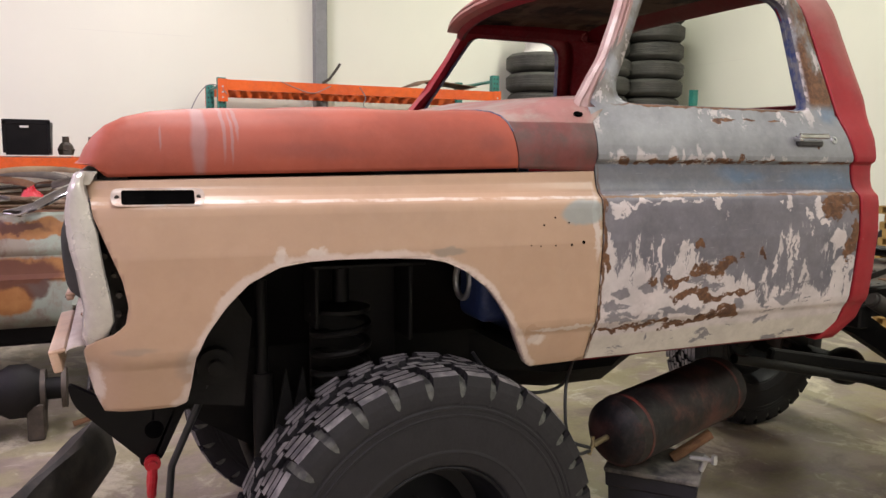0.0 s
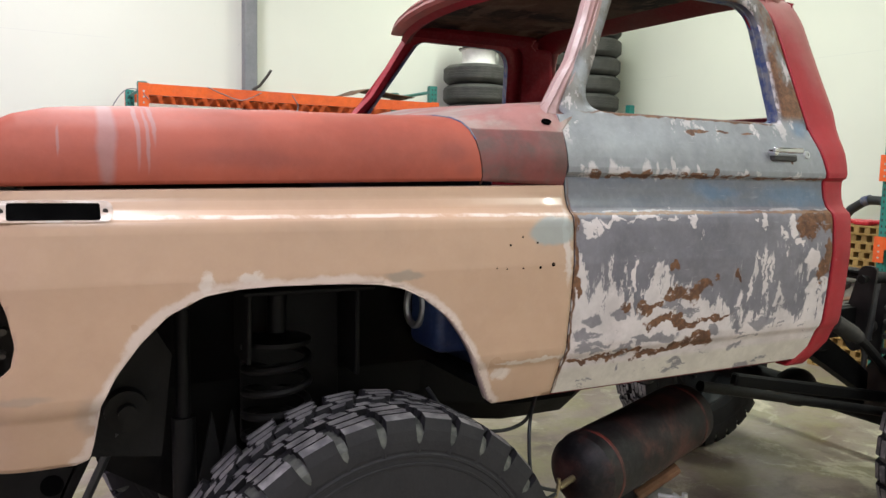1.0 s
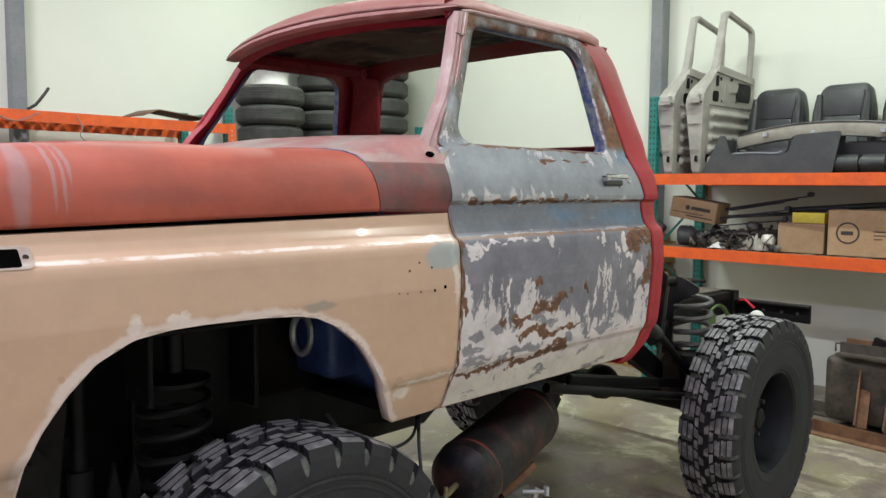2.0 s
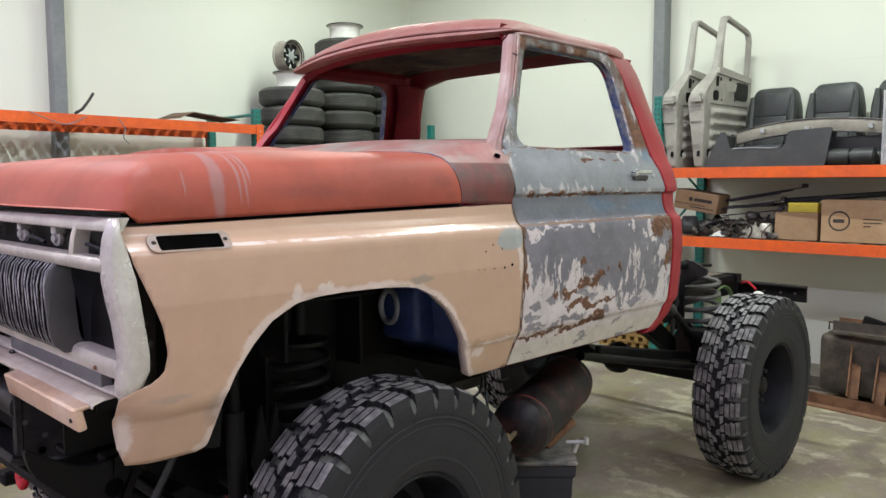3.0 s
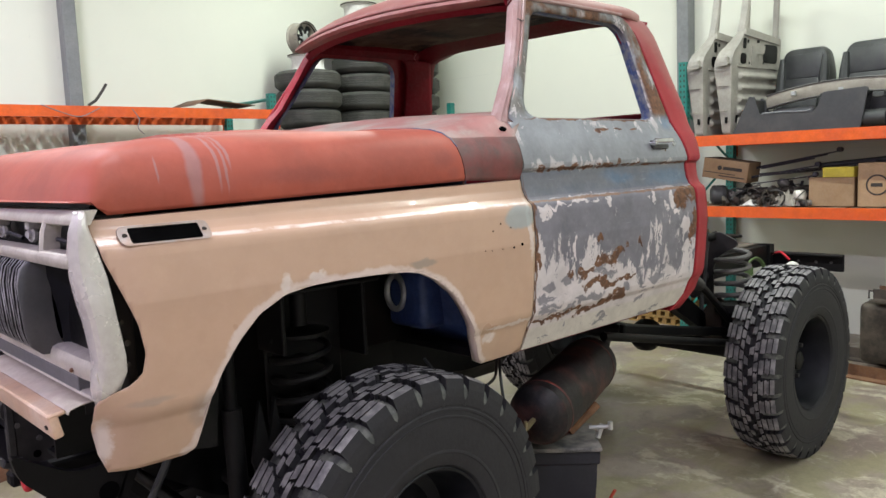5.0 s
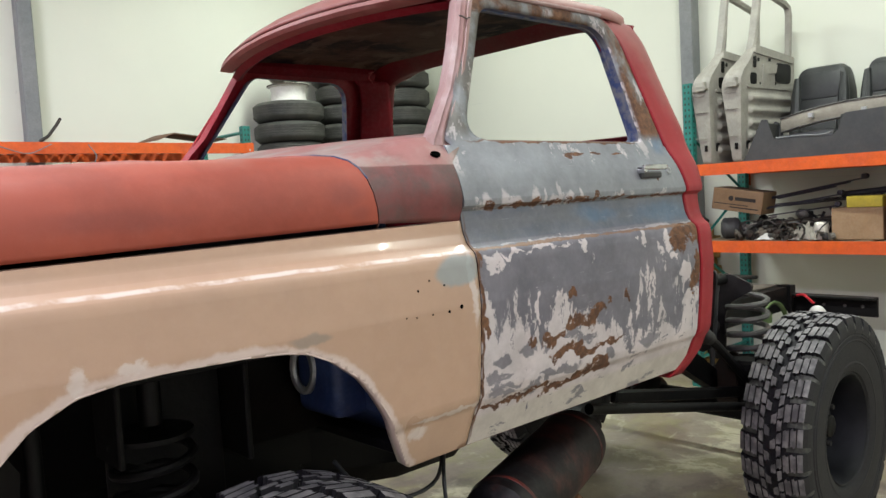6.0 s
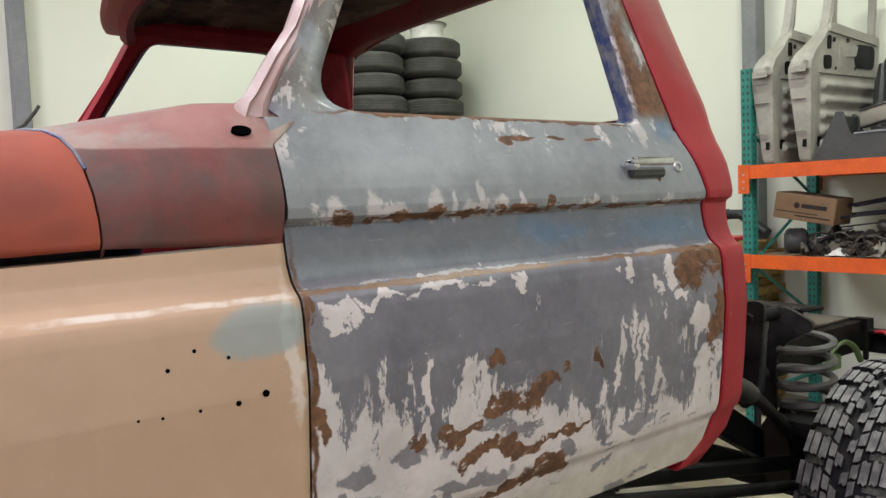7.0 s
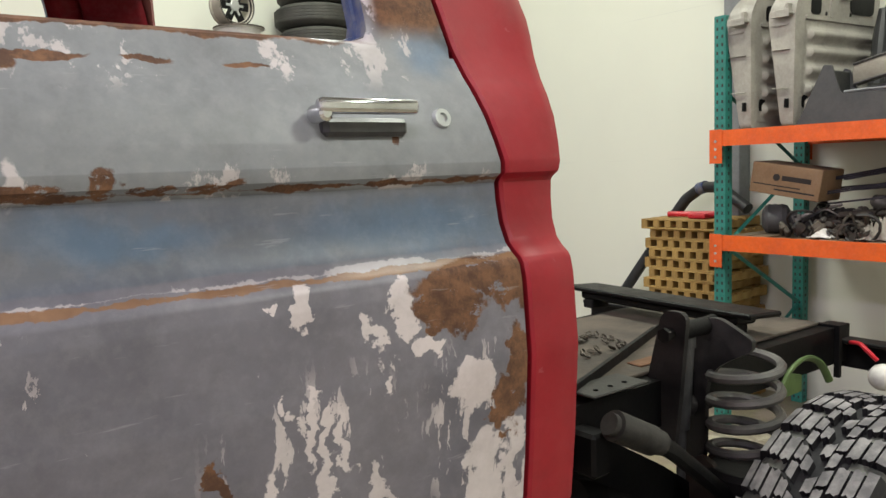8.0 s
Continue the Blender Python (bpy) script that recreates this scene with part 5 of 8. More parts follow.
# front frame: rails, mount plates, winch cradle, tow points
for y in (0.60, 1.36):
    bm = bmesh.new()
    prism(bm, [(0, 1.03), (0.08, 1.03), (0.08, 1.042), (0.012, 1.042), (0.012, 1.158), (0.08, 1.158), (0.08, 1.17), (0, 1.17)] if y < 1 else [(0.08, 1.0), (0, 1.0), (0, 1.012), (0.068, 1.012), (0.068, 1.158), (0, 1.158), (0, 1.17), (0.08, 1.17)], -1.46, 3.42, "x", Matrix.Translation((0, y, 0)))
    part("frame_rail", bm, M_BLACK, truck, "black channel frame rail")
for y in (0.84, 1.38):
    bm = bmesh.new()
    box(bm, -1.53, -1.505, y - 0.014, y + 0.014, 0.95, 1.33, 0.004)
    prism(bm, rounded([(-1.53, 0.955), (-1.36, 0.955), (-1.20, 1.05), (-1.18, 1.25), (-1.53, 1.27)], [0.01, 0.03, 0.04, 0.02, 0.01], 3), y - 0.007, y + 0.007, "y")
    plate = part("mount_plate", bm, M_DUST, truck, "worn black bumper mount plate with bolt holes")
    for k in range(5):
        bm = bmesh.new()
        rod(bm, (-1.50 + 0.06 * (k % 2), y - 0.014, 0.98 + 0.055 * k), (-1.50 + 0.06 * (k % 2), y + 0.014, 0.98 + 0.055 * k), 0.009, 8)
        part("bolt", bm, M_SPRING, plate)
    for hx, hz, hr in ((-1.33, 1.10, 0.050), (-1.45, 0.985, 0.012), (-1.40, 0.985, 0.012), (-1.46, 1.20, 0.014)):
        bm = bmesh.new()
        rod(bm, (hx, y - 0.0085, hz), (hx, y + 0.0085, hz), hr, 18)
        part("plate_hole", bm, M_VOID, plate, "dark hole through the plate")
bm = bmesh.new()
box(bm, -1.54, -1.46, 1.50, 1.66, 0.97, 1.27, 0.02, seg=2)
part("mount_block", bm, M_DUST, truck, "scuffed black mount block", True)
bm = bmesh.new()
rod(bm, (-1.49, 0.84, 1.14), (-1.49, 1.50, 1.14), 0.05, 20)
part("cross_tube", bm, M_DUST, truck, "black cross tube", True)
bm = bmesh.new()
m = pose(-1.52, 1.12, 0.97, 0, 24, 0)
box(bm, -0.035, 0.12, -0.31, 0.29, -0.012, 0.012, 0.004, m)
part("winch_plate", bm, M_DUST, truck, "dusty black winch plate")
bm = bmesh.new()
box(bm, -1.47, -1.36, 0.88, 1.34, 1.0, 1.06, 0.01)
box(bm, -1.47, -1.36, 1.02, 1.08, 1.0, 1.24, 0.01)
part("winch_cradle", bm, M_BLACK, truck)
for y in (0.54, 1.36):
    bm = bmesh.new()
    out = rounded([(-1.60, 1.10), (-1.58, 1.02), (-1.38, 0.81), (-1.33, 0.80), (-1.22, 1.03), (-1.20, 1.16), (-1.29, 1.02), (-1.42, 0.985)], [0.03, 0.03, 0.03, 0.03, 0.03, 0.02, 0.06, 0.08], 4)
    prism(bm, out, y - 0.014, y + 0.014, "y")
    gusset = part("tow_gusset", bm, M_BLACK, truck, "black tow gusset plate")
    bm = bmesh.new()
    rod(bm, (-1.345, y - 0.0155, 0.915), (-1.345, y + 0.0155, 0.915), 0.030, 18)
    part("gusset_hole", bm, M_VOID, gusset, "dark lightening hole")
    bm = bmesh.new()
    tube(bm, [(-1.355, y - 0.035, 0.80), (-1.355, y - 0.042, 0.76), (-1.36, y - 0.038, 0.72), (-1.36, y - 0.02, 0.695), (-1.36, y + 0.0, 0.688), (-1.36, y + 0.02, 0.695), (-1.36, y + 0.038, 0.72), (-1.355, y + 0.042, 0.76), (-1.355, y + 0.035, 0.80)], 0.015, 10)
    rod(bm, (-1.355, y - 0.06, 0.81), (-1.355, y + 0.06, 0.81), 0.014, 10)
    for s in (-0.036, 0.036):
        rod(bm, (-1.355, y + s - 0.012, 0.81), (-1.355, y + s + 0.012, 0.81), 0.026, 12)
    part("shackle", bm, M_SHACKLE, gusset, "bright red tow shackle", True)
bm = bmesh.new()
rod(bm, (-1.37, 0.56, 0.80), (-1.43, 1.36, 0.83), 0.022, 12)
part("tow_bar", bm, M_BLACK, truck, "", True)
bm = bmesh.new()
tube(bm, [(-1.19, 0.36, 1.10), (-1.24, 0.38, 0.98), (-1.30, 0.43, 0.82), (-1.31, 0.45, 0.70)], 0.012, 8)
part("brake_line", bm, M_HOSE, truck, "hanging black hose", True)
# inner fenders and things inside the wheel arch, in blacks deepened for its shade
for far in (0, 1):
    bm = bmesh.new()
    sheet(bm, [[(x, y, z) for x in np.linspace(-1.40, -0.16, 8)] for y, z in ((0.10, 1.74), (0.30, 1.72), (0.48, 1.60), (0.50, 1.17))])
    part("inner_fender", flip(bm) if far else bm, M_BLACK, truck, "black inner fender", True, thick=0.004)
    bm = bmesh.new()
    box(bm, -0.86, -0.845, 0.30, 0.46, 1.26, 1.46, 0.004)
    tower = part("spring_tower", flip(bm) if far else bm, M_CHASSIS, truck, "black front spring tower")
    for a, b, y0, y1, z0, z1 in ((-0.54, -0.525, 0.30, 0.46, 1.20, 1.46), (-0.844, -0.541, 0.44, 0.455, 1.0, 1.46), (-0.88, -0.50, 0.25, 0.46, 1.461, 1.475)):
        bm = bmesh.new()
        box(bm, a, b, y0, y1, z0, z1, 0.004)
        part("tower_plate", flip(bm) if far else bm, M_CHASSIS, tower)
    bm = spring(-0.76, 0.36, 0.80, 1.30, 0.092, 7.5, 0.012)
    part("coil_spring", flip(bm) if far else bm, M_CHASSIS, truck, "black front coil spring", True)
    bm = bmesh.new()
    lathe(bm, [(0.0, 0.0), (0.098, 0.0), (0.098, 0.012), (0.05, 0.02), (0.028, 0.03), (0.028, 0.14), (0.0, 0.14)], Matrix.Translation((-0.76, 0.36, 1.308)), 24)
    part("spring_cup", flip(bm) if far else bm, M_BLACK, truck, "black cup over the coil spring", True)
    bm = bmesh.new()
    rod(bm, (-1.02, 0.34, 0.72), (-1.02, 0.36, 1.12), 0.032, 14)
    rod(bm, (-1.02, 0.36, 1.12), (-1.02, 0.37, 1.42), 0.020, 12)
    rod(bm, (-1.02, 0.34, 0.70), (-1.02, 0.30, 0.70), 0.03, 12)
    part("shock_absorber", flip(bm) if far else bm, M_BLACK, truck, "", True)
    bm = bmesh.new()
    rod(bm, (-1.17, 0.35, 1.17), (-1.17, 0.30, 1.17), 0.055, 16)
    rod(bm, (-1.17, 0.30, 1.17), (-1.17, 0.27, 1.17), 0.024, 12)
    prism(bm, [(-1.28, 1.05), (-1.08, 1.02), (-1.05, 1.30), (-1.12, 1.42), (-1.25, 1.26)], 0.35, 0.375, "y")
    part("steering_bracket", flip(bm) if far else bm, M_CHASSIS, truck, "", True)
    bm = bmesh.new()
    prism(bm, [(-0.99, 0.95), (-0.955, 1.14), (-0.93, 1.0), (-0.90, 1.14), (-0.875, 0.95), (-0.90, 0.86), (-0.96, 0.86)], 0.30, 0.316, "y")
    part("fork_bracket", flip(bm) if far else bm, M_CHASSIS, truck)
    bm = bmesh.new()
    box(bm, -1.35, -0.62, 0.325, 0.40, 0.60, 0.66, 0.01, pose(0, 0, 0))
    part("radius_arm", flip(bm) if far else bm, M_CHASSIS, truck)
for far in (0, 1):
    bm = bmesh.new()
    prism(bm, rounded([(-1.25, 1.03), (-1.22, 0.92), (-0.95, 0.74), (-0.45, 0.74), (-0.22, 0.90), (-0.20, 1.03)], [0.02, 0.03, 0.05, 0.05, 0.03, 0.02], 3), 0.60, 0.615, "y")
    part("frame_drop", flip(bm) if far else bm, M_BLACK, truck, "black frame drop bracket")
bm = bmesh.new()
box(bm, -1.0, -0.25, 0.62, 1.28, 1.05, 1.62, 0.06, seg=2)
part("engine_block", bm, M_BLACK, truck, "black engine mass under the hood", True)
# unseen bulk, added to keep light off the floor under the cab
bm = bmesh.new()
rows = [[(x, 0.95 + sy * w, z) for sy, z in ((-1, 1.12), (-1, zb + 0.08), (-0.8, zb), (0.8, zb), (1, zb + 0.08), (1, 1.12))] for x, w, zb in ((-0.30, 0.30, 0.96), (-0.15, 0.36, 0.91), (0.20, 0.38, 0.86), (0.48, 0.38, 0.86), (0.70, 0.26, 0.92), (1.40, 0.18, 0.97))]
sheet(bm, rows)
part("gearbox", bm, M_BLACK, truck, "unseen black gearbox bulk added to block light", True)

# axles
for x in (-0.567, 2.55):
    bm = bmesh.new()
    rod(bm, (x, 0.25, 0.588), (x, 1.79, 0.588), 0.065, 18)
    ax = part("axle", bm, M_CHASSIS, truck, "black axle tube", True)
    bm = bmesh.new()
    lathe(bm, [(0.001, -0.12), (0.06, -0.11), (0.10, -0.06), (0.115, 0.0), (0.10, 0.06), (0.06, 0.11), (0.001, 0.12)], Matrix.Translation((x, 1.12, 0.59)) @ pose(0, 0, 0, 0, 90, 0), 20)
    part("differential", bm, M_DIFF if x < 0 else M_CHASSIS, ax, "rusty red differential housing" if x < 0 else "", True)
bm = bmesh.new()
rod(bm, (-0.98, 0.30, 0.62), (-0.98, 1.55, 0.66), 0.026, 12)
part("steering_link", bm, M_BLACK, truck, "long black steering link", True)
bm = bmesh.new()
rod(bm, (-0.93, 0.35, 0.80), (-0.90, 1.50, 0.86), 0.03, 12)
part("track_bar", bm, M_CHASSIS, truck, "", True)


# wheels
def wheel_meshes():
    R, W = 0.588, 0.345
    bm = bmesh.new()
    h = W / 2
    prof = [(0.284, -h * 0.80), (0.297, -h * 0.93), (0.322, -h * 1.0), (0.338, -h * 1.02), (0.340, -h * 1.035), (0.348, -h * 1.035), (0.350, -h * 1.028), (0.37, -h * 1.04), (0.42, -h * 1.05), (0.452, -h * 1.045), (0.454, -h * 1.06), (0.460, -h * 1.06), (0.462, -h * 1.042), (0.475, -h * 1.04), (0.477, -h * 1.06), (0.484, -h * 1.06), (0.487, -h * 1.035), (0.525, -h * 0.99), (0.553, -h * 0.90), (0.566, -h * 0.6), (0.569, 0.0)]
    prof = prof + [(r, -z) for r, z in prof[-2::-1]]
    lathe(bm, prof, None, 96)
    t_mesh = mesh_of("tyre", bm, M_RUBBER, True)
    tyre = bm = bmesh.new()
    rng = random.Random(17)
    n = 31
    for k in range(n):
        for s in (1, -1):
            a0 = 2 * math.pi * (k + (0.5 if s < 0 else 0)) / n
            st = 2 * math.pi / n

            def lug(spec, mat_i, whole=False):
                """Rows of (half-width of angle, centre shift, radius, across)."""
                rows = []
                if len(spec) == 2:
                    (h0, s0, r0, z0), (h1, s1, r1, z1) = spec
                    wave = rng.uniform(0.03, 0.08)
                    spec = [(h0 * rng.uniform(0.9, 1.04), s0, r0, z0), (h0, s0 + wave, r0, z0 * 0.66 + z1 * 0.34), (h1, s1 - wave, r1, z0 * 0.34 + z1 * 0.66), (h1 * rng.uniform(0.9, 1.04), s1, r1, z1)]
                    flat = True
                else:
                    flat = False
                for hw, sh, r, z in spec:
                    rows.append([(r, a0 + st * (sh - hw), z), (r, a0 + st * (sh + hw), z)])
                top = [[tyre.verts.new((r * math.cos(a), r * math.sin(a), s * z)) for r, a, z in row] for row in rows]
                low = [[tyre.verts.new(((r - 0.030) * math.cos(a), (r - 0.030) * math.sin(a), s * (z - (0.016 if i == 0 else 0.0)))) for r, a, z in row] for i, row in enumerate(rows)]
                fs = []
                for i in range(len(rows) - 1):
                    fs.append((tyre.faces.new((top[i][0], top[i][1], top[i + 1][1], top[i + 1][0])), mat_i if i > 3 or flat or whole else 0))
                    fs.append((tyre.faces.new((top[i][0], top[i + 1][0], low[i + 1][0], low[i][0])), 0))
                    fs.append((tyre.faces.new((top[i][1], low[i][1], low[i + 1][1], top[i + 1][1])), 0))
                fs.append((tyre.faces.new((top[0][0], low[0][0], low[0][1], top[0][1])), 0))
                fs.append((tyre.faces.new((top[-1][0], top[-1][1], low[-1][1], low[-1][0])), 0))
                for f, mi in fs:
                    f.material_index = mi
            # shoulder lug running down the side wall, then the blocks across the tread
            lug([(0.50, 0.0, 0.497, h * 1.045), (0.495, 0.0, 0.512, h * 1.047), (0.43, 0.0, 0.522, h * 1.045), (0.385, 0.0, 0.548, h * 1.025), (0.365, 0.0, 0.579, h * 0.965), (0.355, 0.02, 0.588, h * 0.82)], 1)
            lug([(0.345, 0.03, 0.5885, h * 0.785), (0.345, 0.08, 0.5900, h * 0.62)], 1)
            lug([(0.34, 0.09, 0.5900, h * 0.575), (0.34, 0.15, 0.5910, h * 0.395)], 1)
            # small interlocking blocks along the middle
            lug([(0.21, 0.10, 0.5910, h * 0.355), (0.19, 0.20, 0.5915, h * 0.20)], 1)
            lug([(0.19, 0.60, 0.5905, h * 0.340), (0.21, 0.70, 0.5915, h * 0.20)], 1)
            lug([(0.20, 0.36, 0.5915, h * 0.175), (0.16, 0.46, 0.5915, h * 0.015)], 1)
            # scooped ramp at the shoulder, between one lug and the next
            lug([(0.05, 0.50, 0.512, h * 1.046), (0.10, 0.50, 0.520, h * 1.04), (0.125, 0.50, 0.540, h * 1.0), (0.13, 0.505, 0.558, h * 0.90), (0.125, 0.52, 0.568, h * 0.68), (0.12, 0.54, 0.571, h * 0.46)], 2, True)
    b_mesh = mesh_of("tread", bm, [M_RUBBER, M_LUG, M_SCOOP])
    bm = bmesh.new()
    lathe(bm, [(0.296, 0.146), (0.286, 0.156), (0.278, 0.150), (0.268, 0.12), (0.258, 0.08), (0.252, 0.0), (0.245, -0.05), (0.20, -0.06), (0.15, -0.02), (0.12, 0.01), (0.06, 0.012), (0.0, 0.012)], None, 48)
    lathe(bm, [(0.296, -0.146), (0.286, -0.156), (0.27, -0.13), (0.255, -0.07), (0.245, -0.05)], None, 48)
    r_mesh = mesh_of("wheel", bm, M_RIMBLACK, True)
    bm = bmesh.new()
    lathe(bm, [(0.0, 0.07), (0.045, 0.07), (0.058, 0.062), (0.062, 0.02), (0.08, 0.012), (0.08, 0.0)], None, 24)
    h_mesh = mesh_of("hub", bm, M_BLACK, True)
    bm = bmesh.new()
    rod(bm, (0, 0, -0.01), (0, 0, 0.03), 0.014, 6)
    n_mesh = mesh_of("wheel_nut", bm, M_BUSH)
    return t_mesh, b_mesh, r_mesh, h_mesh, n_mesh


tyre_mesh, block_mesh, rim_mesh, hub_mesh, nut_mesh = wheel_meshes()
for x, y, far, spin, k, wide, steer in ((-0.567, 0.115, 0, 7, 1.0, 0.86, 3.4), (2.55, 0.122, 0, 31, 0.975, 0.88, 0), (-0.567, 2 * YC - 0.115, 1, 52, 1.0, 0.86, 3.4), (2.55, 2 * YC - 0.122, 1, 80, 0.975, 0.88, 0)):
    w = part("wheel", rim_mesh, None, truck, "deep black steel wheel with a chunky mud tyre", pose_m=pose(x, y, 0.588 * k, -90 if far else 90, 0, steer) @ pose(0, 0, 0, 0, 0, spin) @ Matrix.Diagonal((k, k, wide, 1)))
    part("tyre", tyre_mesh, None, w, "dusty black mud-terrain tyre with block tread")
    tagged(part("tread", block_mesh, None, w, "worn grey-black tread blocks"), kind="stuff")
    part("hub", hub_mesh, None, w)
    for k in range(8):
        a = 2 * math.pi * k / 8
        part("wheel_nut", nut_mesh, None, w, pose_m=Matrix.Translation((0.135 * math.cos(a), 0.135 * math.sin(a), 0.0)))

# rear chassis: deck, plate, spring hangers, arms
bm = bmesh.new()
box(bm, 1.33, 3.30, 0.66, 1.38, 1.172, 1.184, 0.003)
part("deck_plate", bm, M_RUSTPLATE, truck, "dusty rust-brown deck plate over the rails")
bm = bmesh.new()
m = pose(2.95, 1.14, 1.258, 0, 3, -5)
box(bm, -0.09, 0.09, -0.50, 0.46, 0.0, 0.020, 0.006, m)
box(bm, -0.06, 0.06, -0.42, 0.40, -0.035, 0.0, 0.01, m)
slab_plate = part("hitch_plate", bm, M_BLACK, truck, "thick black plate lying across the frame")
for s in (-0.36, 0.36):
    bm = bmesh.new()
    box(bm, -0.05, 0.05, s - 0.03, s + 0.03, -0.075, -0.035, 0.005, m)
    part("plate_foot", bm, M_CHASSIS, slab_plate)
bm = bmesh.new()
prism(bm, [(0.58, 0.98), (0.60, 0.98), (0.60, 1.16), (1.30, 1.16), (1.30, 0.98), (1.32, 0.98), (1.32, 1.18), (0.58, 1.18)], 3.30, 3.32, "x")
box(bm, 3.40, 3.42, 0.12, 1.92, 1.0, 1.12, 0.004)
box(bm, 3.34, 3.42, 0.12, 1.92, 1.105, 1.12, 0.003)
rear_beam = part("rear_crossmember", bm, M_CHASSIS, truck, "long black rear crossmember with bolt holes")
for y in (0.2, 0.3, 0.42):
    bm = bmesh.new()
    rod(bm, (3.395, y, 1.06), (3.425, y, 1.06), 0.01, 8)
    part("bolt", bm, M_SPRING, rear_beam)
bm = bmesh.new()
tube(bm, smooth_path([(3.39, 0.60, 1.10), (3.28, 0.50, 1.13), (3.24, 0.46, 1.125), (3.25, 0.42, 1.085)], 4), 0.008, 8)
wire = part("brake_wire", bm, M_SHACKLE, truck, "thin red brake line", True)
bm = bmesh.new()
bmesh.ops.create_uvsphere(bm, u_segments=14, v_segments=10, radius=0.048, matrix=Matrix.Translation((3.26, 0.405, 1.025)))
part("line_cap", bm, M_WHITE, wire, "round white cap", True)
bm = bmesh.new()
tube(bm, smooth_path([(2.85, 0.555, 1.03), (2.90, 0.55, 1.09), (3.0, 0.55, 1.115), (3.10, 0.55, 1.08), (3.17, 0.55, 1.0)], 4), 0.014, 8, flat=0.6)
prism(bm, [(2.84, 1.0), (2.98, 1.0), (2.98, 1.06), (2.90, 1.08)], 0.552, 0.562, "y")
part("valve_bracket", bm, M_GREEN, truck, "small green bracket on the frame", True)
bm = bmesh.new()
prism(bm, [(-0.022, 0.0), (0.022, 0.0), (0.022, 0.006), (-0.016, 0.006), (-0.016, 0.03), (-0.022, 0.03)], -0.40, 0.55, "x", pose(2.28, 0.80, 1.186, 0, 0, 23))
part("angle_iron", bm, M_CHASSIS, truck, "black angle iron lying askew on the deck")
bm = bmesh.new()
random.seed(5)
for k in range(46):
    px, py = 2.22 + 0.30 * random.random(), 0.88 + 0.24 * random.random()
    lathe(bm, [(0.012, -0.004), (0.016, 0.0), (0.012, 0.004), (0.008, 0.0)], Matrix.Translation((px, py, 1.195)) @ pose(0, 0, 0, random.uniform(0, 70), random.uniform(0, 40), 0), 8, True)
part("chain_heap", bm, M_SCRAP, truck, "loose dark chain on the deck", True)
for x0, z0 in ((2.30, 1.1885),):
    bm = bmesh.new()
    box(bm, x0, x0 + 0.24, 0.70, 0.76, 1.184, 1.190, 0.003, pose(0, 0, 0, 0, 0, 0))
    part("loose_strap", bm, M_RUST, truck, "flat rusty strap on the deck")
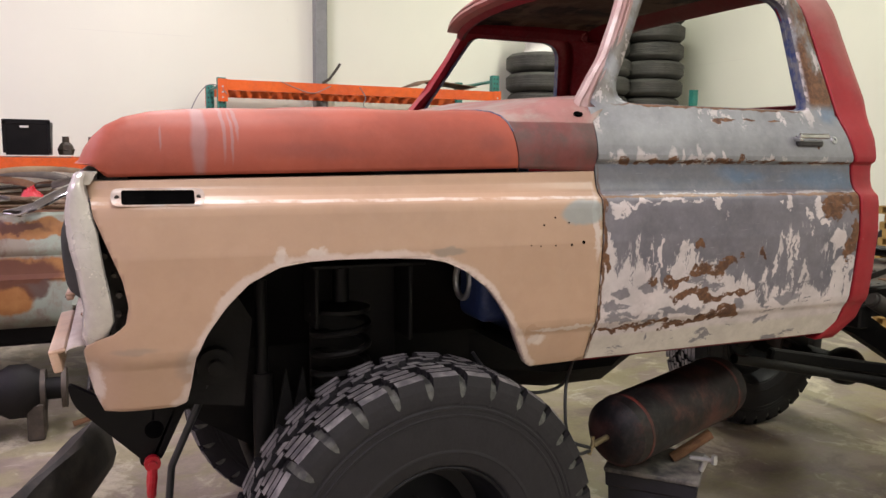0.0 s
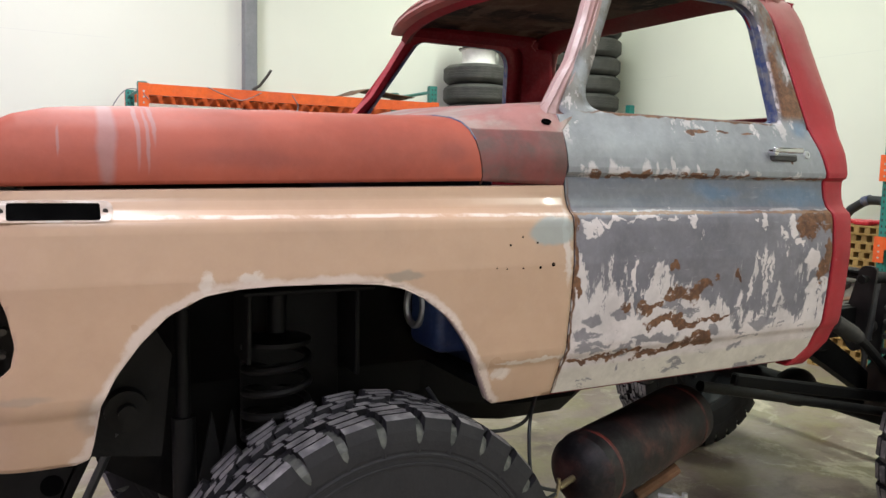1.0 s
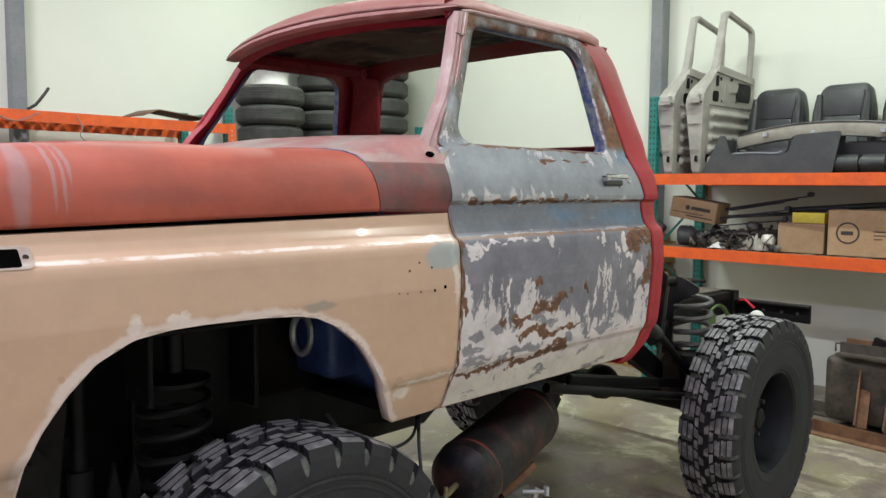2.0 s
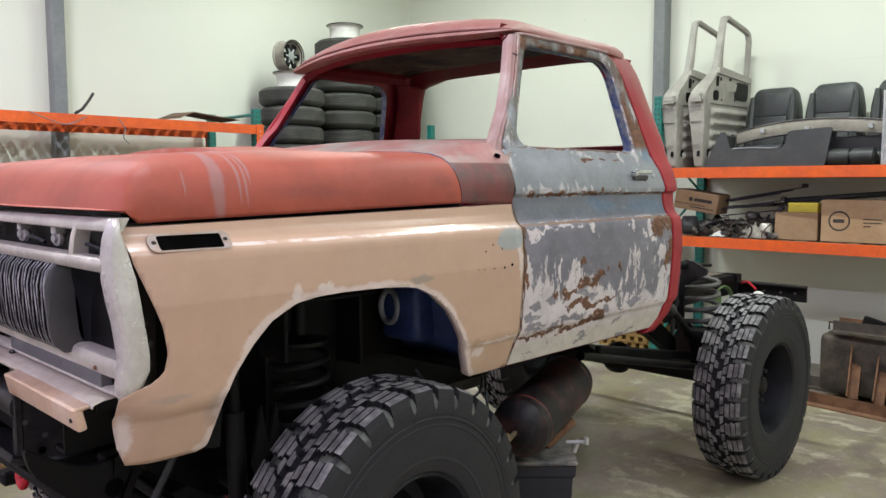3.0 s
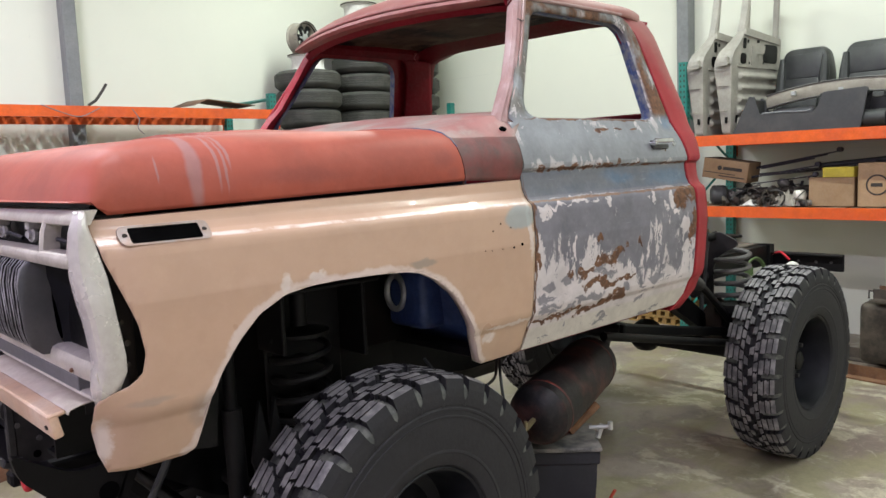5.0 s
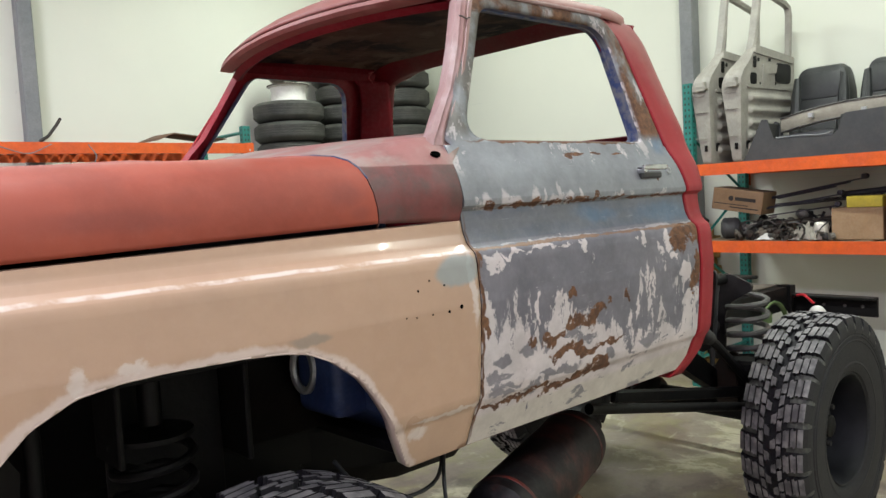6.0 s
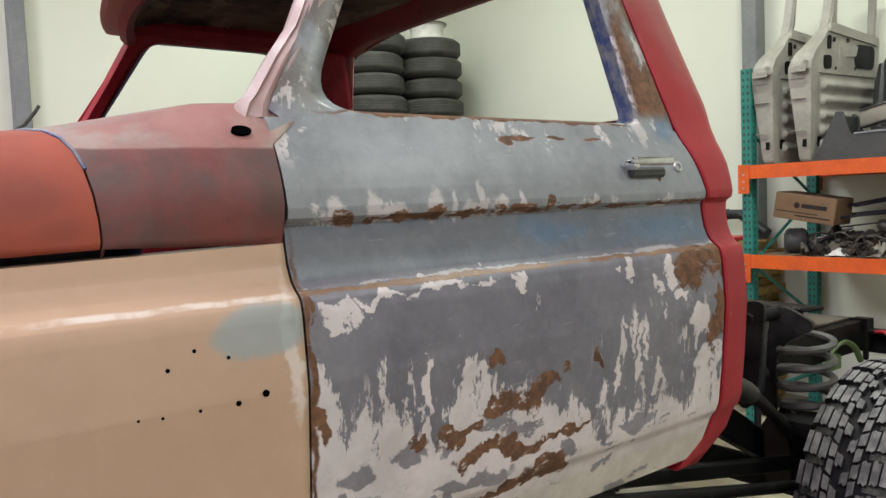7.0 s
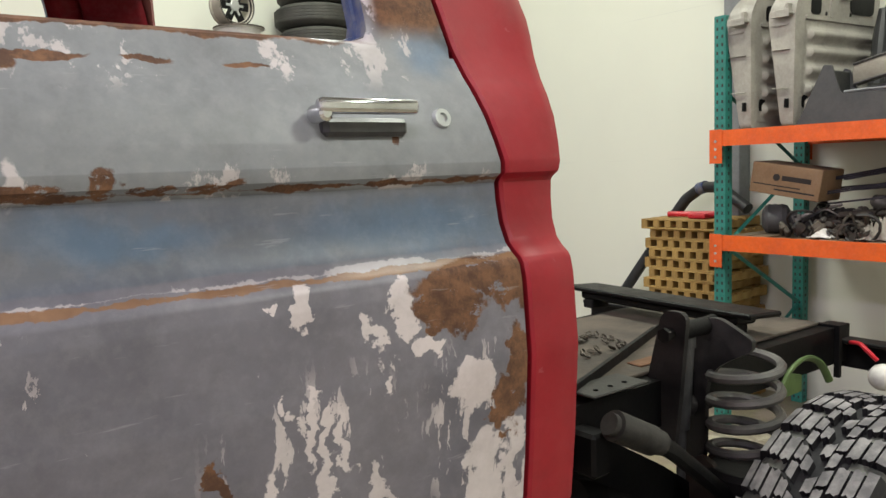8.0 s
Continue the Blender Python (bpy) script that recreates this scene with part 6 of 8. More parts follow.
for far in (0, 1):
    def side_of(bm):
        return flip(bm) if far else bm
    bm = bmesh.new()          # two hanger plates with a pin through them
    prism(bm, rounded([(0.595, 1.385), (0.508, 1.385), (0.533, 1.14), (0.554, 0.97), (0.61, 0.94), (0.69, 1.02), (0.664, 1.11), (0.623, 1.275)], [0.035, 0.035, 0.05, 0.02, 0.02, 0.03, 0.03, 0.05], 4), 2.265, 2.283, "x")
    hanger = part("spring_hanger", side_of(bm), M_HANGER, truck, "tall black hanger plate")
    bm = bmesh.new()
    prism(bm, rounded([(0.600, 1.330), (0.515, 1.350), (0.400, 1.295), (0.405, 1.262), (0.520, 1.198), (0.557, 1.13), (0.562, 0.90), (0.61, 0.875), (0.670, 0.91), (0.633, 1.1)], [0.03, 0.03, 0.015, 0.015, 0.04, 0.04, 0.02, 0.02, 0.03, 0.04], 4), 2.425, 2.445, "x")
    part("hanger_plate", side_of(bm), M_HANGER, hanger)
    bm = bmesh.new()
    rod(bm, (2.235, 0.56, 1.318), (2.47, 0.56, 1.335), 0.014, 10)
    rod(bm, (2.283, 0.56, 1.318), (2.425, 0.56, 1.318), 0.027, 14)
    rod(bm, (2.225, 0.56, 1.318), (2.24, 0.56, 1.318), 0.022, 6)
    rod(bm, (2.46, 0.56, 1.318), (2.475, 0.56, 1.318), 0.022, 6)
    part("pin", side_of(bm), M_CHASSIS, hanger, "", True)
    bm = bmesh.new()
    rod(bm, (2.355, 0.575, 1.27), (2.365, 0.60, 1.0), 0.024, 14)
    rod(bm, (2.355, 0.575, 1.30), (2.355, 0.577, 1.262), 0.029, 14)
    rod(bm, (2.365, 0.60, 1.02), (2.37, 0.61, 0.75), 0.014, 12)
    part("shock_absorber", side_of(bm), M_DARKGREY, truck, "grey rear shock absorber", True)
    bm = spring(2.46, 0.445, 0.925, 1.245, 0.100, 4.3, 0.0150)
    part("coil_spring", side_of(bm), M_SPRING, truck, "dusty grey rear coil spring", True)
    bm = bmesh.new()
    lathe(bm, [(0.0, 0.80), (0.10, 0.80), (0.115, 0.785), (0.115, 0.75), (0.09, 0.73), (0.06, 0.65)], Matrix.Translation((2.46, 0.445, 0.10)), 20)
    part("spring_seat", side_of(bm), M_CHASSIS, truck, "", True)
    bm = bmesh.new()
    rod(bm, (1.90, 0.468, 1.150), (2.035, 0.455, 1.080), 0.041, 18)
    rod(bm, (1.885, 0.470, 1.158), (1.90, 0.468, 1.150), 0.030, 14)
    rod(bm, (2.035, 0.455, 1.080), (2.07, 0.453, 1.065), 0.034, 14)
    part("air_cylinder", side_of(bm), M_BUSH, truck, "short dark grey bushing on the rail", True)
    bm = bmesh.new()
    rod(bm, (2.283, 0.63, 1.075), (2.425, 0.62, 1.06), 0.038, 16)
    part("bushing", side_of(bm), M_BUSH, hanger, "", True)
    bm = bmesh.new()
    tube(bm, [(2.05, 0.452, 1.075), (2.12, 0.45, 1.03), (2.2, 0.445, 0.965), (2.33, 0.44, 0.86), (2.46, 0.44, 0.76)], 0.030, 10, flat=0.75)
    part("upper_link", side_of(bm), M_CHASSIS, truck, "", True)
    bm = bmesh.new()
    box(bm, -0.62, 0.62, -0.02, 0.02, -0.028, 0.028, 0.008, pose(1.86, 0.46, 0.83, 0, 11, 0))
    part("trailing_arm", side_of(bm), M_BLACK, truck, "long black trailing arm")
    bm = bmesh.new()
    rod(bm, (0.95, 0.36, 0.98), (2.42, 0.36, 0.66), 0.022, 12)
    part("lower_link", side_of(bm), M_BLACK, truck, "", True)
    bm = bmesh.new()
    rows = [[(x, 0.62 + a, z + b) for a, b in ((-0.035, -w), (0.035, -w), (0.035, w), (-0.035, w))] for x, z, w in ((1.70, 1.10, 0.05), (1.95, 1.02, 0.07), (2.25, 0.85, 0.065), (2.54, 0.67, 0.05))]
    vs = sheet(bm, rows, closed=True)
    bm.faces.new(vs[0])
    bm.faces.new(vs[-1])
    part("lower_arm", side_of(bm), M_BLACK, truck, "thick black lower arm", True)
    bm = bmesh.new()
    prism(bm, rounded([(0.47, 0.64), (0.58, 0.62), (0.63, 0.80), (0.55, 0.93), (0.49, 0.90)], [0.02] * 5, 3), 2.38, 2.40, "x")
    prism(bm, rounded([(0.47, 0.64), (0.58, 0.62), (0.63, 0.80), (0.55, 0.93), (0.49, 0.90)], [0.02] * 5, 3), 2.46, 2.48, "x")
    part("axle_bracket", side_of(bm), M_RUSTDARK, truck, "dark rusty bracket on the axle")
    bm = bmesh.new()
    box(bm, 1.86, 1.93, 0.50, 0.60, 1.0, 1.12, 0.01)
    part("rail_bracket", side_of(bm), M_BLACK, truck)
    bm = bmesh.new()
    box(bm, 1.93, 2.16, 0.56, 0.68, 1.190, 1.198, 0.003)
    perf = part("slotted_plate", side_of(bm), M_BUSH, truck, "small plate with bolt holes on the rail")
    for hx in (1.98, 2.04, 2.10):
        bm = bmesh.new()
        rod(bm, (hx, 0.60, 1.1975), (hx, 0.60, 1.1992), 0.008, 10)
        part("bolt_hole", side_of(bm), M_VOID, perf)
for x in (-0.1, 0.6, 1.5, 2.1, 2.9):
    bm = bmesh.new()
    box(bm, x - 0.05, x + 0.05, 0.62, 1.42, 1.03, 1.11, 0.01)
    part("crossmember", bm, M_CHASSIS, truck)
# air tank under the cab
tank_m = Matrix.Translation((0.585, 0.305, 0.828)) @ Vector((0.943, 0.325, 0.045)).to_track_quat("Z", "Y").to_matrix().to_4x4()
bm = bmesh.new()
L, R = 0.352, 0.132
lathe(bm, [(0.0, -L - 0.075), (0.05, -L - 0.072), (0.10, -L - 0.05), (0.126, -L - 0.02), (R, -L + 0.02), (R, L - 0.02), (0.126, L + 0.02), (0.10, L + 0.05), (0.05, L + 0.072), (0.0, L + 0.075)], tank_m, 36)
tank = part("air_tank", bm, M_TANK, truck, "old air tank in scuffed black and red", True)
for h in (-L + 0.03, L - 0.05):
    bm = bmesh.new()
    lathe(bm, [(R - 0.002, h - 0.010), (R + 0.0015, h - 0.007), (R + 0.0015, h + 0.007), (R - 0.002, h + 0.010)], tank_m, 36)
    part("weld_band", bm, M_TANKRED, tank, "red primer band over the weld", True)
bm = bmesh.new()
va = tank_m @ Vector((0, 0, -L - 0.06))
rod(bm, va, va + Vector((-0.09, -0.03, -0.01)), 0.011, 8)
rod(bm, va + Vector((-0.09, -0.03, -0.01)), va + Vector((-0.092, -0.03, 0.02)), 0.007, 8)
rod(bm, va + Vector((-0.09, -0.03, 0.0)), va + Vector((-0.105, -0.03, -0.045)), 0.007, 8)
part("valve", bm, M_BRASS, tank, "dull brass tap", True)
for pts in ([va + Vector((-0.1, -0.03, -0.02)), (0.0, 0.13, 0.84), (-0.01, 0.15, 0.95), (0.03, 0.20, 1.05), (0.14, 0.3, 1.11)], [va + Vector((-0.1, -0.03, -0.03)), (0.02, 0.12, 0.785), (-0.10, 0.17, 0.80), (-0.26, 0.26, 0.90)], [(-0.34, 0.22, 1.16), (-0.26, 0.2, 1.06), (-0.12, 0.2, 1.0), (0.02, 0.22, 1.01), (0.12, 0.3, 1.09)]):
    bm = bmesh.new()
    tube(bm, smooth_path(pts, 8), 0.006, 8)
    part("air_hose", bm, M_HOSE, tank, "thin black air hose", True)

# ---- pallet racks ----
def rack(label, origin, turn, length, depth, levels, ends, heights, group="pallet racks", board=0.135, gap=0.02):
    """Length along local x, depth along local y, front at y = 0."""
    place = pose(origin[0], origin[1], 0, 0, 0, turn)
    r = thing("pallet_rack", label, "shelf rack", (origin[0], origin[1], 0), group)
    r.rotation_euler = (0, 0, radians(turn))
    r.matrix_basis = place

    def add(name, bm, material, parent=r, lab="", smooth=False):
        o = part(name, bm, material, parent, lab, smooth)
        if parent is r:
            o.matrix_parent_inverse = Matrix()
        return o
    for e, hgt in zip(ends, heights):
        x = 0.0 if e == 0 else length
        s = 1 if e == 0 else -1
        for y, front in ((0.0, 1), (depth - 0.08, 0)):
            bm = bmesh.new()
            prism(bm, [(x - 0.04, y), (x + 0.04, y), (x + 0.04, y + 0.075), (x + 0.02, y + 0.075), (x + 0.02, y + 0.07), (x + 0.036, y + 0.07), (x + 0.036, y + 0.004), (x - 0.036, y + 0.004), (x - 0.036, y + 0.07), (x - 0.02, y + 0.07), (x - 0.02, y + 0.075), (x - 0.04, y + 0.075)], 0.0, hgt, "z")
            p = add("upright", bm, M_TEAL, lab="teal punched steel upright")
            bm = bmesh.new()
            for k in range(int(hgt / 0.051)):
                z = 0.03 + 0.051 * k
                for dx in (-0.018, 0.018):
                    box(bm, x + dx - 0.006, x + dx + 0.006, y - 0.0015, y + 0.001, z, z + 0.02)
                box(bm, x - 0.0415, x - 0.0395, y + 0.03, y + 0.042, z, z + 0.02)
                box(bm, x + 0.0395, x + 0.0415, y + 0.03, y + 0.042, z, z + 0.02)
            tagged(add("punching", bm, M_INK, p, "dark keyhole slots"), kind="stuff")
        for z0, z1 in ((0.25, 0.75), (0.75, 1.25), (1.25, 1.75), (1.75, 2.25)):
            if z1 < hgt:
                bm = bmesh.new()
                a, b = (0.06, z0) if int(z0 * 4) % 4 == 1 else (depth - 0.06, z0), (depth - 0.06, z1) if int(z0 * 4) % 4 == 1 else (0.06, z1)
                rod(bm, (x, a[0], a[1]), (x, b[0], b[1]), 0.016, 4)
                add("brace", bm, M_TEAL)
        for z in (0.25, hgt - 0.06):
            bm = bmesh.new()
            rod(bm, (x, 0.06, z), (x, depth - 0.06, z), 0.018, 4)
            add("brace", bm, M_TEAL)
    for z in levels:
        for y, s in ((-0.046, 1), (depth - 0.034, -1)):
            bm = bmesh.new()
            prism(bm, [(y, z - 0.10), (y + 0.044, z - 0.10), (y + 0.044, z - 0.025), (y + 0.020, z - 0.025), (y + 0.020, z), (y, z)] if s > 0 else [(y, z - 0.10), (y + 0.044, z - 0.10), (y + 0.044, z), (y + 0.024, z), (y + 0.024, z - 0.025), (y, z - 0.025)], 0.042, length - 0.042, "x")
            beam = add("beam", bm, M_ORANGE, lab="orange steel beam")
            for x0, x1 in ((-0.042, 0.048), (length - 0.048, length + 0.042)):
                bm = bmesh.new()
                fy = y - 0.004 if s > 0 else y + 0.048
                box(bm, x0, x1, fy - 0.002, fy + 0.003, z - 0.21, z + 0.005, 0.001)
                add("end_plate", bm, M_ORANGE, beam)
                bm = bmesh.new()
                for k in range(3):
                    rod(bm, ((x0 + x1) / 2, fy - 0.006, z - 0.17 + 0.05 * k), ((x0 + x1) / 2, fy, z - 0.17 + 0.05 * k), 0.009, 8)
                add("rivet", bm, M_STEEL, beam)
        w = board
        bm = bmesh.new()
        box(bm, -w / 2, w / 2, -0.012, depth - 0.02, 0, 0.018, 0.003)
        bmesh_mesh = mesh_of("board", bm, M_WOOD)
        k, x = 0, 0.12
        while x < length - 0.08:
            o = part("board", bmesh_mesh, None, r, pose_m=pose(x, 0, z - 0.022 + 0.003 * math.sin(k * 2.3), 0, 0, 0.6 * math.sin(k * 1.7)))
            o.matrix_parent_inverse = Matrix()
            x += w + gap + 0.5 * gap * math.sin(k * 3.1)
            k += 1
    return r


rack("teal and orange pallet rack along the wall, cable ends on top", (-0.46, 5.73), 0, 2.95, 1.07, (2.50, 1.05), (0, 1), (2.52, 2.68), board=0.072, gap=0.040)
rack("teal and orange pallet rack loaded with seats, door shells and cartons", (4.85, 2.12), -90, 2.70, 1.05, (2.00, 1.33), (0, 1), (2.72, 2.72), board=0.11, gap=0.034)
rack("low orange rack bay with a black crate on it", (-3.42, 5.74), 0, 2.88, 1.05, (1.74,), (0,), (2.5,))
bm = bmesh.new()
prism(bm, [(5.40, 5.92), (5.48, 5.92), (5.48, 5.995), (5.40, 5.995)], 0, 2.66, "z")
single("rack_upright", bm, M_TEAL, "spare teal rack upright standing near the corner", "rack upright")

# things on the left rack
bm = bmesh.new()
sheet(bm, [[(1.55, 5.70, 2.53), (1.72, 5.72, 2.60), (1.95, 5.72, 2.575), (2.25, 5.70, 2.545)], [(1.50, 6.15, 2.53), (1.70, 6.15, 2.61), (1.95, 6.15, 2.58), (2.28, 6.15, 2.545)]])
single("bent_sheet", bm, M_CARDIN, "bent dark brown sheet lying on the rack", "sheet", smooth=True, thick=0.006)
bm = bmesh.new()
tube(bm, [(0.55, 5.80, 2.515), (0.62, 5.80, 2.56), (0.70, 5.82, 2.66), (0.74, 5.83, 2.72)], 0.014, 8)
single("bent_rod", bm, M_INK, "bent dark rod sticking up from the rack", "rod", smooth=True)
for i, pts in enumerate(([(-0.9, 5.76, 1.75), (-0.75, 5.75, 2.2), (-0.62, 5.72, 2.42), (-0.5, 5.70, 2.44), (-0.42, 5.66, 2.36)], [(0.1, 5.66, 2.50), (0.25, 5.65, 2.44), (0.42, 5.65, 2.40), (0.6, 5.66, 2.48)], [(0.9, 5.66, 2.48), (0.96, 5.65, 2.38), (0.94, 5.65, 2.30), (1.0, 5.66, 2.24)])):
    bm = bmesh.new()
    tube(bm, smooth_path(pts, 5), 0.0045, 6)
    single("cable", bm, M_POST, "thin grey cable hanging over the beam", "cable", "hanging cables", smooth=True)
crate = thing("crate", "black plastic stacking crate standing on the rack", "crate", (-2.15, 5.95, 1.76))
bm = bmesh.new()
rows = [[(-2.15 + sx * (0.17 + k * 0.012), 5.95 + sy * (0.22 + k * 0.012), z) for sx, sy in ((-1, -1), (1, -1), (1, 1), (-1, 1))] for k, z in ((0, 1.76), (1, 2.06))]
sheet(bm, rows, closed=True)
bm.faces.new([v for v in bm.verts if abs(v.co.z - 1.76) < 1e-4])
part("body", bm, M_BLACK, crate, thick=0.006)
bm = bmesh.new()
box(bm, -2.34, -1.96, 5.715, 5.745, 2.03, 2.075, 0.006)
box(bm, -2.34, -2.31, 5.715, 5.74, 1.78, 2.06, 0.004)
box(bm, -1.99, -1.96, 5.715, 5.74, 1.78, 2.06, 0.004)
part("rim", bm, M_BLACK, crate)
bm = bmesh.new()
box(bm, -2.20, -2.13, 5.708, 5.716, 2.0, 2.02, 0.002)
part("grip_tag", bm, M_WHITE, crate)
random.seed(11)
for k in range(5):
    bm = bmesh.new()
    x = -1.85 + 0.22 * k
    lathe(bm, [(0.0, 0.0), (0.06 + 0.02 * (k % 2), 0.0), (0.075, 0.05), (0.05, 0.1), (0.03, 0.12), (0.03, 0.17), (0.0, 0.17)], Matrix.Translation((x, 5.95, 1.762)), 14)
    box(bm, x - 0.03, x + 0.05, 5.88, 5.95, 1.762, 1.86 + 0.03 * (k % 3), 0.008)
    single("machine_part", bm, M_SCRAP, "greasy dark machine part on the rack", "machine part", "parts on the low rack", smooth=True)

# ---- right rack's load ----
def door_shell(y0, lean, label):
    d = thing("door_shell", label, "car door", (4.86, y0, 2.0), "door shells")
    m = Matrix.Translation((4.86, y0, 2.0)) @ pose(0, 0, 0, 0, 0, -4) @ pose(0, 0, 0, lean, 0, 0) @ Matrix.Diagonal((1, 1, 1.08, 1))

    def at(p, dd):
        return m @ Vector((p[0], dd, p[1]))
    low = rounded([(0.03, 0.0), (0.86, 0.0), (0.90, 0.20), (0.90, 0.86), (0.24, 0.92), (0.15, 0.80), (0.03, 0.70), (0.0, 0.62)], [0.03, 0.05, 0.05, 0.03, 0.03, 0.05, 0.05, 0.05], 4)
    mid = (0.46, 0.44)
    inn = [(mid[0] + 0.93 * (p[0] - mid[0]), mid[1] + 0.94 * (p[1] - mid[1])) for p in low]
    bm = bmesh.new()
    back = lambda p: float(np.interp(p[1], [0.0, 0.12, 0.40, 0.62, 0.72, 0.92], [0.085, 0.125, 0.18, 0.185, 0.16, 0.075]))
    sheet(bm, [[at(p, 0.0) for p in low], [at(p, 0.012) for p in low], [at(p, back(p) - 0.01) for p in low], [at(p, back(p)) for p in inn]], closed=True)
    bm.faces.new([bm.verts.new(at(p, back(p))) for p in inn])
    bm.faces.new([bm.verts.new(at(p, 0.0)) for p in low])
    part("body", bm, M_GREYDOOR, d, "grey-beige primed door body", True, 0.0005)
    bm = bmesh.new()          # pressed inner panel towards the viewer, broad ribs low down
    rows = []
    for k in range(61):
        z = 0.04 + 0.53 * k / 60
        wave = 0.5 - 0.5 * math.cos(2 * math.pi * (z - 0.06) / 0.098) if 0.06 < z < 0.55 else 0.0
        rows.append([at((x, z), -0.004 - 0.030 * wave * f) for x, f in ((0.10, 0), (0.125, 0), (0.15, 1), (0.50, 1), (0.80, 1), (0.825, 0), (0.86, 0))])
    sheet(bm, rows)
    part("ribbed_panel", bm, M_GREYDOOR, d, "ribbed inner panel", True)
    for outline, dd in (([(0.10, 0.58), (0.86, 0.58), (0.86, 0.60), (0.10, 0.60)], 0.012), ([(0.34, 0.60), (0.40, 0.60), (0.42, 0.70), (0.56, 0.71), (0.58, 0.78), (0.34, 0.77)], 0.014), ([(0.20, 0.855), (0.86, 0.80), (0.86, 0.845), (0.22, 0.895)], 0.016)):
        bm = bmesh.new()
        prism(bm, rounded(outline, [0.008] * len(outline), 2), -dd, 0.002, "y", m)
        part("pressing", bm, M_GREYDOOR, d, "", True)
    for a, b, c, e in ((0.56, 0.83, 0.635, 0.795), (0.15, 0.25, 0.61, 0.70), (0.19, 0.24, 0.74, 0.83), (0.36, 0.39, 0.72, 0.75), (0.10, 0.16, 0.10, 0.17), (0.44, 0.48, 0.80, 0.825), (0.26, 0.29, 0.79, 0.82), (0.30, 0.315, 0.61, 0.63), (0.56, 0.575, 0.62, 0.64)):
        bm = bmesh.new()
        prism(bm, rounded([(a, c), (b, c), (b, e), (a, e)], [0.3 * min(b - a, e - c)] * 4, 3), -0.006, -0.0025, "y", m)
        part("cutout", bm, M_BLACK, d, "dark service opening")
    for z0, z1, a, b in ((0.205, 0.209, 0.03, 0.13), (0.415, 0.419, 0.03, 0.15), (0.545, 0.549, 0.05, 0.15)):
        bm = bmesh.new()      # pressed lines across the narrow edge
        box(bm, -0.004, 0.012, a, b, z0, z1, 0.0015, m)
        part("edge_crease", bm, M_GREYDOOR, d)
    bm = bmesh.new()
    box(bm, -0.003, 0.05, 0.030, 0.045, 0.10, 0.15, 0.001, m)
    part("edge_slot", bm, M_BLACK, d, "dark slot in the edge")
    bm = bmesh.new()          # latch plate standing off the edge
    box(bm, -0.050, 0.012, 0.010, 0.135, 0.600, 0.612, 0.003, m)
    box(bm, -0.050, -0.044, 0.010, 0.135, 0.585, 0.625, 0.002, m)
    box(bm, -0.03, 0.012, 0.03, 0.05, 0.612, 0.66, 0.003, m)
    part("latch_plate", bm, M_GREYDOOR, d, "bent latch plate")
    bm = bmesh.new()          # window frame
    fo = [(0.20, 0.84), (0.25, 0.98), (0.31, 1.28), (0.33, 1.36), (0.39, 1.385), (0.78, 1.31), (0.85, 1.28), (0.88, 1.20), (0.88, 0.80)]
    rows = []
    for i, p in enumerate(fo):
        q0, q1 = fo[max(0, i - 1)], fo[min(len(fo) - 1, i + 1)]
        t = Vector((q1[0] - q0[0], q1[1] - q0[1])).normalized()
        nrm = Vector((t.y, -t.x))
        w = 0.065 if i < 2 else 0.037
        rows.append([at((p[0] + nrm.x * a * w, p[1] + nrm.y * a * w), dd + 0.02) for a, dd in ((0, 0.0), (0.4, -0.01), (1, 0.0), (1, 0.045), (0, 0.06))])
    sheet(bm, rows, closed=True)
    part("window_frame", bm, M_GREYDOOR, d, "empty window frame", True)
    return d


door_shell(1.93, 1.5, "grey primed old door shell leaning behind another on the rack")
door_shell(1.655, 2.5, "grey primed old door shell standing upright on the rack")


def seat(y, label):
    s = thing("car_seat", label, "car seat", (5.42, y, 2.0), "car seats")
    bm = bmesh.new()
    out = rounded([(-0.25, 0.0), (0.25, 0.0), (0.24, 0.55), (0.19, 0.76), (-0.19, 0.76), (-0.24, 0.55)], [0.05, 0.05, 0.08, 0.07, 0.07, 0.08], 5)
    m = Matrix.Translation((5.50, y, 2.0)) @ pose(0, 0, 0, 0, 9, 0) @ Matrix.Diagonal((1, 1, 1.05, 1))
    rows = [[m @ Vector((d, p[0] * k, 0.38 + (p[1] - 0.38) * k)) for p in out] for d, k in ((0.10, 0.80), (0.12, 0.95), (0.06, 1.0), (-0.02, 1.0), (-0.075, 0.94), (-0.09, 0.86))]
    vs = sheet(bm, rows, closed=True)
    bm.faces.new(vs[0])
    bm.faces.new(vs[-1])
    part("backrest", bm, M_LEATHER, s, "black vinyl backrest", True)
    for k, (z0, z1) in enumerate(((0.06, 0.355), (0.36, 0.47), (0.475, 0.69))):
        bm = bmesh.new()
        box(bm, -0.098, -0.06, -0.165, 0.165, z0, z1, 0.008, m, 2)
        part("backrest_pad", bm, M_LEATHER, s, "", True)
    for sgn in (-1, 1):
        bm = bmesh.new()
        tube(bm, [m @ Vector((-0.09, sgn * 0.195, z)) for z in (0.05, 0.25, 0.5, 0.66)], [0.04, 0.05, 0.045, 0.025], 10)
        part("side_bolster", bm, M_LEATHER, s, "", True)
    bm = bmesh.new()
    box(bm, 5.05, 5.45, y - 0.24, y + 0.24, 2.0, 2.13, 0.05, seg=3)
    part("cushion", bm, M_LEATHER, s, "", True)
    return s


for y in (1.235, 0.665, 0.10):
    seat(y, "black vinyl car seat with stitched pads on the rack")
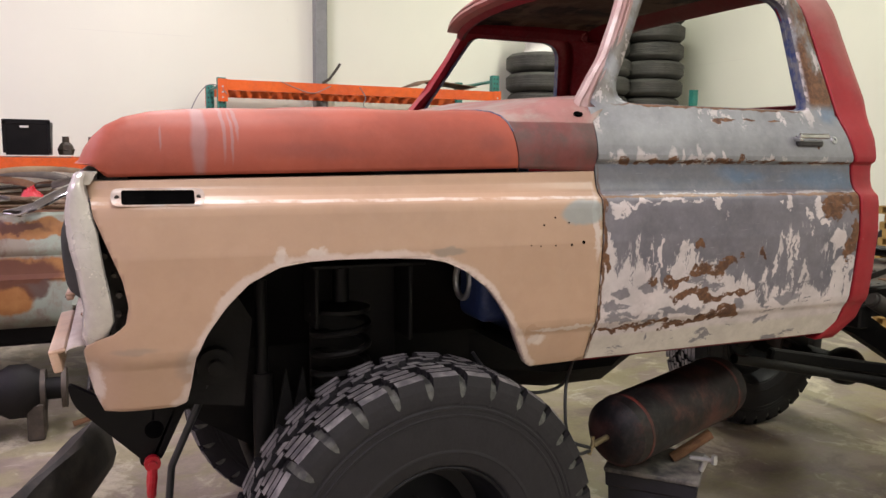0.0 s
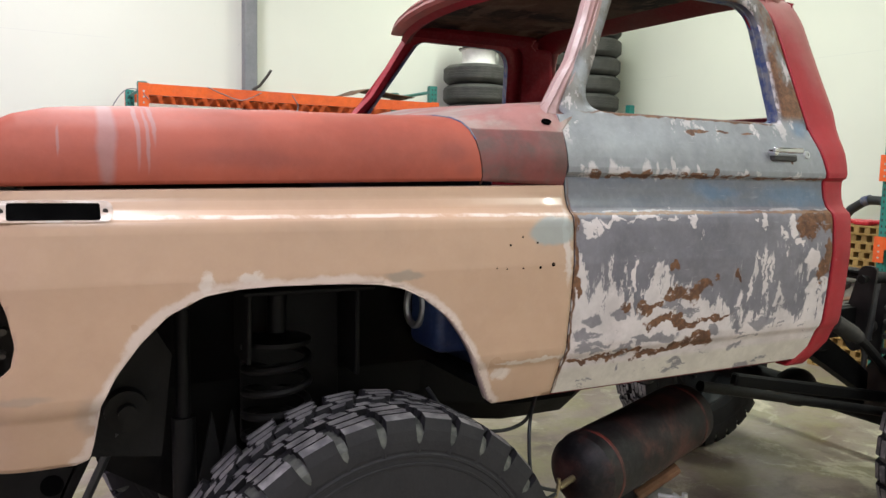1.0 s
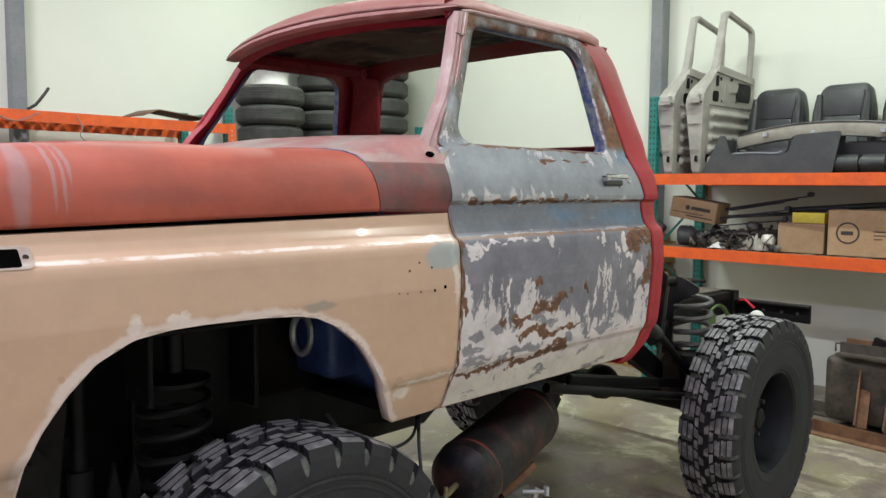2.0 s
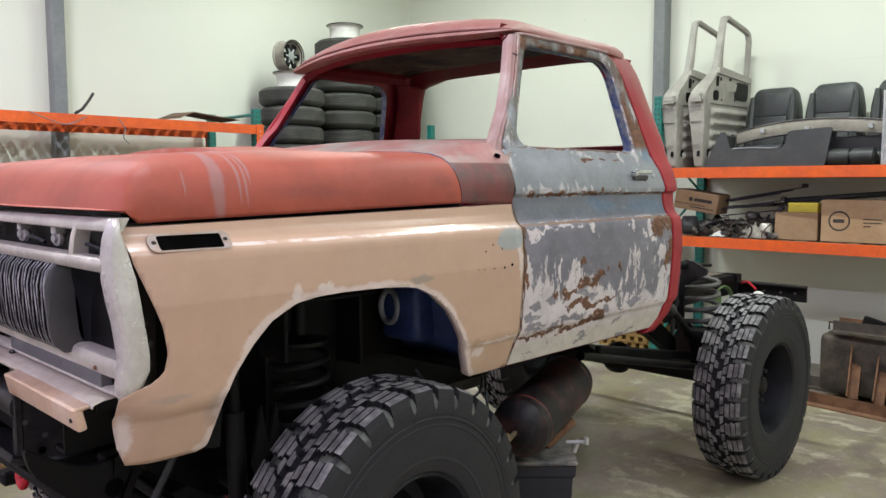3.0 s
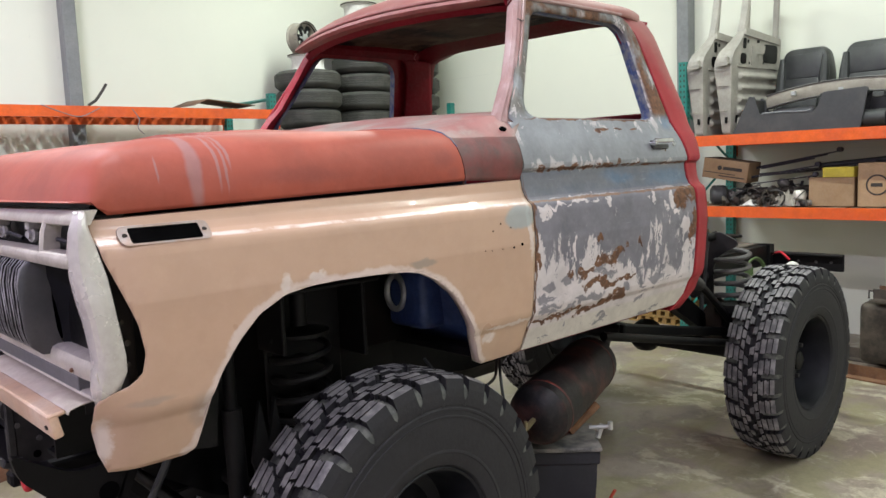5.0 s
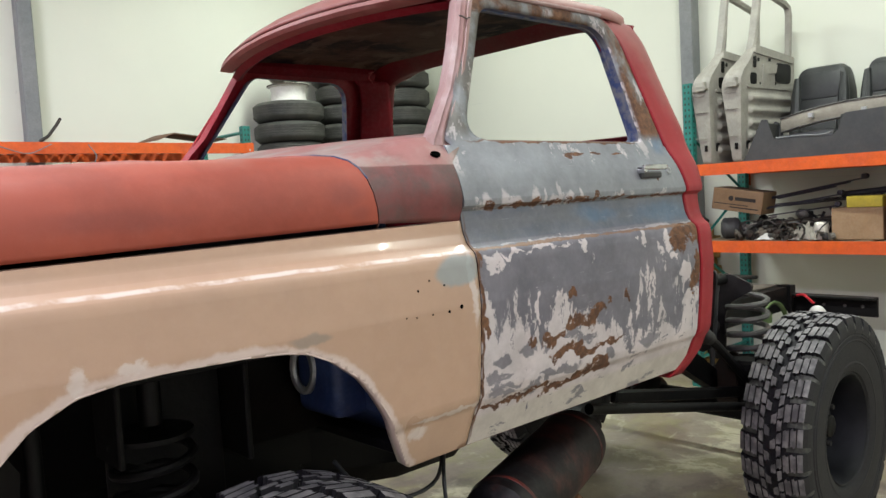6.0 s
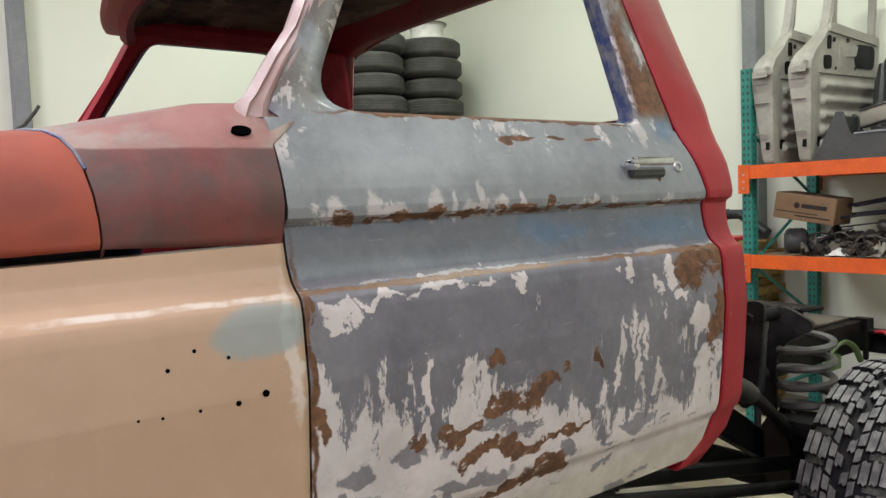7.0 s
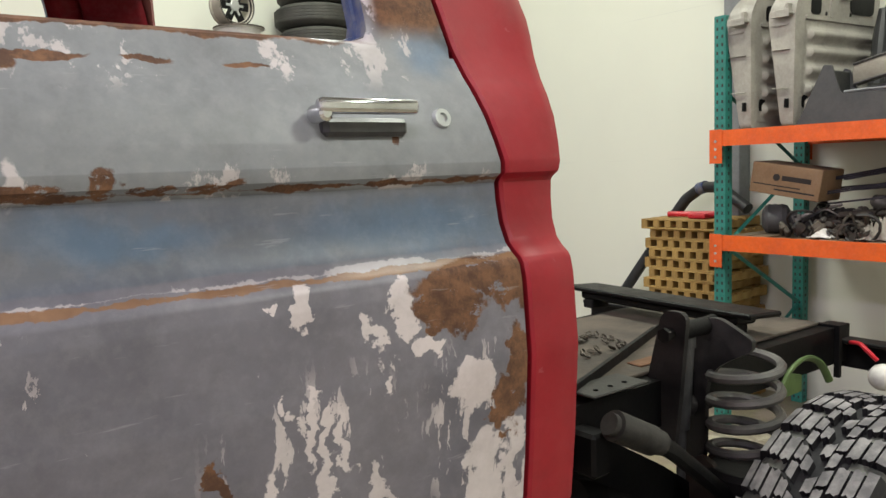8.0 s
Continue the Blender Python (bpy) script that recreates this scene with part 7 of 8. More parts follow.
bump = thing("bumper_trim", "long beige bumper with a thin bright edge on the rack", "bumper", (5.02, 0.66, 2.13))
bm = bmesh.new()
ys = np.linspace(1.40, 0.08, 14)
sheet(bm, [[(5.02 + 0.05 * (2 * (y - 0.67) / 1.18) ** 2 + dx, y, z + 0.055 - 0.055 * ((y - 0.67) / 0.62) ** 2 + 0.012 * (1.26 - y)) for y in ys] for dx, z in ((0.05, 2.24), (0.0, 2.25), (-0.012, 2.30), (0.0, 2.355), (0.06, 2.36), (0.06, 2.24))])
part("face", bm, M_BONE, bump, "beige face", True)
for z in (2.362, 2.246):
    bm = bmesh.new()
    tube(bm, [(5.015 + 0.05 * (2 * (y - 0.67) / 1.18) ** 2, y, z + 0.055 - 0.055 * ((y - 0.67) / 0.62) ** 2 + 0.012 * (1.26 - y)) for y in ys], 0.007, 8)
    part("bright_edge", bm, M_SPRING, bump, "", True)
for y in (1.12, 0.72, 0.2):
    bm = bmesh.new()
    box(bm, 4.995, 5.03, y - 0.02, y + 0.02, 2.315, 2.355, 0.004)
    part("bracket", bm, M_STEEL, bump)
bm = bmesh.new()
box(bm, 5.12, 5.2, 0.1, 0.85, 2.0, 2.26, 0.01)
part("support", bm, M_DARKGREY, bump)
con = thing("console", "dark grey plastic console shell on the rack front", "console", (4.94, 1.06, 2.0))
bm = bmesh.new()
prism(bm, rounded([(1.64, 2.002), (1.60, 2.07), (1.475, 2.335), (1.428, 2.33), (1.405, 2.25), (1.375, 2.165), (0.92, 2.150), (0.87, 2.20), (0.825, 2.318), (0.49, 2.335), (0.47, 2.325), (0.525, 2.002)], [0.006, 0.01, 0.008, 0.008, 0.01, 0.02, 0.02, 0.02, 0.012, 0.01, 0.01, 0.006], 3), 4.895, 4.91, "x")
part("side_panel", bm, M_DARKGREY, con, "", True)
bm = bmesh.new()
prism(bm, rounded([(1.60, 2.003), (1.58, 2.07), (1.455, 2.325), (1.425, 2.31), (1.38, 2.18), (0.92, 2.165), (0.84, 2.29), (0.50, 2.315), (0.53, 2.003)], [0.006, 0.01, 0.01, 0.01, 0.02, 0.03, 0.02, 0.01, 0.006], 3), 5.10, 5.115, "x")
part("side_panel", bm, M_DARKGREY, con, "", True)
bm = bmesh.new()
box(bm, 4.911, 5.099, 0.92, 1.40, 2.10, 2.135, 0.006)
box(bm, 4.911, 5.099, 1.42, 1.46, 2.10, 2.30, 0.006)
box(bm, 4.911, 5.099, 0.50, 0.86, 2.285, 2.31, 0.006)
box(bm, 4.911, 5.099, 0.845, 0.86, 2.10, 2.285, 0.004)
part("tray", bm, M_LEATHER, con, "black inner tray")
bm = bmesh.new()
tube(bm, smooth_path([(4.905, 1.36, 2.172), (4.905, 1.2, 2.176), (4.905, 1.0, 2.168), (4.905, 0.935, 2.18)], 4), 0.008, 8)
part("tray_lip", bm, M_POST, con, "paler worn lip", True)
bm = bmesh.new()
lathe(bm, [(0.0, 0.0), (0.075, 0.0), (0.085, 0.02), (0.085, 0.34), (0.075, 0.36), (0.0, 0.36)], Matrix.Translation((5.20, 1.36, 2.14)) @ pose(0, 0, 0, 90, 0, 0), 20)
single("rolled_mat", bm, M_POST, "grey rolled mat lying behind the console", "rolled mat", smooth=True)
for y in (0.43, 0.24):
    bm = bmesh.new()
    rod(bm, (4.98, y + 0.085, 2.075), (4.98, y - 0.085, 2.075), 0.073, 20)
    rod(bm, (4.98, y + 0.095, 2.075), (4.98, y + 0.085, 2.075), 0.05, 16)
    rod(bm, (4.98, y - 0.095, 2.075), (4.98, y - 0.085, 2.075), 0.05, 16)
    single("black_canister", bm, M_LEATHER, "short black cylinder lying on the rack", "canister", "canisters", smooth=True)
bm = bmesh.new()
box(bm, 4.93, 4.95, -0.45, 0.085, 2.0, 2.62, 0.003, seg=1)
box(bm, 4.92, 4.955, 0.07, 0.09, 2.0, 2.62, 0.003)
single("metal_sheet", bm, M_STEEL, "upright galvanised metal panel on the rack", "metal panel")


def carton(x, y, z, w, d, h, turn, label, opened=False, tilt=0, material=None):
    c = thing("carton", label, "box", (x, y, z), "cartons")
    m = Matrix.Translation((x, y, z)) @ pose(0, 0, 0, tilt, 0, turn)
    bm = bmesh.new()
    box(bm, -d / 2, d / 2, -w / 2, w / 2, 0, h, 0.004, m)
    part("box", bm, material or M_CARD, c)
    bm = bmesh.new()
    if opened:
        box(bm, -d / 2 + 0.01, d / 2 - 0.01, -w / 2 + 0.01, w / 2 - 0.01, h, h + 0.002, 0, m)
        part("open_top", bm, M_CARDIN, c, "dark open top")
    else:
        box(bm, -d / 2 + 0.002, d / 2 - 0.002, -0.002, 0.002, h, h + 0.0015, 0, m)
        part("flap_gap", bm, M_INK, c)
    return c, m, d, w, h


def bars(c, m, d, rows):
    for k, (y0, y1, z0, z1) in enumerate(rows):
        bm = bmesh.new()
        box(bm, -d / 2 - 0.0022, -d / 2 + 0.001, y0, y1, z0, z1, 0, m)
        part("print_bar", bm, M_INK, c, "dark printed bar")


c, m, d, w, h = carton(5.10, 1.76, 1.575, 0.44, 0.30, 0.19, 4, "open brown carton lying askew on the parts", True, 9)
bars(c, m, d, [(-0.16, 0.02, 0.095, 0.125), (-0.10, 0.20, 0.055, 0.062), (-0.19, 0.06, 0.03, 0.04)])
bm = bmesh.new()
lathe(bm, [(0.0001, 0.0), (0.022, 0.0), (0.022, 0.002), (0.0001, 0.002)], m @ Matrix.Translation((-d / 2 - 0.0025, 0.055, 0.11)) @ pose(0, 0, 0, 0, 90, 0), 16)
part("print_spot", bm, M_INK, c, "dark printed roundel")
c, m, d, w, h = carton(5.12, 0.78, 1.332, 0.37, 0.32, 0.25, 3, "plain brown carton on the lower shelf")
bm = bmesh.new()
box(bm, 5.0, 5.22, 0.60, 0.86, 1.583, 1.67, 0.004)
single("yellow_box", bm, M_YELLOW, "small bright yellow box on a carton", "box")
c, m, d, w, h = carton(5.14, 0.28, 1.332, 0.56, 0.36, 0.37, 2, "brown carton with a printed ring mark")
bars(c, m, d, [(-0.20, -0.06, 0.20, 0.208), (-0.20, -0.06, 0.17, 0.178), (-0.12, -0.06, 0.14, 0.148), (0.09, 0.18, 0.17, 0.20)])
bm = bmesh.new()
lathe(bm, [(0.075, 0.0), (0.088, 0.0), (0.088, 0.002), (0.075, 0.002)], m @ Matrix.Translation((-d / 2 - 0.0022, 0.13, 0.185)) @ pose(0, 0, 0, 0, 90, 0), 28, True)
part("print_ring", bm, M_INK, c, "dark printed ring")
carton(5.14, -0.30, 1.332, 0.50, 0.36, 0.35, -2, "brown carton standing at the shelf end")
motor = thing("electric_motor", "round grey ribbed motor lying on the lower shelf", "motor", (5.05, 1.86, 1.332))
mm = Matrix.Translation((5.05, 1.92, 1.425)) @ pose(0, 0, 0, 90, 0, 28)
bm = bmesh.new()
lathe(bm, [(0.0, -0.02), (0.05, -0.02), (0.085, 0.0), (0.095, 0.02), (0.09, 0.04), (0.095, 0.06), (0.09, 0.08), (0.095, 0.10), (0.085, 0.13), (0.05, 0.15), (0.05, 0.19), (0.0, 0.19)], mm, 24)
part("casing", bm, M_DARKGREY, motor, "", True)
bm = bmesh.new()
lathe(bm, [(0.0, 0.19), (0.015, 0.19), (0.015, 0.25), (0.0, 0.25)], mm, 12)
part("shaft", bm, M_STEEL, motor, "", True)
for a, b, wide, leaves in (((5.18, 1.66, 1.665), (5.24, 0.80, 1.815), 0.060, 3), ((5.08, 1.62, 1.590), (5.22, 0.98, 1.690), 0.055, 2), ((5.28, 1.70, 1.61), (5.34, 0.55, 1.70), 0.065, 3), ((5.02, 1.50, 1.535), (5.16, 0.98, 1.60), 0.040, 1)):
    bm = bmesh.new()          # leaf springs lying slanted over the heap
    a, b = Vector(a), Vector(b)
    for k in range(leaves):
        e0, e1 = a.lerp(b, 0.10 * k), a.lerp(b, 1 - 0.13 * k)
        q = (e1 - e0).to_track_quat("X", "Z").to_matrix().to_4x4()
        box(bm, -(e1 - e0).length / 2, (e1 - e0).length / 2, -wide / 2, wide / 2, -0.011 * k - 0.010, -0.011 * k, 0.003, Matrix.Translation((e0 + e1) / 2) @ q)
    rod(bm, b + Vector((-wide / 2, 0, 0.008)), b + Vector((wide / 2, 0, 0.008)), 0.022, 14)
    single("leaf_spring", bm, M_LEAF, "flat dark violet-grey leaf spring on the parts heap", "leaf spring", "leaf springs")
for a, b, r in (((5.05, 1.45, 1.46), (5.30, 0.75, 1.50), 0.02), ((5.3, 1.0, 1.68), (5.45, -0.4, 1.80), 0.025), ((5.35, 0.9, 1.60), (5.5, -0.4, 1.72), 0.03)):
    bm = bmesh.new()
    rod(bm, a, b, r, 10)
    rod(bm, b, Vector(b) + Vector((0.01, -0.05, 0.012)), r * 1.4, 10)
    single("long_shaft", bm, M_LEATHER if r > 0.021 else M_SCRAP, "long dark steel shaft lying across the shelf", "shaft", "shafts on the shelf", smooth=True)
random.seed(21)
for k in range(118):
    x, y = random.uniform(4.90, 5.28), random.uniform(0.98, 1.76)
    z = 1.334
    s = random.uniform(0.022, 0.062)
    bm = bmesh.new()
    m = Matrix.Translation((x, y, z + s * 0.6 + 0.15 * random.random() * (x - 4.86) / 0.4)) @ pose(0, 0, 0, random.uniform(0, 360), random.uniform(0, 60), random.uniform(0, 360))
    t = (1, 3, 0, 1, 2, 3, 1, 0)[k % 8]
    if t == 0:
        tube(bm, [m @ Vector((s * 2 * math.cos(a), s * 1.4 * math.sin(a), 0.02 * a)) for a in np.linspace(0, 4.4, 10)], 0.004 + 0.005 * random.random(), 6)
    elif t == 1:
        box(bm, -s, s, -s * 0.6, s * 0.6, -s * 0.3, s * 0.3, 0.006, m)
        box(bm, -s * 0.3, s * 0.3, -s * 0.8, s * 0.8, 0, s * 0.6, 0.006, m)
    elif t == 2:
        lathe(bm, [(0.0, -s), (s * 0.5, -s), (s * 0.8, -s * 0.4), (s * 0.8, s * 0.2), (s * 0.4, s * 0.5), (s * 0.4, s), (0.0, s)], m, 14)
    else:
        rod(bm, m @ Vector((-s * 2.4, 0, 0)), m @ Vector((s * 2.4, 0, 0)), 0.012, 8)
        rod(bm, m @ Vector((s * 2.0, 0, -0.02)), m @ Vector((s * 2.0, 0, 0.02)), 0.028, 10)
    single("scrap_part", bm, (M_SCRAP, M_BUSH, M_RUSTDARK, M_SCRAP, M_DUST, M_SCRAPLIGHT, M_BUSH)[k % 7], "greasy loose vehicle part heaped on the shelf", "vehicle part", "parts heap", smooth=True)


def cloth(name, x, y, z, w, d, h, seed, material, label):
    bm = bmesh.new()
    n = 22
    rows = []
    for i in range(n + 1):
        row = []
        for j in range(n + 1):
            u, v = 2 * i / n - 1, 2 * j / n - 1
            q = Vector((u * 2.1 + seed, v * 2.1, seed))
            r = 1 - 0.25 * noise.noise(q)
            fall = max(0.0, 1 - (u * u + v * v) ** 0.9)
            row.append((x + w * u * r, y + d * v * r, z + 0.004 + h * fall * (0.6 + 0.7 * abs(noise.noise(q * 1.7)))))
        rows.append(row)
    sheet(bm, rows)
    return single(name, bm, material, label, "rag", smooth=True, thick=0.004)


cloth("rag", 4.97, 1.15, 1.335, 0.08, 0.09, 0.14, 3.0, M_BONE, "crumpled off-white rag among the parts")
cloth("rag", 4.93, 1.22, 1.335, 0.05, 0.05, 0.10, 7.0, M_BONE, "crumpled off-white rag among the parts")
cloth("rag", 4.92, 1.48, 1.335, 0.035, 0.07, 0.05, 5.0, M_WHITE, "crumpled off-white rag among the parts")
bm = bmesh.new()
lathe(bm, [(0.0, 0.0), (0.055, 0.0), (0.06, 0.02), (0.06, 0.10), (0.05, 0.13), (0.04, 0.14), (0.0, 0.14)], Matrix.Translation((4.99, 1.05, 1.334)), 20)
single("tin", bm, M_ALLOY, "shiny round metal tin on the shelf", "tin", smooth=True)


# ---- pallets beside the rack ----
def pallet():
    p = thing("pallet", "weathered yellow pine pallet in a tall stack", "pallet", (0, 0, 0), "pallet stack")
    bm = bmesh.new()
    box(bm, -0.30, 0.30, -0.026, 0.026, 0, 0.051, 0.003)
    blk = mesh_of("stringer", bm, M_PALLET)
    for y in (-0.305, -0.2, -0.1, 0.0, 0.1, 0.2, 0.305):
        part("stringer", blk, None, p, pose_m=pose(0, y, 0.0125))
    bm = bmesh.new()
    box(bm, -0.045, 0.045, -0.33, 0.33, 0, 0.012, 0.002)
    sl = mesh_of("slat", bm, M_PALLET)
    for z, n in ((0.0, 3), (0.064, 5)):
        for k in range(n):
            part("slat", sl, None, p, pose_m=pose(-0.255 + 0.51 * k / (n - 1), 0, z))
    return p


base = pallet()
base.matrix_basis = pose(5.58, 2.72, 0, 0, 0, 4)
random.seed(8)
for k in range(1, 18):
    copy_thing(base, pose(5.58 + random.uniform(-0.02, 0.02), 2.72 + 0.04 * (k % 2) + random.uniform(-0.015, 0.015), 0.0765 * k, 0, 0, 4 + random.uniform(-2, 2)))
jk = thing("red_jack", "small red tool lying on the pallets", "tool", (5.5, 2.75, 1.378))
bm = bmesh.new()
rod(bm, (5.42, 2.95, 1.404), (5.46, 2.50, 1.414), 0.022, 10)
box(bm, 5.38, 5.52, 2.60, 2.75, 1.378, 1.414, 0.008)
part("body", bm, M_SHACKLE, jk, "", True)
hz = thing("hose", "thick black hose with a blue collar leaning on the wall", "hose", (5.7, 3.6, 0))
bm = bmesh.new()
hp = [(5.72, 4.15, 0.03), (5.74, 3.85, 0.45), (5.76, 3.45, 0.98), (5.78, 3.20, 1.32), (5.78, 3.05, 1.50), (5.76, 2.88, 1.60), (5.72, 2.70, 1.60), (5.68, 2.52, 1.50), (5.66, 2.42, 1.44)]
tube(bm, hp, 0.045, 12)
part("pipe", bm, M_HOSE, hz, "", True)
bm = bmesh.new()
tube(bm, [(5.765, 2.915, 1.585), (5.752, 2.84, 1.605)], 0.049, 12)
part("collar", bm, M_BLUE, hz, "blue tape collar", True)

# ---- rusty scrap on the floor by the rack ----
for k, (x0, y0, z0, x1, y1, z1, s) in enumerate(((4.40, 0.55, 0.05, 4.30, -0.55, 0.05, 0.05), (4.95, 0.62, 0.05, 4.85, -0.6, 0.05, 0.05), (4.46, 0.10, 0.10, 4.72, 0.14, 0.60, 0.04), (4.44, -0.10, 0.10, 4.78, -0.06, 0.60, 0.04), (4.60, 0.32, 0.645, 4.52, -0.60, 0.66, 0.045), (4.85, 0.35, 0.63, 4.80, -0.6, 0.64, 0.05), (4.40, -0.45, 0.10, 4.42, -0.45, 0.42, 0.035))):
    bm = bmesh.new()
    a, b = Vector((x0, y0, z0)), Vector((x1, y1, z1))
    q = (b - a).to_track_quat("Z", "X").to_matrix().to_4x4()
    prism(bm, [(-s, -s), (s, -s), (s, -s + 0.012), (-s + 0.012, -s + 0.012), (-s + 0.012, s), (-s, s)], 0, (b - a).length, "z", Matrix.Translation(a) @ q)
    single("angle_bar", bm, M_RUST if k % 3 != 1 else M_RUSTPLATE, "brown rusty angle bar stacked by the wall", "steel bar", "scrap steel")
scr = thing("steel_tank", "dark greasy steel tank lying behind rusty bars", "tank", (4.9, 0.0, 0))
bm = bmesh.new()
box(bm, 4.62, 5.25, -0.65, 0.42, 0.07, 0.57, 0.05, seg=3)
part("body", bm, M_SCRAP, scr, "", True)
bm = bmesh.new()
tube(bm, [(4.80, 0.40, 0.58), (4.80, 0.40, 0.645), (4.80, 0.30, 0.645), (4.80, 0.30, 0.58)], 0.008, 8)
part("handle", bm, M_INK, scr, "", True)
bm = bmesh.new()
prism(bm, [(-0.62, 0.66), (0.12, 0.66), (0.10, 0.74), (-0.05, 0.70), (-0.3, 0.73), (-0.62, 0.72)], 4.70, 4.76, "x")
part("bent_rail", bm, M_CHASSIS, scr)

# ---- tyre stacks in the corner ----
def stack_tyre():
    bm = bmesh.new()
    prof = [(0.205, 0.03), (0.23, 0.012), (0.30, 0.0), (0.36, 0.012), (0.392, 0.04), (0.405, 0.055)]
    for k in range(4):
        z = 0.062 + 0.030 * k
        prof += [(0.408, z), (0.408, z + 0.020), (0.4035, z + 0.022), (0.4035, z + 0.028)]
    prof += [(0.408, 0.182), (0.405, 0.182), (0.392, 0.196), (0.36, 0.222), (0.30, 0.234), (0.23, 0.222), (0.205, 0.204)]
    lathe(bm, prof, None, 56)
    return mesh_of("tyre", bm, M_STACK, True)


st_mesh = stack_tyre()
random.seed(4)
for cx, cy, n in ((3.43, 6.40, 13), (4.29, 6.42, 16), (5.12, 6.42, 16)):
    for k in range(n):
        o = new("tyre", st_mesh)
        o.matrix_basis = pose(cx + random.uniform(-0.02, 0.02), cy + random.uniform(-0.02, 0.02), 0.2335 * k, random.uniform(-0.6, 0.6), random.uniform(-0.6, 0.6), random.uniform(0, 360)) @ Matrix.Diagonal((1 - 0.05 * (k % 3 == 1), 1 - 0.05 * (k % 3 == 1), 1, 1))
        tagged(o, "worn dusty black road tyre in a tall stack", "tyre", "tyre stacks")


def white_rim(x, y, z, label="white steel wheel rim lying on a tyre stack"):
    r = thing("wheel_rim", label, "wheel rim", (x, y, z), "bare rims")
    bm = bmesh.new()
    lathe(bm, [(0.235, 0.0), (0.235, 0.012), (0.215, 0.02), (0.20, 0.05), (0.195, 0.12), (0.21, 0.17), (0.24, 0.182), (0.24, 0.195), (0.205, 0.19), (0.19, 0.16), (0.185, 0.06)], Matrix.Translation((x, y, z)), 36)
    part("barrel", bm, M_WHITE, r, "white painted barrel", True)
    bm = bmesh.new()
    lathe(bm, [(0.243, 0.183), (0.243, 0.197), (0.236, 0.2), (0.23, 0.19)], Matrix.Translation((x, y, z)), 36)
    part("flange", bm, M_RUSTPLATE, r, "worn brown flange", True)
    return r


white_rim(3.43, 6.40, 13 * 0.2335)
white_rim(4.29, 6.42, 16 * 0.2335 + 0.002)
white_rim(5.12, 6.42, 16 * 0.2335 + 0.002)
ar = thing("alloy_rim", "black spoked rim with a tan barrel on a white rim", "wheel rim", (3.38, 6.38, 3.23), "bare rims")
rm = Matrix.Translation((3.37, 6.38, 3.235 + 0.195)) @ pose(0, 0, 0, 90, 0, 14) @ Matrix.Scale(0.83, 4)
bm = bmesh.new()
lathe(bm, [(0.235, 0.10), (0.235, 0.085), (0.205, 0.07), (0.20, -0.02), (0.215, -0.09), (0.235, -0.10), (0.235, -0.115), (0.20, -0.105), (0.19, -0.03), (0.19, 0.06), (0.225, 0.098)], rm, 36)
part("barrel", bm, M_BONE, ar, "tan barrel", True)
bm = bmesh.new()
lathe(bm, [(0.236, 0.101), (0.20, 0.075), (0.19, 0.03), (0.225, 0.10)], rm, 36)
lathe(bm, [(0.0, 0.045), (0.05, 0.05), (0.075, 0.035), (0.075, 0.0), (0.0, 0.0)], rm, 20)
for k in range(6):
    box(bm, 0.05, 0.20, -0.046, 0.046, 0.015, 0.045, 0.006, rm @ pose(0, 0, 0, 0, 0, 60 * k))
part("spoke_face", bm, M_BLACK, ar, "black spoked face", True)
bm = bmesh.new()
lathe(bm, [(0.0, 0.056), (0.055, 0.056), (0.062, 0.052), (0.062, 0.04), (0.0, 0.04)], rm, 20)
for k in range(6):
    box(bm, 0.06, 0.12, -0.014, 0.014, 0.044, 0.049, 0.002, rm @ pose(0, 0, 0, 0, 0, 60 * k))
part("hub_plate", bm, M_STEEL, ar, "bright machined hub and spoke faces")

# ---- the old rusty pickup behind ----
old = thing("parked_pickup", "rusty pale green old pickup with scrap piled on it", "truck", (-2.0, 4.2, 0))
bm = bmesh.new()
oz = [0.62, 0.70, 0.78, 0.86, 0.93, 0.97, 1.0, 1.05, 1.12, 1.15, 1.18, 1.23, 1.30, 1.36, 1.385, 1.40]
oy = [3.70, 3.63, 3.60, 3.585, 3.575, 3.57, 3.60, 3.605, 3.605, 3.58, 3.575, 3.59, 3.60, 3.61, 3.63, 3.70]
xs = sorted(set([round(x, 3) for x in np.linspace(-3.9, -0.35, 60)] + [round(x, 3) for x in np.linspace(-1.82, -0.78, 50)]))


def old_arch(x):
    u = (x + 1.30) / 0.50
    return 0.60 + (0.30 * math.sqrt(max(0.0, 1 - u * u)) if abs(u) < 1 else 0.0)


sheet(bm, [[(x, y - 0.03 * math.exp(-((max(z, old_arch(x)) - old_arch(x)) / 0.05) ** 2) * (abs(x + 1.3) < 0.52), max(z, old_arch(x))) for x in xs] for y, z in zip(oy, oz)])
part("body_side", bm, M_OLD, old, "pale green side panel streaked with orange rust", True, 0.001, 0.01)
bm = bmesh.new()
box(bm, -3.9, -0.35, 3.72, 5.35, 1.30, 1.36, 0.01)
part("bed_floor", bm, M_RUST, old)
bm = bmesh.new()
box(bm, -3.8, -0.4, 3.9, 5.2, 0.45, 0.62, 0.03)
part("under_frame", bm, M_CHASSIS, old)
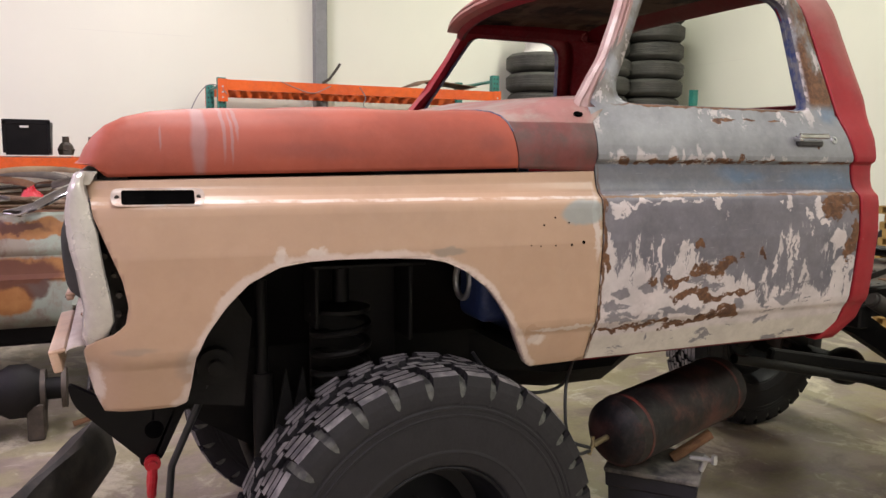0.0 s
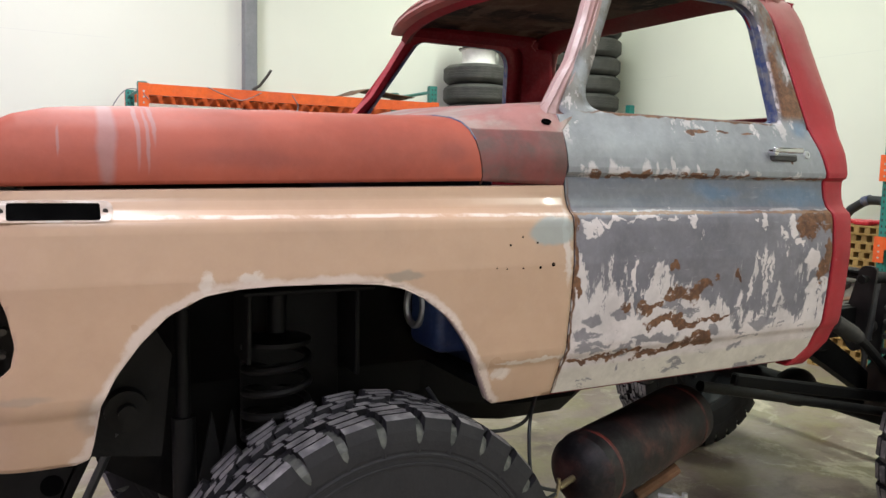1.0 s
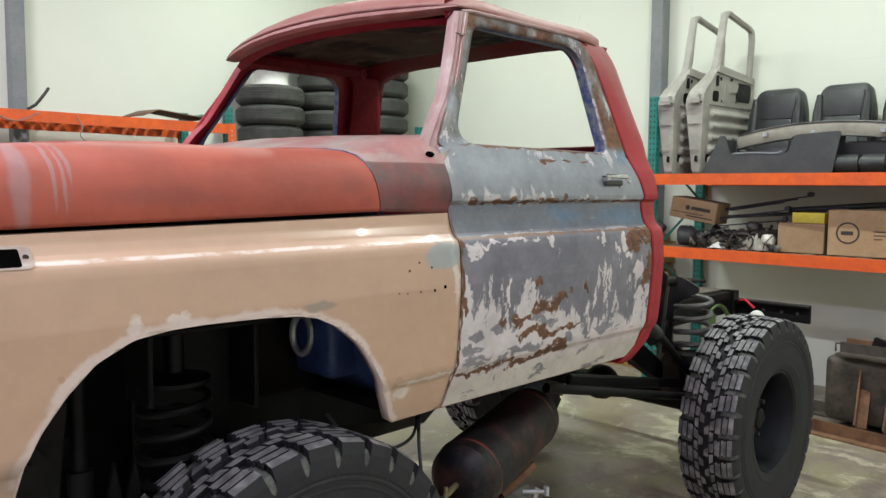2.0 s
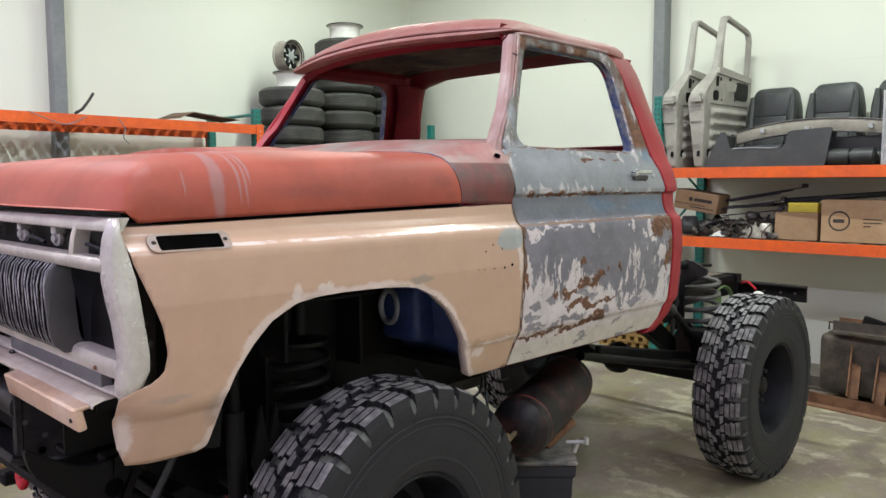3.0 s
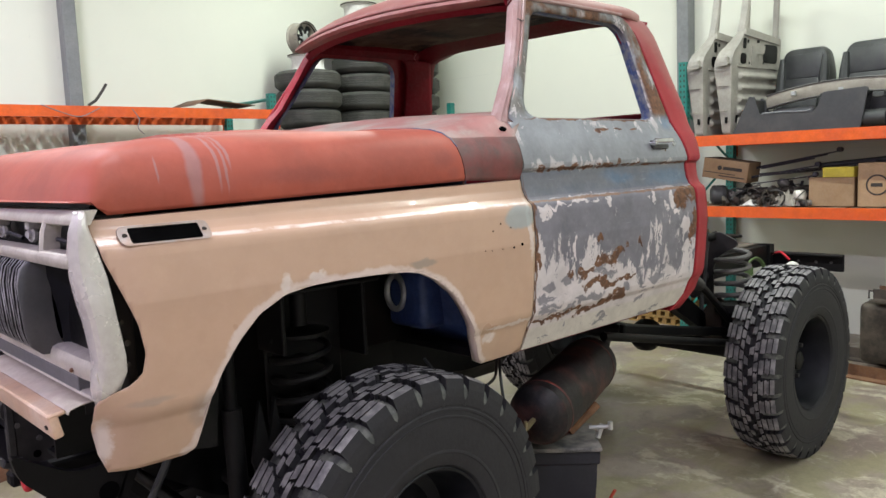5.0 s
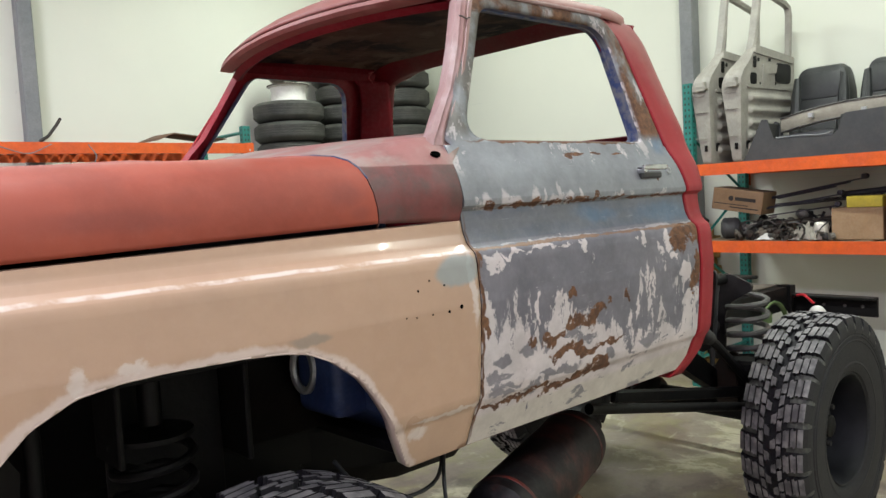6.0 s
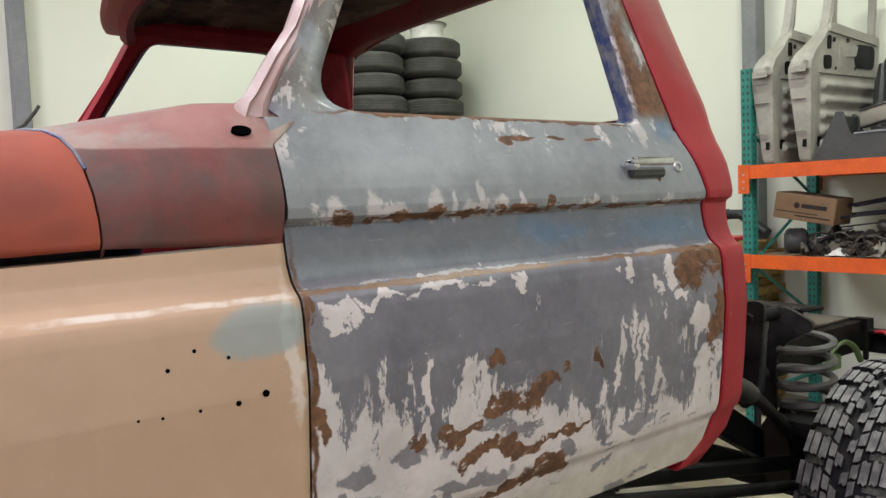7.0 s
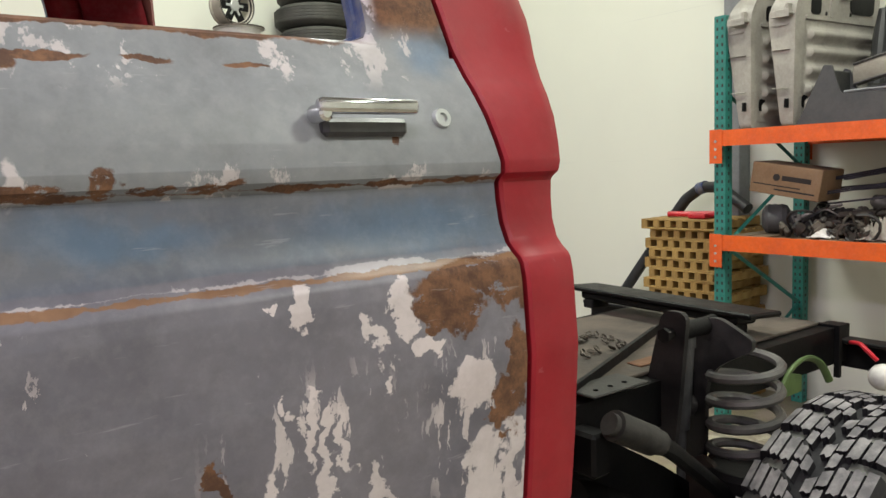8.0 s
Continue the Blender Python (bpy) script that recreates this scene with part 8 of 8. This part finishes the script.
for wx in (-1.30, -3.30):
    m = Matrix.Translation((wx + 0.02, 3.72, 0.372)) @ pose(0, 0, 0, 90, 0, 0)
    bm = bmesh.new()
    lathe(bm, [(0.20, 0.08), (0.21, 0.11), (0.25, 0.125), (0.31, 0.12), (0.35, 0.10), (0.372, 0.06), (0.372, -0.06), (0.35, -0.10), (0.25, -0.11), (0.20, -0.08)], m, 48)
    ow = part("tyre", bm, M_RUBBER, old, "dusty worn road tyre", True)
    bm = bmesh.new()
    lathe(bm, [(0.205, 0.085), (0.195, 0.095), (0.185, 0.08), (0.175, 0.03), (0.06, 0.035), (0.055, 0.07), (0.0, 0.07)], m, 36)
    part("wheel_disc", bm, M_GRIME, ow, "grimy worn wheel ring", True)
    bm = bmesh.new()
    lathe(bm, [(0.184, 0.070), (0.172, 0.052), (0.155, 0.040), (0.075, 0.044), (0.068, 0.060), (0.052, 0.064)], m, 36)
    part("wheel_face", bm, M_MUD, ow, "dark wheel face under dried mud", True)
    for k in range(5):
        bm = bmesh.new()
        prism(bm, rounded([(0.082, -0.030), (0.150, -0.048), (0.150, 0.048), (0.082, 0.030)], [0.014] * 4, 3), 0.041, 0.0475, "z", m @ pose(0, 0, 0, 0, 0, 72 * k + 15))
        part("wheel_slot", bm, M_VOID, ow, "dark opening in the wheel")
    bm = bmesh.new()
    lathe(bm, [(0.0, 0.085), (0.035, 0.085), (0.042, 0.07), (0.042, 0.03)], m, 18)
    part("hub_cap", bm, M_SCRAPLIGHT, ow, "", True)
# scrap piled on the old truck
random.seed(31)
for k in range(30):
    x = -2.85 + 0.085 * k + random.uniform(-0.05, 0.05)
    lift = 0.034 * (k % 5) + 0.02 * (k % 2)
    m = Matrix.Translation((x, 3.80 + 0.22 * (k % 4), 1.385 + lift)) @ pose(0, 0, 0, random.uniform(-4, 4), random.uniform(-5, 5), 68 + random.uniform(-32, 32))
    L, w, bend = random.uniform(0.30, 0.62), random.uniform(0.022, 0.042), random.uniform(-0.10, 0.10)
    bm = bmesh.new()
    ts = np.linspace(-1, 1, 11)
    rows = [[m @ Vector((bend * (t * t - 0.4) + a, L * t, b)) for a, b in ((-w, 0.026), (-w, 0.004), (-w * 0.6, 0.0), (w * 0.6, 0.0), (w, 0.004), (w, 0.026))] for t in ts]
    sheet(bm, rows)
    for t in (-0.66, -0.22, 0.22, 0.66):
        lathe(bm, [(w * 0.25, -0.001), (w * 0.5, 0.010), (w * 0.72, 0.004)], m @ Matrix.Translation((bend * (t * t - 0.4), t * L, 0.0)), 10)
    single("stamped_rail", bm, (M_TAN, M_TAN, M_PALERAIL, M_TAN, M_SCRAP)[k % 5], "tan dirty stamped steel rail in the scrap pile", "scrap steel", "scrap pile", smooth=True, thick=0.004)
for k in range(8):
    bm = bmesh.new()
    x = -2.5 + 0.2 * k
    pts = [(x + 0.35 * math.cos(t), 3.75 + 0.12 * k % 0.3 + 0.05 * t, 1.52 + 0.035 * (k % 4) + 0.06 * math.sin(t)) for t in np.linspace(0.2, 2.9, 12)]
    tube(bm, pts, 0.026 + 0.006 * (k % 3), 8, flat=0.3)
    single("bent_bracket", bm, (M_TAN, M_RUST, M_SCRAP)[k % 3], "bent rusty bracket in the scrap pile", "scrap steel", "scrap pile", smooth=True)
bm = bmesh.new()
pts = [(-2.10, 3.52, 1.415), (-2.02, 3.50, 1.42), (-1.90, 3.50, 1.46), (-1.78, 3.52, 1.53), (-1.70, 3.56, 1.57), (-1.5, 3.6, 1.60)]
tube(bm, pts, [0.02, 0.035, 0.042, 0.042, 0.04, 0.03], 12, flat=0.5)
single("chrome_bumper", bm, M_CHROME, "curved chrome bumper end lying on the scrap", "bumper", smooth=True)
cloth("red_rag", -1.95, 3.70, 1.50, 0.07, 0.06, 0.08, 7.0, M_SHACKLE, "small crumpled red rag on the scrap")

# ---- floor clutter ----
bm = bmesh.new()
ends = [[(-1.96, 2.12, 0.012), (-1.84, 2.06, 0.20), (-1.68, 1.98, 0.40), (-1.57, 1.90, 0.52), (-1.53, 1.93, 0.50), (-1.50, 1.99, 0.42), (-1.48, 2.02, 0.30), (-1.50, 2.03, 0.22)],
        [(-2.42, 1.10, 0.012), (-2.30, 1.06, 0.16), (-2.16, 1.02, 0.28), (-2.04, 0.99, 0.34), (-1.99, 1.0, 0.32), (-1.94, 1.03, 0.22), (-1.91, 1.05, 0.10), (-1.90, 1.06, 0.012)]]
rows = []
for i in range(13):
    t = i / 12
    rows.append([tuple(p[k] * (1 - t) + q[k] * t + (0.02 * math.sin(7 * t + j) if k == 2 and 0 < j < 7 else 0.0) for k in range(3)) for j, (p, q) in enumerate(zip(*ends))])
sheet(bm, rows)
single("fender_liner", bm, M_FLAP, "curled black plastic fender liner propped on the floor", "fender liner", smooth=True, thick=0.006)
ax = thing("spare_axle", "greasy black spare axle lying by the old truck", "axle", (-2.2, 3.3, 0))
bm = bmesh.new()
rod(bm, (-3.2, 3.28, 0.30), (-1.80, 3.30, 0.30), 0.07, 16)
lathe(bm, [(0.0, -0.16), (0.11, -0.15), (0.17, -0.05), (0.17, 0.05), (0.11, 0.15), (0.0, 0.16)], Matrix.Translation((-2.05, 3.30, 0.30)) @ pose(0, 0, 0, 0, 90, 0), 20)
part("tube", bm, M_CHASSIS, ax, "black axle tube", True)
for x in (-1.80, -1.92):
    bm = bmesh.new()
    rod(bm, (x, 3.30, 0.30), (x + 0.03, 3.30, 0.30), 0.13, 20)
    part("flange", bm, M_SCRAP, ax, "", True)
for x in (-2.6, -2.3, -1.95):
    bm = bmesh.new()
    box(bm, x - 0.05, x + 0.05, 3.18, 3.42, 0.0, 0.235, 0.01)
    part("block", bm, M_SCRAP, ax, "greasy dark block")
bm = bmesh.new()
prism(bm, rounded([(-0.20, 0.0), (0.17, 0.0), (0.03, 0.36), (-0.04, 0.36)], [0.01, 0.01, 0.01, 0.01], 2), -0.004, 0.004, "y", Matrix.Translation((-0.98, 3.46, 0.0)) @ pose(0, 0, 0, -14, 0, 10))
single("gusset_offcut", bm, M_RUST, "orange rusty triangular plate leaning on a wheel", "steel plate")
bm = bmesh.new()
tube(bm, [(-1.75, 3.35, 0.03), (-1.5, 3.42, 0.07), (-1.25, 3.46, 0.13), (-1.02, 3.48, 0.21)], 0.02, 6, flat=0.5)
single("rusty_strip", bm, M_RUST, "thin rusty strip lying by the old wheel", "steel strip", smooth=True)
for x, y, r in ((-0.82, 3.55, 10), (-0.75, 3.75, 50)):
    bm = bmesh.new()
    box(bm, -0.10, 0.10, -0.04, 0.04, 0.0, 0.012, 0.003, pose(x, y, 0.001, 0, 0, r))
    single("wood_offcut", bm, M_PALLET, "small pale wood offcut on the floor", "wood offcut", "offcuts")
cloth("cloth", -0.50, 1.74, 0.0, 0.20, 0.16, 0.24, 1.3, M_RAG, "crumpled pale blue-white cloth on the floor")
bm = bmesh.new()
tube(bm, smooth_path([(-0.76, 1.28, 0.02), (-0.72, 1.32, 0.18), (-0.64, 1.34, 0.30), (-0.56, 1.32, 0.2), (-0.50, 1.28, 0.02)], 5), 0.010, 8)
single("loose_cable", bm, M_HOSE, "black cable looped over the cloth", "cable", smooth=True)
bm = bmesh.new()
jk2 = thing("floor_jack", "low dark green trolley jack under the axle", "jack", (-0.95, 1.0, 0))
for y in (0.86, 1.10):
    box(bm, -1.30, -0.62, y - 0.012, y + 0.012, 0.05, 0.16, 0.004)
box(bm, -1.25, -1.15, 0.87, 1.09, 0.07, 0.13, 0.008)
part("frame", bm, M_JACK, jk2, "dark green frame")
bm = bmesh.new()
box(bm, -0.36, 0.30, -0.05, 0.05, -0.025, 0.025, 0.012, pose(-0.90, 0.98, 0.22, 0, -16, 0), 2)
part("arm", bm, M_CHASSIS, jk2, "", True)
bm = bmesh.new()
rod(bm, (-0.62, 0.98, 0.29), (-0.62, 0.98, 0.34), 0.06, 18)
part("saddle", bm, M_SCRAP, jk2, "", True)
for x in (-1.24, -0.68):
    for y in (0.83, 1.13):
        bm = bmesh.new()
        rod(bm, (x, y - 0.018, 0.052), (x, y + 0.018, 0.052), 0.052, 18)
        part("roller", bm, M_SCRAP, jk2, "", True)

# ---- stand under the air tank ----
sd = thing("tank_stand", "black box stand with a grey lid and red base", "stand", (0.52, 0.40, 0))
bm = bmesh.new()
box(bm, 0.345, 0.695, 0.245, 0.555, 0.0, 0.305, 0.012)
part("base", bm, M_BASE, sd, "red painted base", True)
bm = bmesh.new()
rows = [[(0.52 + sx * w, 0.40 + sy * w * 0.85, z) for sx, sy in ((-1, -1), (1, -1), (1, 1), (-1, 1))] for w, z in ((0.152, 0.306), (0.160, 0.42), (0.164, 0.505), (0.174, 0.515), (0.176, 0.565), (0.170, 0.568))]
vs = sheet(bm, rows, closed=True)
bm.faces.new(vs[-1])
part("body", bm, M_TUB, sd, "navy-black tub with a collar", False)
bm = bmesh.new()
box(bm, 0.338, 0.705, 0.238, 0.562, 0.569, 0.592, 0.008, seg=2)
part("lid", bm, M_LID, sd, "worn grey lid", True)
bm = bmesh.new()
rod(bm, (0.70, 0.34, 0.60), (0.72, 0.34, 0.66), 0.012, 10)
rod(bm, (0.66, 0.32, 0.655), (0.76, 0.30, 0.664), 0.009, 10)
rod(bm, (0.75, 0.30, 0.65), (0.75, 0.30, 0.685), 0.012, 6)
part("clamp", bm, M_STEEL, sd, "bright steel clamp", True)
bm = bmesh.new()
tube(bm, [(0.69, 0.26, 0.20), (0.715, 0.25, 0.30), (0.735, 0.24, 0.36), (0.755, 0.235, 0.40)], 0.012, 8, flat=0.5)
part("grip", bm, M_BASE, sd, "", True)
bm = bmesh.new()
rod(bm, (0.58, 0.42, 0.60), (0.72, 0.50, 0.70), 0.022, 10)
part("saddle_rod", bm, M_RUST, sd, "", True)
sd.location, sd.rotation_euler = (0.565, 0.36, 0), (0, 0, math.radians(-46))
